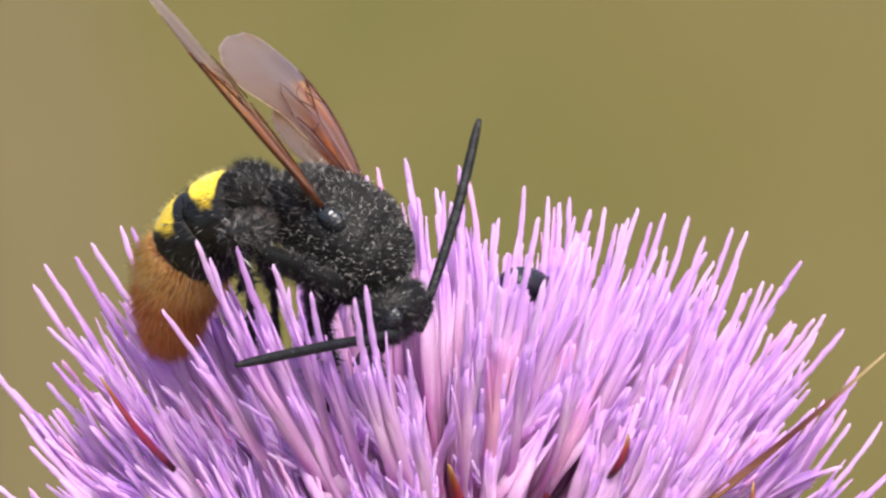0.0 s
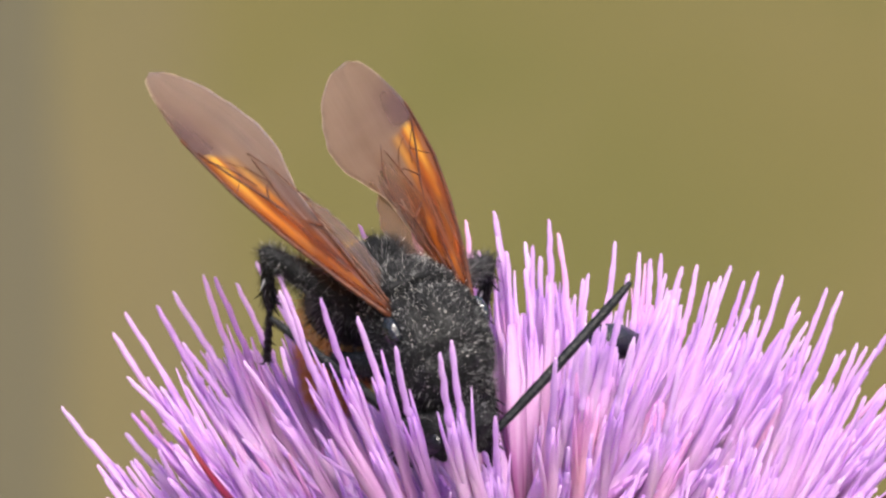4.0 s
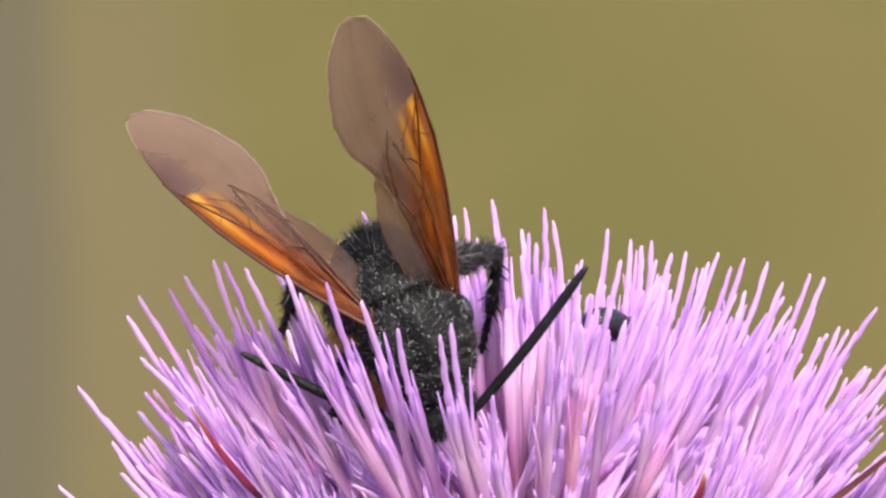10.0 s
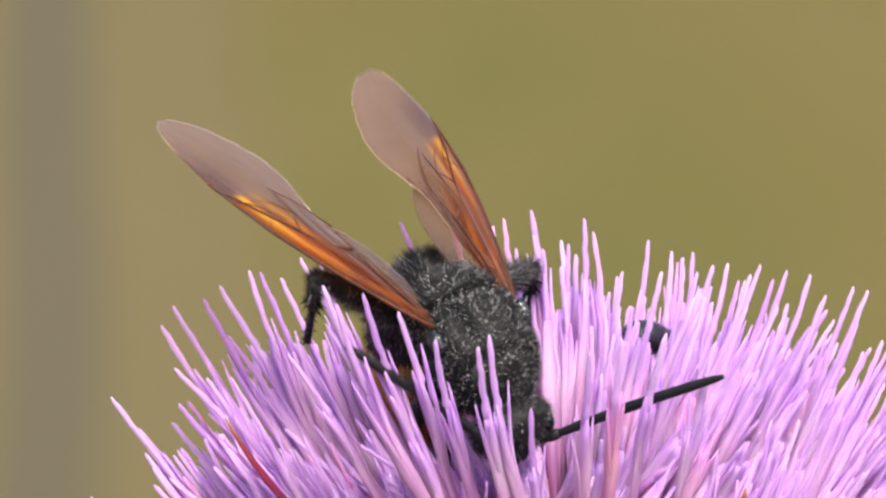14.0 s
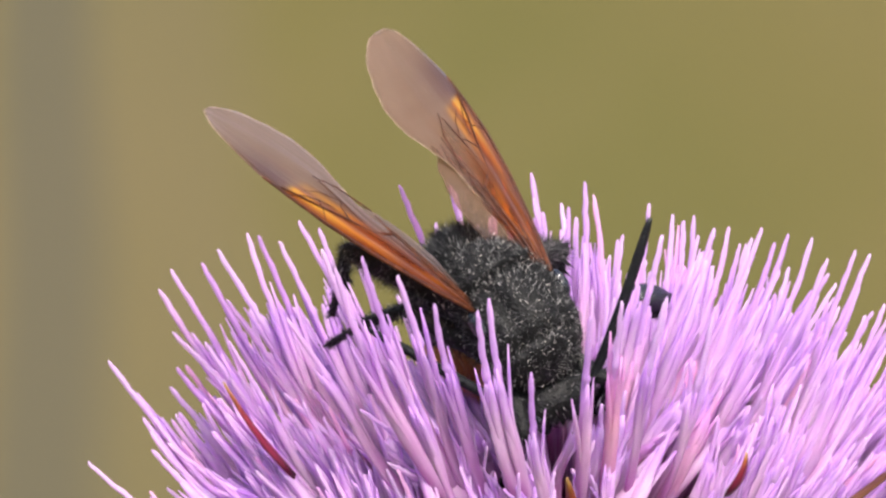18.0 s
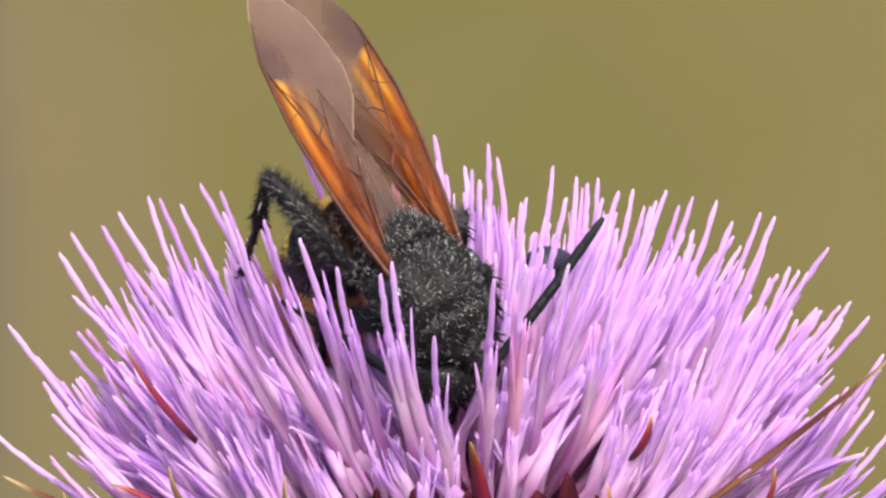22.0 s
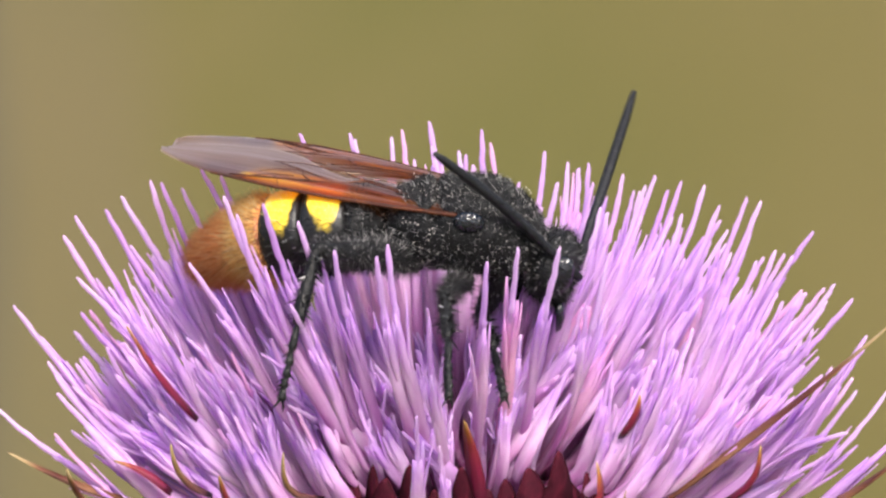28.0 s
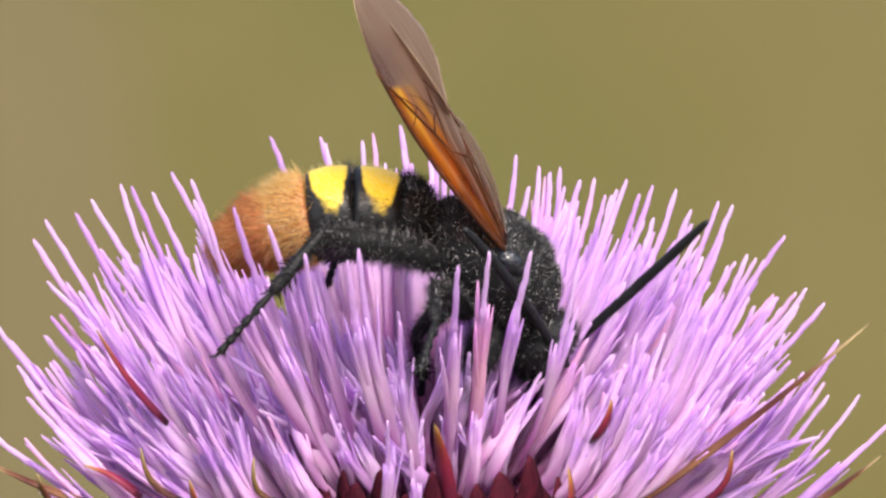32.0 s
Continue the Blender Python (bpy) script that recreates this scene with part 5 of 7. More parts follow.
RW = [
    (0, pose(-0.90, -3.60, 2.30, 176.9, -31.4, -131.0)), (0.5, pose(-0.90, -3.60, 2.30, 172.6, -26.2, -130.1)),
    (1, pose(-0.90, -3.60, 2.30, -156.7, -30.0, -143.7)), (1.5, pose(-0.90, -3.60, 2.30, -163.7, -28.1, -141.5)),
    (2, pose(-0.90, -3.60, 2.30, -145.9, -31.4, -150.9)), (2.5, pose(-0.90, -3.60, 2.30, -156.2, -46.4, -145.2)),
    (3, pose(-0.90, -3.60, 2.30, -162.1, -32.1, -140.9)), (3.5, pose(-0.90, -3.60, 2.30, -144.2, 0.4, -162.7)),
    (4, pose(-0.90, -3.60, 2.30, -173.4, -3.4, -159.2)), (4.5, pose(-0.90, -3.60, 2.30, -155.3, -15.4, -161.7)),
    (6.5, pose(-0.90, -3.60, 2.30, -140.4, 12.9, -155.2)), (7, pose(-0.90, -3.60, 2.30, -158.0, 18.5, -160.7)),
    (8, pose(-0.90, -3.60, 2.30, -168.0, -13.9, -148.9)), (9, pose(-0.90, -3.60, 2.30, -154.7, 16.9, -152.0)),
    (10, pose(-0.90, -3.60, 2.30, -167.8, 18.3, -156.9)), (11, pose(-0.90, -3.60, 2.30, -166.9, 19.0, -158.4)),
    (12, pose(-0.90, -3.60, 2.30, -169.0, 19.0, -156.8)), (13, pose(-0.90, -3.60, 2.30, -158.2, 19.8, -153.5)),
    (13.5, pose(-0.90, -3.60, 2.30, -162.2, 16.0, -160.1)), (14, pose(-0.90, -3.60, 2.30, -158.7, -10.6, -147.7)),
    (14.5, pose(-0.90, -3.60, 2.30, -153.4, 5.8, -169.0)), (16.5, pose(-0.90, -3.60, 2.30, -138.7, -35.1, -164.6)),
    (17, pose(-0.90, -3.60, 2.30, -154.5, -22.2, -170.8)), (17.5, pose(-0.90, -3.60, 2.30, -138.8, -18.6, 176.7)),
    (18, pose(-0.90, -3.60, 2.30, -151.2, -23.7, -146.7)), (18.5, pose(-0.90, -3.60, 2.30, -154.2, -15.1, -151.6)),
    (19, pose(-0.90, -3.60, 2.30, -156.4, -26.7, -145.8)), (19.5, pose(-0.90, -3.60, 2.30, -154.2, 19.6, -170.2)),
    (20, pose(-0.90, -3.60, 2.30, -176.2, 11.2, 169.9)), (20.5, pose(-0.90, -3.60, 2.30, -176.1, 10.4, 163.9)),
    (21, pose(-0.90, -3.60, 2.30, -177.7, 1.8, 166.9)), (21.5, pose(-0.90, -3.60, 2.30, -172.0, 11.8, 142.3)),
    (22, pose(-0.90, -3.60, 2.30, -177.4, 0.5, 171.4)), (22.5, pose(-0.90, -3.60, 2.30, -177.6, 5.7, 162.0)),
    (23, pose(-0.90, -3.60, 2.30, 178.7, -5.2, 161.3)), (23.5, pose(-0.90, -3.60, 2.30, -174.5, 2.9, 167.2)),
    (24, pose(-0.90, -3.60, 2.30, -170.1, 1.5, 153.3)), (24.5, pose(-0.90, -3.60, 2.30, -171.7, 0.9, 155.5)),
    (25, pose(-0.90, -3.60, 2.30, -175.5, 3.7, 158.9)), (25.5, pose(-0.90, -3.60, 2.30, -172.9, -26.6, -171.3)),
    (27.5, pose(-0.90, -3.60, 2.30, -179.9, 1.8, 157.9)), (28, pose(-0.90, -3.60, 2.30, 178.1, 2.9, 153.9)),
    (28.5, pose(-0.90, -3.60, 2.30, 173.9, 11.1, 144.5)), (29, pose(-0.90, -3.60, 2.30, 174.3, 2.3, 149.4)),
    (29.5, pose(-0.90, -3.60, 2.30, -178.9, 2.5, 145.5)), (30, pose(-0.90, -3.60, 2.30, 174.6, -0.8, 153.2)),
    (30.5, pose(-0.90, -3.60, 2.30, 177.5, 0.2, 148.1)), (31, pose(-0.90, -3.60, 2.30, 155.8, -28.1, -168.0)),
    (31.5, pose(-0.90, -3.60, 2.30, 162.3, -18.4, -178.6)), (32, pose(-0.90, -3.60, 2.30, 140.2, -20.8, -163.3)),
]
LW = [
    (0, pose(-0.90, 3.60, 2.30, -7.2, 2.8, 141.5)), (0.5, pose(-0.90, 3.60, 2.30, -10.4, 4.7, 135.2)), (1, pose(-0.90, 3.60, 2.30, 5.9, 25.9, 146.2)),
    (1.5, pose(-0.90, 3.60, 2.30, -5.9, 10.9, 153.4)), (2, pose(-0.90, 3.60, 2.30, -57.4, -47.7, -161.1)),
    (2.5, pose(-0.90, 3.60, 2.30, -7.4, -25.2, -176.9)), (3, pose(-0.90, 3.60, 2.30, -65.8, -48.8, -155.3)),
    (3.25, pose(-0.90, 3.60, 2.30, -14.2, -11.4, 173.7)), (3.5, pose(-0.90, 3.60, 2.30, 14.8, 18.9, 173.4)),
    (4, pose(-0.90, 3.60, 2.30, -20.7, 8.9, 172.8)), (4.5, pose(-0.90, 3.60, 2.30, 9.4, 7.6, 166.9)),
    (6.5, pose(-0.90, 3.60, 2.30, -6.1, -34.3, -175.9)), (7, pose(-0.90, 3.60, 2.30, -1.9, -31.5, -171.3)),
    (8, pose(-0.90, 3.60, 2.30, -8.0, -33.1, -174.3)), (9, pose(-0.90, 3.60, 2.30, -17.4, -27.2, -179.1)),
    (10, pose(-0.90, 3.60, 2.30, -8.3, -30.9, -171.8)), (11, pose(-0.90, 3.60, 2.30, -7.4, -30.2, -173.2)),
    (12, pose(-0.90, 3.60, 2.30, -10.1, -32.2, -171.2)), (13, pose(-0.90, 3.60, 2.30, 1.3, -25.8, -174.9)),
    (13.5, pose(-0.90, 3.60, 2.30, -10.1, -35.7, -172.8)), (14, pose(-0.90, 3.60, 2.30, 13.8, 11.0, 175.2)),
    (14.5, pose(-0.90, 3.60, 2.30, 7.7, 24.4, 164.3)), (16.5, pose(-0.90, 3.60, 2.30, 32.1, -3.6, 172.7)),
    (17, pose(-0.90, 3.60, 2.30, 4.3, 10.4, 146.7)), (17.5, pose(-0.90, 3.60, 2.30, 20.5, 4.0, 156.4)),
    (18, pose(-0.90, 3.60, 2.30, 15.6, 10.6, 174.6)), (18.5, pose(-0.90, 3.60, 2.30, 7.9, 22.5, 169.1)),
    (19, pose(-0.90, 3.60, 2.30, 17.7, 4.9, -179.9)), (19.5, pose(-0.90, 3.60, 2.30, 9.8, 32.0, 168.5)),
    (20, pose(-0.90, 3.60, 2.30, -27.8, 24.8, 175.5)), (20.5, pose(-0.90, 3.60, 2.30, -28.5, 19.7, 168.4)),
    (21, pose(-0.90, 3.60, 2.30, -31.4, 10.4, 170.9)), (21.5, pose(-0.90, 3.60, 2.30, -50.4, 19.0, 147.0)),
    (22, pose(-0.90, 3.60, 2.30, -37.4, 3.1, 177.6)), (22.5, pose(-0.90, 3.60, 2.30, -30.1, 11.2, 168.0)),
    (23, pose(-0.90, 3.60, 2.30, -30.3, 1.1, 168.6)), (23.5, pose(-0.90, 3.60, 2.30, -37.8, 11.2, 171.9)),
    (23.75, pose(-0.90, 3.60, 2.30, -7.6, 6.0, 162.8)), (24, pose(-0.90, 3.60, 2.30, 5.0, 7.9, 155.8)),
    (24.5, pose(-0.90, 3.60, 2.30, 3.8, 7.9, 156.7)), (25, pose(-0.90, 3.60, 2.30, 3.0, 9.1, 158.6)),
    (25.5, pose(-0.90, 3.60, 2.30, 9.1, -22.6, -162.7)), (27.5, pose(-0.90, 3.60, 2.30, -0.5, 9.6, 151.9)),
    (28, pose(-0.90, 3.60, 2.30, -2.4, 8.6, 150.3)), (28.5, pose(-0.90, 3.60, 2.30, -12.0, 20.2, 133.7)),
    (29, pose(-0.90, 3.60, 2.30, -8.5, 9.3, 142.9)), (29.5, pose(-0.90, 3.60, 2.30, -2.6, 13.1, 136.4)),
    (30, pose(-0.90, 3.60, 2.30, -7.0, 4.9, 148.0)), (30.5, pose(-0.90, 3.60, 2.30, -3.6, 8.0, 140.5)),
    (31, pose(-0.90, 3.60, 2.30, 13.8, -26.0, -157.8)), (31.5, pose(-0.90, 3.60, 2.30, 22.5, -19.0, -164.7)),
    (32, pose(-0.90, 3.60, 2.30, 12.3, -20.1, -155.4)),
]
RA = [
    (0, pose(4.20, -1.69, -0.40, 0.0, 14.1, -96.9)), (0.5, pose(4.20, -1.69, -0.40, 0.0, 26.8, -94.1)),
    (1, pose(4.20, -1.69, -0.40, 17.0, 7.2, -137.9)), (1.5, pose(4.20, -1.69, -0.40, 0.0, 12.9, -121.6)),
    (2, pose(4.20, -1.69, -0.40, -15.2, -15.6, -106.9)), (2.5, pose(4.20, -1.69, -0.40, -114.3, -63.3, 3.0)),
    (3, pose(4.20, -1.69, -0.40, -8.5, 12.0, -140.3)), (3.25, pose(4.20, -1.69, -0.40, 4.2, -10.8, -125.1)),
    (3.5, pose(4.20, -1.69, -0.40, 0.0, -34.7, -104.7)), (4, pose(4.20, -1.69, -0.40, -2.7, 8.3, -139.4)),
    (4.5, pose(4.20, -1.69, -0.40, 0.0, 22.5, -149.9)), (6.5, pose(4.20, -1.69, -0.40, 0.0, 17.0, -128.6)),
    (7, pose(4.20, -1.69, -0.40, 0.0, 17.5, -136.6)), (8, pose(4.20, -1.69, -0.40, 0.0, 10.9, -136.0)),
    (9, pose(4.20, -1.69, -0.40, 0.0, 16.1, -134.0)), (10, pose(4.20, -1.69, -0.40, 0.0, 15.3, -133.7)),
    (11, pose(4.20, -1.69, -0.40, 0.0, 16.8, -133.7)), (12, pose(4.20, -1.69, -0.40, 0.0, 12.1, -133.5)),
    (13, pose(4.20, -1.69, -0.40, 0.0, 14.7, -134.0)), (13.5, pose(4.20, -1.69, -0.40, 0.0, 18.1, -135.4)),
    (14, pose(4.20, -1.69, -0.40, 1.5, -15.4, -142.8)), (14.5, pose(4.20, -1.69, -0.40, 0.0, 11.9, -163.5)),
    (15.5, pose(4.20, -1.69, -0.40, 7.4, -20.5, -142.8)), (16.5, pose(4.20, -1.69, -0.40, 0.0, -53.2, -116.9)),
    (17, pose(4.20, -1.69, -0.40, 1.8, -8.2, -134.4)), (17.5, pose(4.20, -1.69, -0.40, 4.6, 4.6, -148.6)),
    (18, pose(4.20, -1.69, -0.40, 8.4, 7.2, -143.2)), (18.5, pose(4.20, -1.69, -0.40, 5.2, 8.3, -149.7)),
    (19, pose(4.20, -1.69, -0.40, 13.7, 5.0, -149.5)), (19.5, pose(4.20, -1.69, -0.40, 5.3, 28.5, -149.5)),
    (20, pose(4.20, -1.69, -0.40, -13.2, 0.2, -146.7)), (20.5, pose(4.20, -1.69, -0.40, -15.7, -2.1, -135.2)),
    (21, pose(4.20, -1.69, -0.40, -14.1, -5.4, -143.0)), (21.5, pose(4.20, -1.69, -0.40, -4.3, -4.2, -143.0)),
    (22, pose(4.20, -1.69, -0.40, 3.7, 8.4, -136.1)), (22.5, pose(4.20, -1.69, -0.40, -17.6, 7.4, -136.5)),
    (23, pose(4.20, -1.69, -0.40, -21.5, -1.4, -147.4)), (23.5, pose(4.20, -1.69, -0.40, 5.4, -29.8, -142.0)),
    (24, pose(4.20, -1.69, -0.40, 0.0, -35.6, -151.9)), (24.5, pose(4.20, -1.69, -0.40, 0.0, -26.3, -141.1)),
    (25, pose(4.20, -1.69, -0.40, 0.0, -35.1, -130.2)), (25.5, pose(4.20, -1.69, -0.40, 0.0, -24.7, -134.8)),
    (27.5, pose(4.20, -1.69, -0.40, 0.0, -33.3, -145.9)), (28, pose(4.20, -1.69, -0.40, 0.0, -25.2, -160.7)),
    (28.5, pose(4.20, -1.69, -0.40, 0.0, -3.3, -174.1)), (29, pose(4.20, -1.69, -0.40, 0.0, -19.5, -137.8)),
    (29.5, pose(4.20, -1.69, -0.40, 0.0, -8.7, -145.8)), (30, pose(4.20, -1.69, -0.40, 3.3, 6.5, -98.2)),
    (30.5, pose(4.20, -1.69, -0.40, 0.0, -28.3, -144.4)), (31, pose(4.20, -1.69, -0.40, 0.0, -12.0, -153.1)),
    (31.5, pose(4.20, -1.69, -0.40, 0.0, -13.7, -164.7)), (32, pose(4.20, -1.69, -0.40, 0.0, -11.1, -149.8)),
]
LA = [
    (0, pose(4.20, 1.69, -0.40, 0.0, -30.8, 151.4)), (0.5, pose(4.20, 1.69, -0.40, 0.0, -31.1, 162.6)),
    (1, pose(4.20, 1.69, -0.40, -15.0, -71.1, 174.4)), (1.5, pose(4.20, 1.69, -0.40, 0.0, -26.2, 156.0)),
    (2, pose(4.20, 1.69, -0.40, -5.5, -50.0, 152.3)), (2.25, pose(4.20, 1.69, -0.40, 3.6, -26.1, 118.6)),
    (2.5, pose(4.20, 1.69, -0.40, 0.0, -15.0, 88.4)), (3, pose(4.20, 1.69, -0.40, 13.8, 14.2, 125.2)), (3.5, pose(4.20, 1.69, -0.40, 0.0, -4.6, 121.6)),
    (4, pose(4.20, 1.69, -0.40, -3.7, -14.7, 128.4)), (4.5, pose(4.20, 1.69, -0.40, 0.0, 3.7, 128.2)),
    (6.5, pose(4.20, 1.69, -0.40, 0.0, -15.7, 143.3)), (7, pose(4.20, 1.69, -0.40, -0.0, 2.6, 139.6)), (8, pose(4.20, 1.69, -0.40, 0.0, 2.7, 136.4)),
    (9, pose(4.20, 1.69, -0.40, 0.0, 1.8, 136.6)), (10, pose(4.20, 1.69, -0.40, 0.0, -12.6, 135.6)), (11, pose(4.20, 1.69, -0.40, 0.0, 1.8, 136.1)),
    (12, pose(4.20, 1.69, -0.40, 0.0, 0.3, 122.9)), (13, pose(4.20, 1.69, -0.40, 0.0, 4.4, 128.8)), (13.5, pose(4.20, 1.69, -0.40, 0.0, -9.0, 132.0)),
    (13.75, pose(4.20, 1.69, -0.40, -9.5, -30.2, 95.5)), (14, pose(4.20, 1.69, -0.40, -11.9, -57.1, 71.5)),
    (14.25, pose(4.20, 1.69, -0.40, -5.8, -28.7, 76.3)), (14.5, pose(4.20, 1.69, -0.40, -0.0, -5.5, 97.6)),
    (15.5, pose(4.20, 1.69, -0.40, 5.5, -31.0, 115.2)), (16.5, pose(4.20, 1.69, -0.40, 0.0, -56.7, 138.5)),
    (17, pose(4.20, 1.69, -0.40, -10.9, -24.5, 114.8)), (17.5, pose(4.20, 1.69, -0.40, -7.2, -5.1, 105.7)),
    (18, pose(4.20, 1.69, -0.40, 7.9, -20.1, 148.5)), (18.5, pose(4.20, 1.69, -0.40, -4.9, -23.2, 148.3)),
    (19, pose(4.20, 1.69, -0.40, 11.2, -31.3, 150.9)), (19.5, pose(4.20, 1.69, -0.40, -2.3, -24.3, 158.1)),
    (20, pose(4.20, 1.69, -0.40, -7.6, -3.6, 141.1)), (20.5, pose(4.20, 1.69, -0.40, -6.6, -9.6, 144.5)),
    (21, pose(4.20, 1.69, -0.40, -8.1, -22.5, 132.9)), (21.5, pose(4.20, 1.69, -0.40, -31.4, -60.3, 161.7)),
    (22, pose(4.20, 1.69, -0.40, -16.3, -16.5, 137.8)), (22.5, pose(4.20, 1.69, -0.40, -10.1, -28.6, 140.5)),
    (23, pose(4.20, 1.69, -0.40, -10.3, -30.9, 132.5)), (23.5, pose(4.20, 1.69, -0.40, 1.6, -52.0, 115.5)),
    (24, pose(4.20, 1.69, -0.40, -0.0, -12.4, 72.3)), (24.5, pose(4.20, 1.69, -0.40, 0.0, -7.1, 72.5)), (25, pose(4.20, 1.69, -0.40, 0.0, -32.6, 99.0)),
    (25.5, pose(4.20, 1.69, -0.40, 0.0, -11.2, 117.6)), (27.5, pose(4.20, 1.69, -0.40, 0.0, -33.6, 119.0)),
    (28, pose(4.20, 1.69, -0.40, 0.0, -35.3, 90.3)), (28.5, pose(4.20, 1.69, -0.40, 0.0, -54.1, 61.2)), (29, pose(4.20, 1.69, -0.40, 0.0, -44.7, 58.6)),
    (29.5, pose(4.20, 1.69, -0.40, 0.0, -30.4, 84.9)), (30, pose(4.20, 1.69, -0.40, 0.0, -37.0, 99.3)),
    (30.5, pose(4.20, 1.69, -0.40, 0.0, -38.3, 100.7)), (31, pose(4.20, 1.69, -0.40, 0.0, -31.1, 115.3)),
    (31.25, pose(4.20, 1.69, -0.40, 29.4, -54.2, 154.1)), (31.5, pose(4.20, 1.69, -0.40, 0.0, -84.6, -118.1)),
    (32, pose(4.20, 1.69, -0.40, 0.0, -73.8, -104.2)),
]
RFK = [
    (0, pose(1.3, -6.7, -1.0)), (0.5, pose(1.3, -6.9, -1.4)), (1, pose(1.5, -0.7, -6.7)), (1.5, pose(-1.0, 0.4, -5.6)), (2, pose(2.6, -2.1, -7.4)),
    (3, pose(0.8, -1.0, -7.3)), (4, pose(0.7, -0.4, -6.8)), (14, pose(1.6, -2.1, -6.1)), (16.5, pose(4.4, -3.4, -6.5)), (17, pose(0.7, -7.5, -0.5)),
    (17.5, pose(5.5, -4.3, -5.8)), (18, pose(8.0, -3.9, -2.0)), (18.5, pose(8.7, -3.3, -1.3)), (19, pose(8.2, -2.0, -0.1)),
    (19.5, pose(8.4, -0.9, 1.0)), (20, pose(8.2, 1.1, 0.6)), (20.5, pose(7.1, 0.8, -0.6)), (21, pose(6.2, 1.6, -0.4)), (21.5, pose(6.5, -0.6, -0.7)),
    (22, pose(6.1, -0.4, 0.7)), (22.5, pose(5.1, -0.9, -2.1)), (23, pose(3.9, -0.2, -4.1)), (23.5, pose(4.5, -3.4, -6.0)), (24, pose(0.3, 0.4, -7.0)),
    (24.5, pose(1.7, 1.3, -7.1)), (25, pose(4.4, -3.4, -6.5)), (25.5, pose(4.4, -3.4, -6.5)), (27.5, pose(2.2, 1.9, -6.7)), (28, pose(1.8, 0.7, -7.6)),
    (28.5, pose(1.7, -1.3, -6.5)), (29, pose(2.6, -4.2, -5.6)), (29.5, pose(2.8, -4.2, -5.4)), (30, pose(2.8, -4.2, -5.4)),
    (30.5, pose(3.2, -3.9, -6.0)), (31, pose(4.4, -3.4, -6.5)), (32, pose(4.4, -3.4, -6.5)),
]
RFF = [
    (0, pose(2.4, -0.1, -10.9)), (0.5, pose(4.8, -18.4, -1.6)), (1, pose(4.3, 4.8, -17.0)), (1.5, pose(-0.3, 5.8, -16.3)), (2, pose(8.0, 0.6, -17.8)),
    (2.5, pose(2.6, -10.1, -16.5)), (3, pose(5.2, -1.5, -19.0)), (3.5, pose(8.2, -3.4, -18.1)), (4, pose(6.2, -0.1, -18.0)),
    (4.5, pose(4.9, -0.7, -18.2)), (6.5, pose(11.3, -4.9, -16.5)), (7, pose(11.2, -3.7, -16.6)), (8, pose(10.9, -3.9, -16.8)),
    (9, pose(11.6, -5.5, -16.2)), (10, pose(11.0, -3.8, -16.7)), (11, pose(11.2, -3.9, -16.6)), (12, pose(11.1, -3.6, -16.7)),
    (13, pose(11.8, -4.8, -16.1)), (13.5, pose(10.7, -3.8, -17.0)), (14, pose(7.2, -0.9, -17.8)), (14.5, pose(8.5, -2.4, -17.9)),
    (16.5, pose(1.0, -3.8, -18.0)), (17, pose(-2.1, -0.6, -9.9)), (17.5, pose(4.5, -3.2, -17.6)), (18, pose(8.1, -4.0, -17.5)),
    (18.5, pose(11.9, -2.8, -16.7)), (19, pose(9.0, -4.7, -16.6)), (19.5, pose(13.4, -1.3, -15.4)), (20, pose(11.3, 1.9, -17.2)),
    (20.5, pose(7.9, -0.4, -18.4)), (21, pose(6.9, 1.4, -18.1)), (21.5, pose(7.2, -1.9, -17.8)), (22, pose(10.3, 1.1, -15.4)),
    (22.5, pose(7.0, -0.2, -18.9)), (23, pose(5.9, 0.2, -18.6)), (23.5, pose(6.9, -2.0, -17.8)), (24, pose(3.8, -10.9, -5.2)),
    (24.5, pose(3.2, -9.6, -2.4)), (25, pose(5.8, 1.1, -17.4)), (25.5, pose(8.5, -2.1, -17.9)), (27.5, pose(3.2, -9.1, -11.2)),
    (28, pose(4.0, -11.0, -9.1)), (28.5, pose(2.9, -13.0, -7.7)), (29, pose(3.2, -7.0, -11.5)), (29.5, pose(3.5, -7.0, -11.5)),
    (30, pose(3.5, -7.0, -11.5)), (30.5, pose(5.5, -5.0, -12.5)), (31, pose(10.1, 0.9, -16.0)), (31.5, pose(11.5, 0.2, -15.3)),
    (32, pose(10.9, 2.0, -14.6)),
]
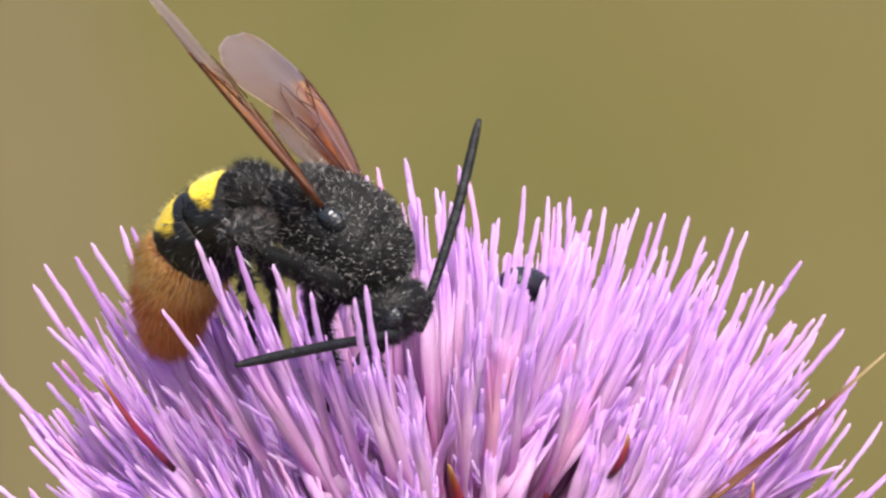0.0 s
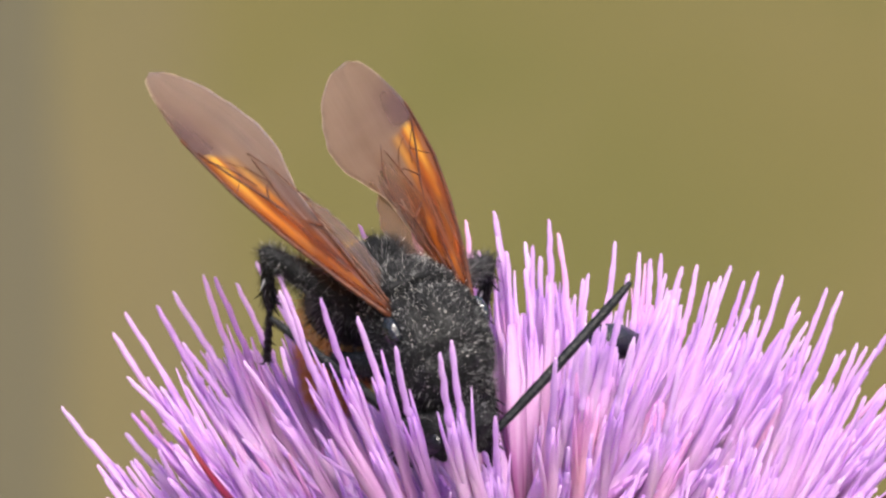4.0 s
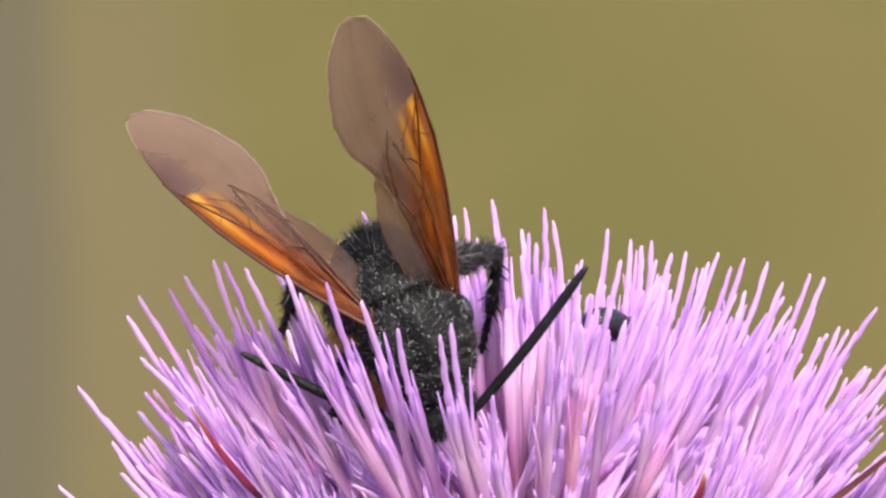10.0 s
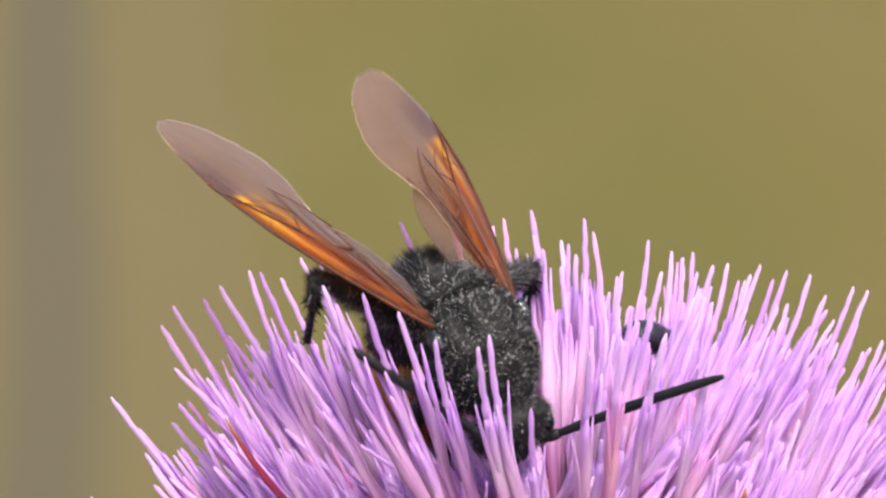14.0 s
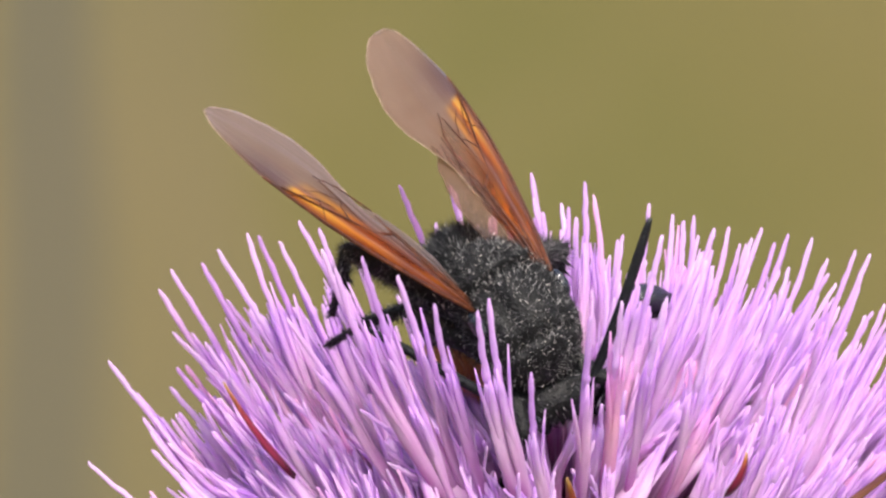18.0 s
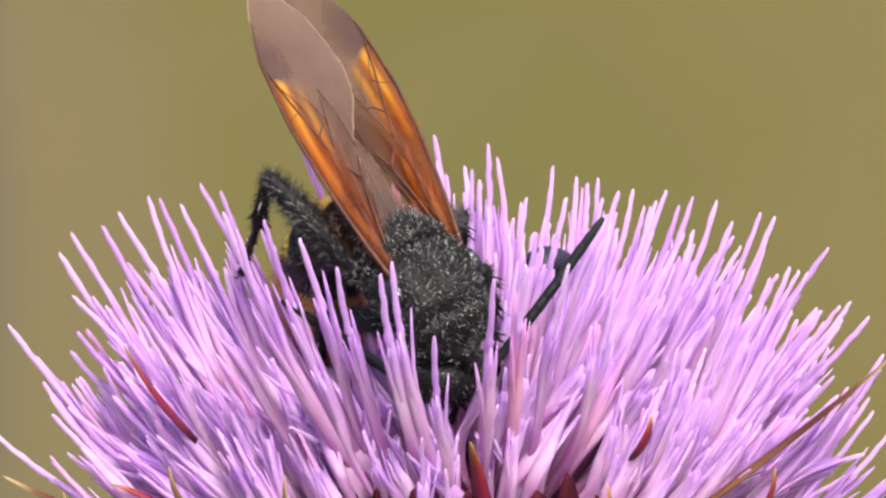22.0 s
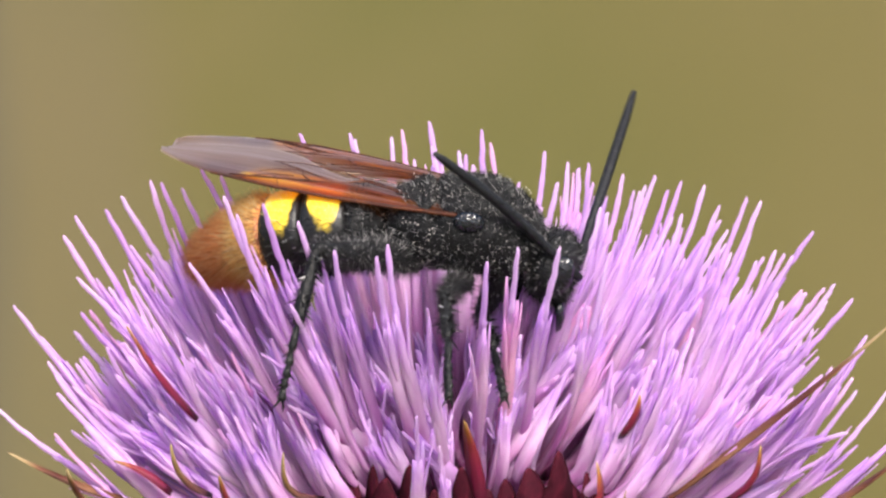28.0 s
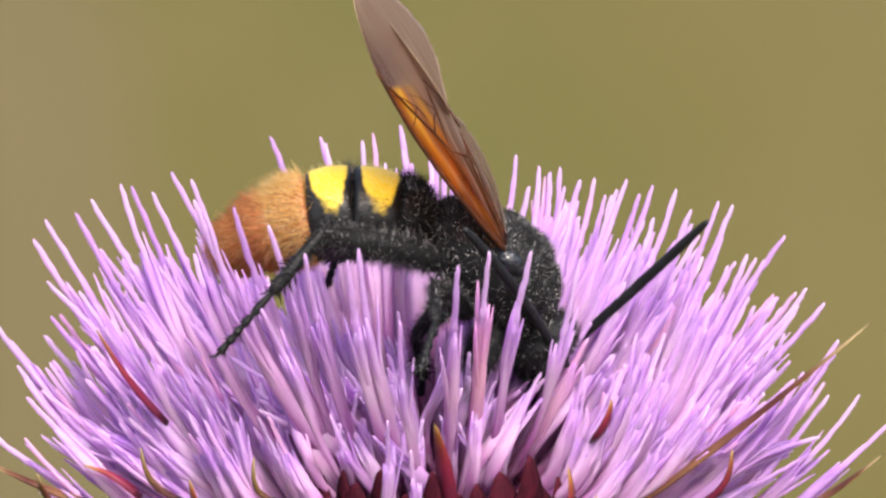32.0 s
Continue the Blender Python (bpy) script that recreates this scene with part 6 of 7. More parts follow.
RMK = [
    (0, pose(-2.8, -7.9, -1.4)), (0.5, pose(-2.0, -7.9, -0.6)), (1, pose(-2.4, -1.5, -8.5)), (1.5, pose(-0.9, 1.1, -8.7)), (2, pose(-2.2, -7.6, -5.5)),
    (2.5, pose(-0.9, -7.3, -5.7)), (3, pose(-3.4, -4.8, -7.1)), (3.5, pose(-2.4, -4.1, -9.1)), (4, pose(-4.3, -3.1, -7.5)),
    (4.5, pose(-5.8, -3.3, -5.8)), (6.5, pose(0.5, -4.4, -8.0)), (14, pose(0.8, -3.4, -7.7)), (14.5, pose(-3.1, -0.6, -8.6)),
    (16.5, pose(-6.1, -4.2, -3.8)), (17, pose(-5.8, -2.1, -5.7)), (17.5, pose(-5.0, -5.2, -3.7)), (18, pose(-5.5, -6.1, -2.5)),
    (18.5, pose(-4.7, -4.3, -3.9)), (19, pose(-5.2, -6.2, -1.6)), (19.5, pose(-0.5, 0.1, -9.1)), (20, pose(-3.5, -2.4, -8.0)),
    (20.5, pose(-3.9, -0.5, -9.1)), (21, pose(-5.7, -1.2, -6.4)), (21.5, pose(-3.3, 0.9, -7.6)), (22, pose(-2.7, -3.0, -7.4)),
    (22.5, pose(-5.1, -1.7, -7.9)), (23, pose(-5.9, -3.9, -3.8)), (23.5, pose(-5.2, -2.1, -6.7)), (24, pose(-4.1, -7.0, -1.5)),
    (24.5, pose(-5.1, -6.1, -4.2)), (25, pose(-3.2, -8.0, -2.5)), (25.5, pose(-3.5, -6.9, -0.4)), (27.5, pose(-3.1, -7.2, -0.4)),
    (28, pose(-1.3, -8.7, -2.0)), (28.5, pose(-3.5, -7.4, -1.2)), (29, pose(-1.1, -8.4, -0.9)), (29.5, pose(-3.2, -7.4, -0.9)),
    (30, pose(-3.4, -7.9, -3.0)), (30.5, pose(-3.2, -7.9, -2.1)), (31, pose(-3.8, -7.3, -1.7)), (31.5, pose(-3.8, -7.6, -2.5)),
    (32, pose(-3.9, -7.4, -2.2)),
]
RMF = [
    (0, pose(-0.7, -0.0, -10.2)), (0.5, pose(6.6, -15.0, -4.9)), (1, pose(1.2, 2.6, -19.2)), (1.5, pose(-2.1, 4.1, -20.2)),
    (2, pose(0.4, -10.4, -16.8)), (2.5, pose(2.1, -9.6, -16.2)), (3, pose(-4.2, -3.1, -18.2)), (3.5, pose(-2.8, -1.3, -20.8)),
    (4, pose(-6.7, 1.1, -18.2)), (4.5, pose(-10.3, 0.0, -16.4)), (6.5, pose(7.0, -5.9, -18.1)), (7, pose(6.9, -4.7, -18.2)),
    (8, pose(6.6, -4.9, -18.4)), (9, pose(7.4, -6.5, -17.7)), (10, pose(6.8, -4.8, -18.3)), (11, pose(6.9, -5.0, -18.2)), (12, pose(6.8, -4.6, -18.2)),
    (13, pose(7.5, -5.9, -17.6)), (13.5, pose(6.4, -4.8, -18.5)), (14, pose(3.2, -2.3, -19.7)), (14.5, pose(-6.2, -1.8, -20.2)),
    (16.5, pose(-14.3, -3.7, -12.5)), (17, pose(-9.2, 1.6, -16.6)), (17.5, pose(-10.0, -6.5, -14.6)), (18, pose(-9.0, -8.3, -13.4)),
    (18.5, pose(-4.2, -4.9, -15.9)), (19, pose(-12.5, -11.3, -9.5)), (19.5, pose(-2.5, -1.0, -20.8)), (20, pose(-7.7, -3.7, -19.2)),
    (20.5, pose(-7.5, -1.6, -20.5)), (21, pose(-11.3, -4.7, -16.4)), (21.5, pose(-7.1, 2.8, -18.8)), (22, pose(-1.2, -1.8, -19.2)),
    (22.5, pose(-3.5, -1.6, -19.8)), (23, pose(-7.6, -3.6, -15.6)), (23.5, pose(-9.0, -5.0, -17.7)), (24, pose(-7.8, -18.2, -3.8)),
    (24.5, pose(-10.3, -16.4, -7.8)), (25, pose(-2.4, -19.7, -4.8)), (25.5, pose(-5.9, -18.6, -0.6)), (27.5, pose(-5.5, -18.1, -4.9)),
    (28, pose(-0.4, -20.2, -5.3)), (28.5, pose(-6.2, -18.6, 2.2)), (29, pose(-1.2, -20.4, -0.2)), (29.5, pose(-3.8, -19.4, -0.4)),
    (30, pose(-6.6, -17.8, -9.0)), (30.5, pose(-4.7, -19.2, -5.7)), (31, pose(-5.1, -18.7, -5.2)), (31.5, pose(-5.1, -19.4, -4.4)),
    (32, pose(-2.8, -19.0, -5.1)),
]
RHK = [
    (0, pose(-3.4, -12.1, 0.2)), (0.5, pose(-4.1, -12.4, -1.9)), (1, pose(0.0, -11.5, -0.7)), (1.5, pose(-2.4, -11.0, 2.6)), (2, pose(-5.3, -9.6, 3.9)),
    (2.5, pose(-6.7, -9.4, 4.1)), (3, pose(-8.4, -10.4, 3.9)), (3.5, pose(-9.0, -9.9, 2.5)), (4, pose(-8.9, -10.4, 2.5)), (4.5, pose(-7.8, -10.6, 2.4)),
    (6.5, pose(-8.5, -7.1, -9.5)), (7, pose(-8.3, -3.5, -10.8)), (8, pose(-7.0, -3.2, -11.2)), (9, pose(-6.8, -6.4, -10.6)),
    (10, pose(-7.6, -4.2, -10.9)), (11, pose(-8.7, -3.9, -10.5)), (12, pose(-8.7, -3.6, -10.5)), (13, pose(-7.9, -6.3, -10.2)),
    (13.5, pose(-9.0, -3.7, -10.4)), (14, pose(-8.3, -10.5, 3.1)), (14.5, pose(-9.7, -9.2, 2.7)), (16.5, pose(-10.7, -6.2, 4.4)),
    (17, pose(-9.8, -6.4, 4.8)), (17.5, pose(-11.5, -3.1, 3.0)), (18, pose(-10.4, -9.7, 2.9)), (18.5, pose(-11.0, -8.2, -1.1)),
    (19, pose(-10.4, -10.5, 1.9)), (19.5, pose(-11.2, -7.0, -2.9)), (20, pose(-12.8, -4.5, -3.5)), (20.5, pose(-13.9, -4.8, 0.9)),
    (21, pose(-13.4, -5.4, -0.9)), (21.5, pose(-11.8, -5.2, 1.5)), (22, pose(-12.7, -4.4, -2.4)), (22.5, pose(-13.4, -4.9, 0.3)),
    (23, pose(-14.4, -2.5, 0.1)), (23.5, pose(-10.8, -8.7, 3.1)), (24, pose(-13.1, -6.3, -0.1)), (24.5, pose(-9.9, -10.2, 0.6)),
    (25, pose(-9.7, -10.8, -1.1)), (25.5, pose(-11.5, -8.5, 1.0)), (27.5, pose(-11.4, -8.7, 0.9)), (28, pose(-11.2, -9.0, 0.9)),
    (28.5, pose(-12.7, -7.5, -1.1)), (29, pose(-11.3, -9.2, -0.2)), (29.5, pose(-12.5, -7.5, 0.2)), (30, pose(-12.8, -6.3, 1.2)),
    (30.5, pose(-12.9, -6.7, 0.1)), (31, pose(-11.9, -8.6, -0.5)), (31.5, pose(-13.4, -5.6, -3.9)), (32, pose(-12.7, -6.6, -4.9)),
]
RHF = [
    (0, pose(-0.3, -5.5, -9.3)), (0.5, pose(-1.8, -4.1, -10.3)), (1, pose(3.0, -6.0, -10.8)), (1.5, pose(-1.1, -3.2, -6.4)),
    (2, pose(0.4, -10.6, -6.6)), (2.5, pose(-0.9, -10.9, -6.1)), (3, pose(-6.1, -9.2, -7.8)), (3.5, pose(-4.5, -9.7, -8.6)),
    (4, pose(-6.7, -7.7, -9.0)), (4.5, pose(-7.6, -8.3, -9.3)), (6.5, pose(-2.2, -9.2, -19.5)), (7, pose(-3.2, -3.5, -21.6)),
    (8, pose(-3.3, -3.0, -22.6)), (9, pose(-2.3, -8.7, -21.5)), (10, pose(-3.8, -4.1, -22.3)), (11, pose(-3.8, -4.1, -21.5)),
    (12, pose(-3.7, -3.4, -21.4)), (13, pose(-2.1, -7.5, -20.7)), (13.5, pose(-4.8, -4.0, -21.6)), (14, pose(-8.9, -8.1, -8.7)),
    (14.5, pose(-8.2, -9.7, -9.2)), (16.5, pose(-16.7, -9.4, -5.4)), (17, pose(-12.7, -5.2, -6.7)), (17.5, pose(-15.7, -3.4, -8.3)),
    (18, pose(-9.9, -8.4, -9.0)), (18.5, pose(-9.8, -5.1, -12.7)), (19, pose(-12.2, -9.0, -9.8)), (19.5, pose(-8.5, -6.9, -13.4)),
    (20, pose(-8.5, -4.8, -14.6)), (20.5, pose(-10.0, -5.4, -10.5)), (21, pose(-14.2, -4.0, -12.8)), (21.5, pose(-13.5, -3.2, -10.3)),
    (22, pose(-11.3, -3.6, -14.3)), (22.5, pose(-12.0, -3.8, -11.5)), (23, pose(-14.4, -2.4, -11.9)), (23.5, pose(-12.9, -6.6, -8.5)),
    (24, pose(-14.8, -18.2, 1.0)), (24.5, pose(-7.1, -21.9, 1.2)), (25, pose(-10.7, -15.9, -11.9)), (25.5, pose(-7.3, -18.9, -3.4)),
    (27.5, pose(-12.1, -14.2, -9.8)), (28, pose(-12.7, -16.4, -8.4)), (28.5, pose(-12.2, -16.3, -9.3)), (29, pose(-11.4, -18.4, -7.9)),
    (29.5, pose(-12.7, -18.1, -5.4)), (30, pose(-16.2, -14.5, -7.0)), (30.5, pose(-14.7, -15.1, -8.3)), (31, pose(-11.9, -20.2, -3.6)),
    (31.5, pose(-16.3, -12.5, -13.3)), (32, pose(-13.2, -11.7, -15.8)),
]
LFK = [
    (0, pose(4.4, 3.4, -6.5)), (1, pose(6.2, 1.9, -6.1)), (2, pose(5.0, 2.8, -6.1)), (3, pose(3.1, 3.9, -5.9)), (4, pose(2.5, 4.6, -4.8)),
    (14, pose(-1.2, 4.2, -4.3)), (17, pose(0.8, 3.7, -4.9)), (17.5, pose(5.5, 3.2, -4.0)), (18, pose(6.8, 3.5, -1.4)), (18.5, pose(7.3, 4.0, -0.4)),
    (19, pose(5.7, 5.0, -0.2)), (19.5, pose(5.3, 5.9, 1.0)), (20, pose(4.3, 6.9, 3.5)), (20.5, pose(4.4, 5.9, 4.8)), (21, pose(4.1, 4.7, 7.2)),
    (21.5, pose(4.5, 3.5, 7.4)), (22, pose(1.7, 2.2, 9.6)), (22.5, pose(2.8, -0.2, 9.4)), (23, pose(3.1, -2.5, 8.8)), (23.5, pose(2.9, -1.5, 8.3)),
    (32, pose(4.4, 3.4, -6.5)),
]
LFF = [
    (0, pose(6.4, 10.3, -16.5)), (0.5, pose(7.3, 10.9, -15.8)), (1, pose(11.4, 6.1, -16.4)), (1.5, pose(9.3, 8.8, -16.4)), (2, pose(9.0, 8.3, -16.1)),
    (2.5, pose(2.6, -2.2, -16.5)), (3, pose(4.8, 6.3, -17.9)), (3.5, pose(8.2, 4.5, -18.1)), (4, pose(5.8, 7.7, -17.0)), (4.5, pose(4.9, 7.2, -18.2)),
    (6.5, pose(11.3, 3.0, -16.5)), (7, pose(11.2, 4.2, -16.6)), (8, pose(10.9, 4.0, -16.8)), (9, pose(11.6, 2.4, -16.2)), (10, pose(11.0, 4.1, -16.7)),
    (11, pose(11.2, 4.0, -16.6)), (12, pose(11.1, 4.3, -16.7)), (13, pose(11.8, 3.1, -16.1)), (13.5, pose(10.7, 4.1, -17.0)),
    (14, pose(6.1, 6.9, -16.9)), (14.5, pose(8.5, 5.5, -17.9)), (16.5, pose(1.0, 4.0, -18.0)), (17, pose(6.0, 6.3, -17.4)),
    (17.5, pose(5.2, 4.7, -18.6)), (18, pose(7.2, 3.8, -18.4)), (18.5, pose(11.5, 5.1, -16.5)), (19, pose(7.5, 3.0, -18.0)),
    (19.5, pose(12.5, 6.6, -15.1)), (20, pose(9.8, 9.2, -14.4)), (20.5, pose(8.3, 7.2, -16.2)), (21, pose(6.9, 8.8, -15.3)),
    (21.5, pose(9.0, 5.8, -17.2)), (22, pose(10.3, 8.8, -13.4)), (22.5, pose(8.2, 7.2, -16.5)), (23, pose(7.3, 7.4, -15.9)),
    (23.5, pose(6.2, 5.9, -18.2)), (24, pose(4.7, 7.6, -18.1)), (24.5, pose(6.6, 7.9, -17.8)), (25, pose(5.8, 9.0, -17.4)),
    (25.5, pose(8.5, 5.8, -17.9)), (27.5, pose(6.9, 8.7, -17.4)), (28, pose(5.7, 9.1, -17.3)), (28.5, pose(9.5, 7.8, -16.9)),
    (29, pose(7.6, 8.9, -17.1)), (29.5, pose(8.6, 7.4, -17.4)), (30, pose(4.7, 9.8, -16.9)), (30.5, pose(6.9, 8.9, -17.2)),
    (31, pose(10.1, 8.8, -16.0)), (31.5, pose(11.5, 8.1, -15.3)), (32, pose(10.9, 9.9, -14.6)),
]
LMK = [
    (0, pose(0.5, 4.4, -8.0)), (1, pose(2.8, 2.8, -8.6)), (2, pose(1.5, 4.6, -7.7)), (3, pose(-0.8, 5.7, -6.6)), (4, pose(-1.4, 6.2, -5.4)),
    (14, pose(-5.5, 4.3, -4.4)), (17, pose(-3.2, 4.5, -5.7)), (17.5, pose(2.7, 4.1, -7.1)), (18, pose(5.7, 3.9, -5.3)), (18.5, pose(6.7, 4.5, -4.4)),
    (19, pose(5.5, 4.8, -4.3)), (19.5, pose(5.8, 5.9, -2.9)), (20, pose(4.6, 8.3, -0.1)), (20.5, pose(4.3, 8.2, 1.9)), (21, pose(3.7, 7.9, 5.3)),
    (21.5, pose(5.0, 6.6, 5.7)), (22, pose(2.5, 5.5, 9.0)), (22.5, pose(3.8, 2.9, 9.6)), (23, pose(4.3, 0.2, 9.8)), (23.5, pose(3.6, 1.2, 9.1)),
    (32, pose(0.5, 4.4, -8.0)),
]
LMF = [
    (0, pose(2.1, 11.3, -18.0)), (0.5, pose(3.0, 12.0, -17.3)), (1, pose(7.7, 7.0, -19.0)), (1.5, pose(5.0, 9.9, -18.0)), (2, pose(4.8, 10.1, -16.8)),
    (2.5, pose(-1.6, -1.2, -18.0)), (3, pose(0.3, 7.4, -18.6)), (3.5, pose(3.9, 5.5, -19.7)), (4, pose(1.6, 8.7, -18.5)), (4.5, pose(0.6, 8.2, -19.7)),
    (6.5, pose(7.0, 4.0, -18.1)), (7, pose(6.9, 5.2, -18.2)), (8, pose(6.6, 5.0, -18.4)), (9, pose(7.4, 3.4, -17.7)), (10, pose(6.8, 5.2, -18.3)),
    (11, pose(6.9, 5.0, -18.2)), (12, pose(6.8, 5.4, -18.2)), (13, pose(7.5, 4.1, -17.6)), (13.5, pose(6.4, 5.1, -18.5)), (14, pose(1.8, 7.4, -18.6)),
    (14.5, pose(4.2, 6.5, -19.5)), (16.5, pose(-3.3, 5.1, -19.5)), (17, pose(2.1, 7.8, -19.6)), (17.5, pose(1.2, 5.7, -20.8)),
    (18, pose(3.0, 4.1, -20.2)), (18.5, pose(7.6, 6.1, -18.7)), (19, pose(3.5, 2.9, -20.0)), (19.5, pose(8.6, 7.2, -17.5)), (20, pose(5.5, 9.8, -15.7)),
    (20.5, pose(3.9, 8.7, -17.0)), (21, pose(2.5, 10.3, -16.3)), (21.5, pose(5.3, 7.9, -19.2)), (22, pose(6.7, 10.5, -15.9)),
    (22.5, pose(4.1, 9.1, -17.2)), (23, pose(3.2, 9.5, -16.5)), (23.5, pose(1.8, 6.4, -19.9)), (24, pose(0.5, 8.6, -19.6)),
    (24.5, pose(2.3, 8.9, -19.3)), (25, pose(1.6, 10.0, -18.9)), (25.5, pose(4.3, 6.9, -19.4)), (27.5, pose(2.7, 9.7, -18.9)),
    (28, pose(1.4, 10.2, -18.9)), (28.5, pose(5.2, 8.8, -18.4)), (29, pose(3.4, 10.0, -18.6)), (29.5, pose(4.3, 8.4, -18.9)),
    (30, pose(0.4, 10.9, -18.5)), (30.5, pose(2.7, 10.0, -18.8)), (31, pose(5.8, 9.8, -17.6)), (31.5, pose(7.2, 9.2, -16.9)),
    (32, pose(6.6, 11.0, -16.1)),
]
LHK = [
    (0, pose(-8.0, 6.0, -3.0)), (1, pose(-6.4, 5.7, -6.0)), (1.5, pose(-8.0, 6.0, -3.0)), (2, pose(-4.2, 9.6, -7.9)), (2.5, pose(-13.9, 3.1, -3.1)),
    (3, pose(-9.0, 9.4, -6.1)), (3.5, pose(-6.0, 9.0, -9.1)), (4, pose(-7.9, 11.0, -5.0)), (4.5, pose(-6.9, 11.7, -4.6)), (6.5, pose(-3.8, 8.6, -9.6)),
    (7, pose(-3.2, 10.9, -7.0)), (8, pose(-3.1, 10.9, -7.0)), (9, pose(-3.0, 9.4, -8.8)), (10, pose(-3.3, 10.9, -7.0)), (11, pose(-2.9, 10.9, -7.0)),
    (12, pose(-3.2, 11.2, -6.5)), (13, pose(-2.8, 9.8, -8.3)), (13.5, pose(-3.3, 10.8, -7.1)), (14, pose(-7.0, 10.5, -6.2)),
    (14.5, pose(-3.4, 11.0, -6.9)), (16.5, pose(-8.0, 6.0, -3.0)), (17, pose(-6.7, 6.8, -4.3)), (17.5, pose(-6.5, 6.3, -5.3)),
    (18, pose(-5.3, 9.7, -7.7)), (18.5, pose(-2.8, 10.8, -8.1)), (19, pose(-7.2, 8.9, -8.1)), (19.5, pose(-3.1, 11.2, -7.3)),
    (20, pose(-5.0, 10.3, -7.3)), (20.5, pose(-5.3, 10.8, -6.6)), (21, pose(-6.4, 10.9, -6.3)), (21.5, pose(-3.6, 10.0, -9.4)),
    (22, pose(-6.3, 12.1, -6.5)), (22.5, pose(-5.0, 11.0, -7.0)), (23, pose(-6.1, 11.7, -5.7)), (23.5, pose(-5.8, 10.9, -5.9)),
    (24, pose(-8.0, 6.0, -3.0)), (32, pose(-8.0, 6.0, -3.0)),
]
LHF = [
    (0, pose(-10.0, 13.5, -14.0)), (0.5, pose(-9.1, 14.3, -13.4)), (1, pose(-4.2, 10.5, -17.9)), (1.5, pose(-6.0, 11.9, -13.2)),
    (2, pose(2.5, 10.7, -16.6)), (2.5, pose(-14.4, -4.5, -11.1)), (3, pose(-5.8, 8.4, -16.6)), (3.5, pose(-1.8, 7.4, -19.2)),
    (4, pose(-5.3, 11.6, -15.8)), (4.5, pose(-5.9, 12.8, -15.6)), (6.5, pose(3.6, 5.7, -17.4)), (7, pose(3.8, 9.0, -15.3)), (8, pose(3.7, 8.8, -15.5)),
    (9, pose(4.5, 5.9, -16.1)), (10, pose(3.6, 8.9, -15.4)), (11, pose(4.2, 8.7, -15.2)), (12, pose(3.8, 9.4, -14.9)), (13, pose(4.8, 6.9, -15.8)),
    (13.5, pose(3.3, 8.8, -15.8)), (14, pose(-4.1, 9.8, -16.8)), (14.5, pose(0.7, 10.2, -17.2)), (16.5, pose(-14.8, 6.9, -14.3)),
    (17, pose(-10.3, 12.1, -16.7)), (17.5, pose(-11.3, 8.9, -17.9)), (18, pose(-1.7, 7.8, -18.0)), (18.5, pose(2.7, 9.0, -17.5)),
    (19, pose(-3.2, 6.2, -18.1)), (19.5, pose(3.8, 10.2, -16.0)), (20, pose(1.2, 9.1, -16.2)), (20.5, pose(-0.3, 9.4, -16.4)),
    (21, pose(-3.3, 10.1, -16.9)), (21.5, pose(-6.7, 12.1, -15.7)), (22, pose(-2.3, 12.6, -16.7)), (22.5, pose(-1.3, 9.8, -17.4)),
    (23, pose(-3.5, 10.1, -16.4)), (23.5, pose(-3.6, 10.6, -16.8)), (24, pose(-12.4, 10.6, -14.9)), (24.5, pose(-10.4, 10.9, -14.8)),
    (25, pose(-11.5, 12.2, -14.5)), (25.5, pose(-8.5, 8.8, -14.6)), (27.5, pose(-10.6, 12.1, -14.5)), (28, pose(-12.0, 12.6, -14.4)),
    (28.5, pose(-8.0, 11.3, -14.2)), (29, pose(-9.8, 12.4, -14.4)), (29.5, pose(-9.0, 10.8, -14.6)), (30, pose(-13.2, 13.5, -13.9)),
    (30.5, pose(-10.8, 12.5, -14.4)), (31, pose(-7.0, 12.2, -13.6)), (31.5, pose(-5.4, 11.5, -12.9)), (32, pose(-5.9, 13.5, -12.4)),
]


def scaled(rows, origin=(0, 0, 0)):
    out = []
    for t, m in rows:
        m = m.copy()
        m.translation = Vector(origin) + m.translation * MM
        out.append((t, m))
    return out


def bent(m, i):
    """The pose of abdomen ring i when the whole abdomen points by m."""
    e = m.to_euler("XYZ")
    p = PETIOLE.copy()
    turn = Matrix.Identity(3)
    for k in range(i + 1):
        u = 0.55 + 1.0 * k / 5
        turn = Euler((0, e.y * u, e.z * u)).to_matrix()
        if k < i:
            p = p + turn @ Vector((-SEGMENTS[k], 0, 0))
    return Matrix.Translation(p) @ turn.to_4x4()


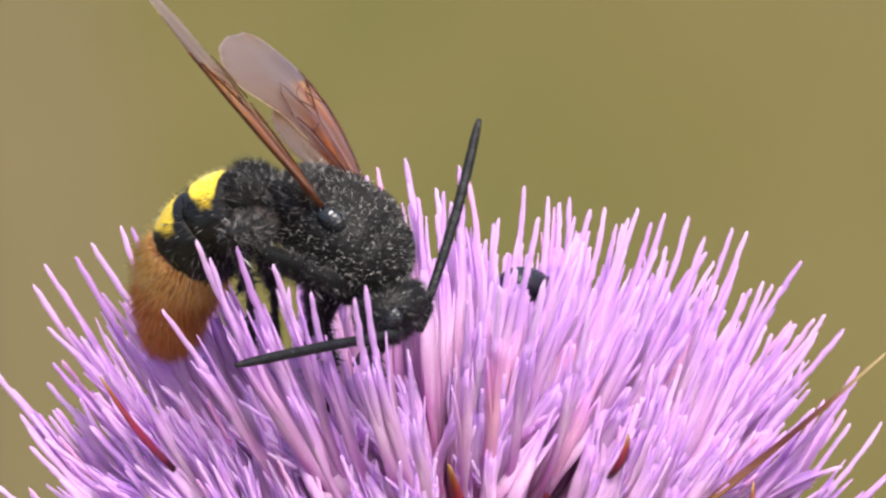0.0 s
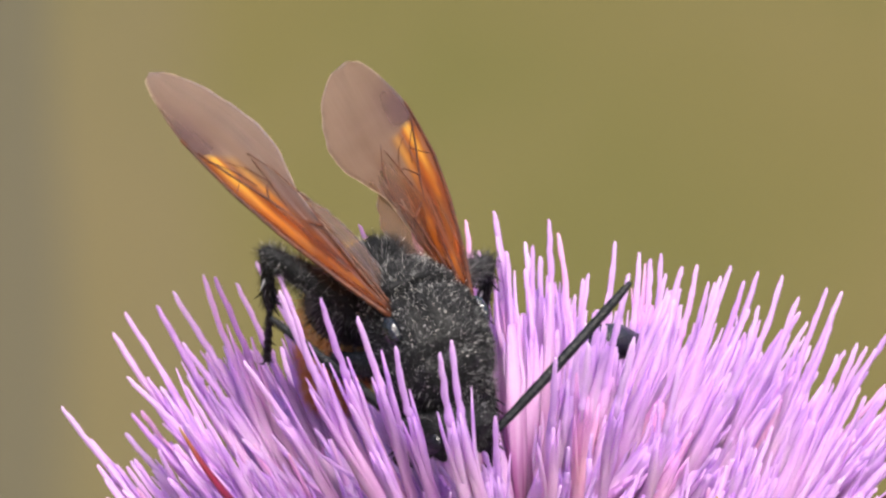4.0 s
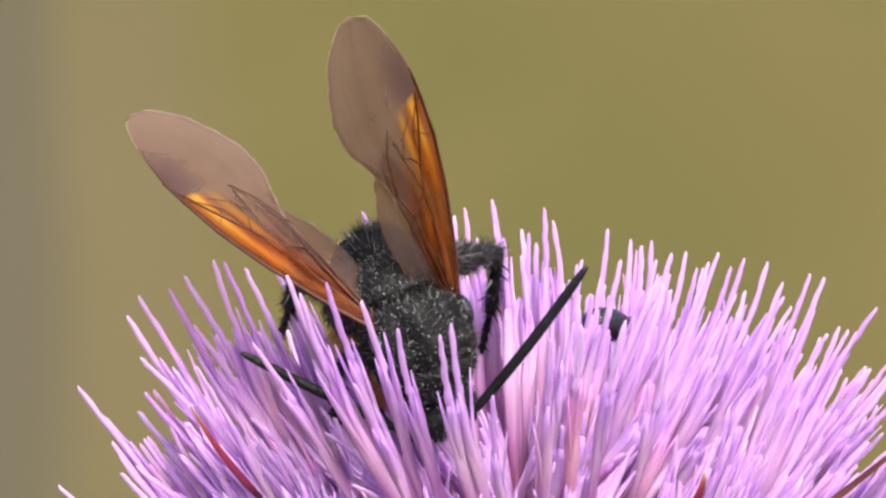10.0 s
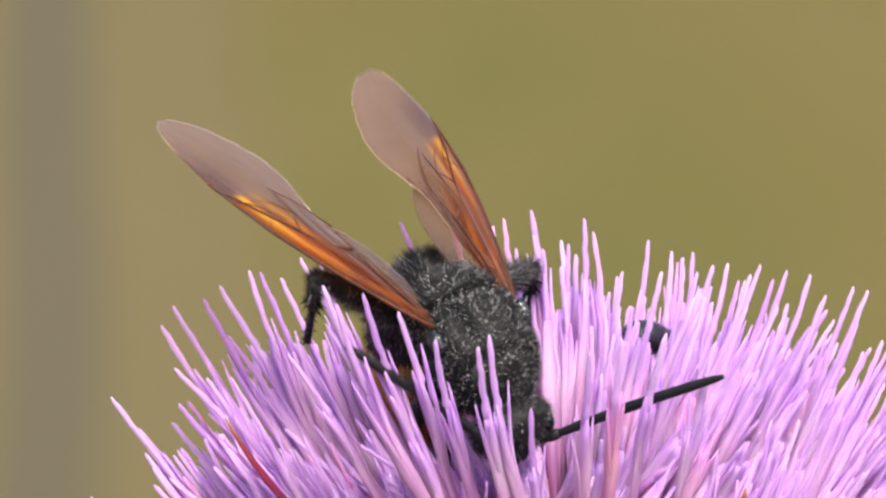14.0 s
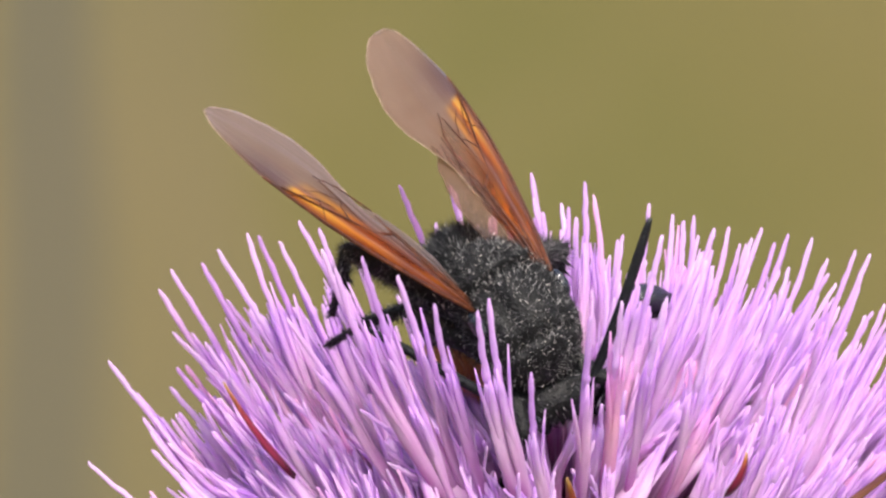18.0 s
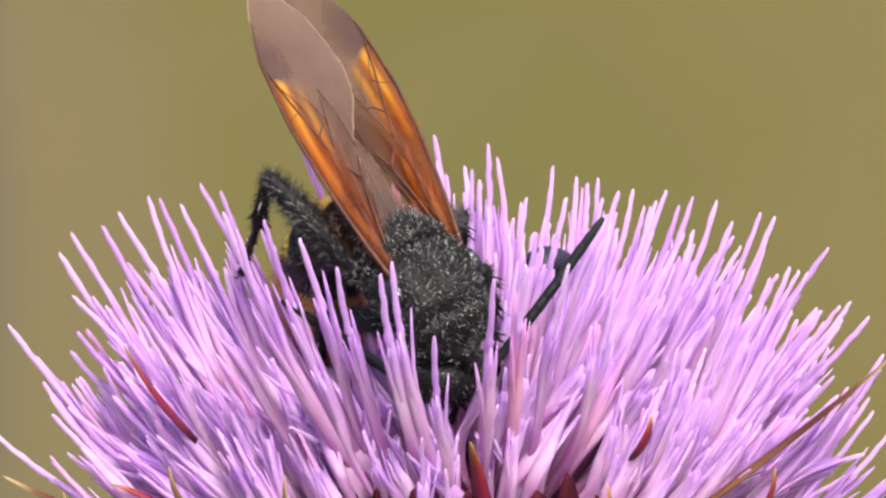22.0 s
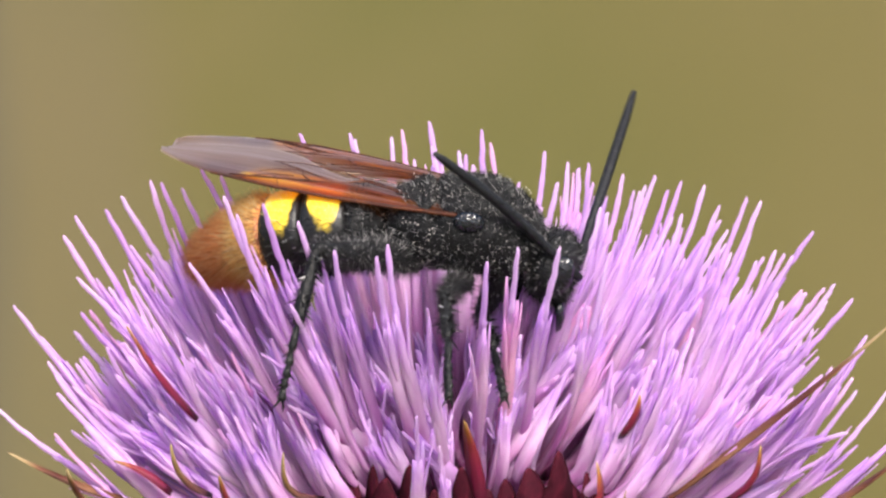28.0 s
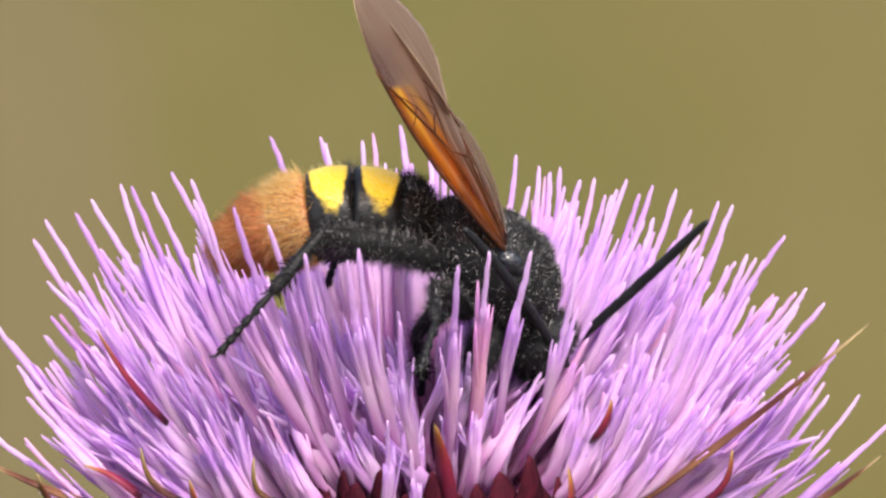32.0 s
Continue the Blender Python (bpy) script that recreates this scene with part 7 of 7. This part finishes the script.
def along(a, b, up):
    """A pose at a with its x towards b."""
    x = (b - a).normalized()
    y = Vector(up).cross(x).normalized()
    z = x.cross(y)
    m = Matrix((x, y, z)).transposed().to_4x4()
    m.translation = a
    return m


def interp(rows, t):
    for (t0, a), (t1, b) in zip(rows, rows[1:]):
        if t0 <= t <= t1:
            return a.translation.lerp(b.translation, (t - t0) / (t1 - t0))
    return rows[-1][1].translation


def leg_rows(hip, length, knees, feet):
    times = sorted({t for t, _ in knees} | {t for t, _ in feet})
    fem, tib, tar = [], [], []
    for t in times:
        k, f = interp(knees, t), interp(feet, t)
        mf = along(hip, k, (0, 0.3, 1))
        k = mf @ Vector((length, 0, 0))
        d = (f - k).normalized()
        bend = (Vector((0, 0, 1)) - d * d.z) * 0.16
        mt = along(k, k + d + bend, (0.3, 0, 1) if abs(d.z) < 0.9 else (1, 0, 0.2))
        ankle = mt @ Vector((6.2, 0, 0))
        ma = along(ankle, ankle + d - bend, (0.3, 0, 1) if abs(d.z) < 0.9 else (1, 0, 0.2))
        fem.append((t, mf))
        tib.append((t, mf.inverted() @ mt))
        tar.append((t, mf.inverted() @ ma))
    return fem, tib, tar


def motions():
    walk(WASP, scaled(BODY, CENTRE))
    walk(HEAD_PART, scaled(HEAD))
    for i, ring in enumerate(RINGS):
        walk(ring, scaled([(t, bent(m, i)) for t, m in BEND]))
    walk(WINGS[0], scaled(RW))
    walk(WINGS[1], scaled(LW))
    walk(ANTENNAE[0], scaled(RA))
    walk(ANTENNAE[1], scaled(LA))
    for name, knees, feet in (("rf", RFK, RFF), ("rm", RMK, RMF), ("rh", RHK, RHF), ("lf", LFK, LFF), ("lm", LMK, LMF), ("lh", LHK, LHF)):
        hip = Vector(HIPS[name[1]])
        if name[0] == "r":
            hip.y = -hip.y
        femur, tibia, hair, tarsus, bristles = LEGS[name]
        a, b, c = leg_rows(hip, FEMUR[name[1]], knees, feet)
        walk(femur, scaled(a))
        walk(tibia, scaled(b))
        walk(hair, scaled(b))
        walk(tarsus, scaled(c))
        walk(bristles, scaled(c))


motions()
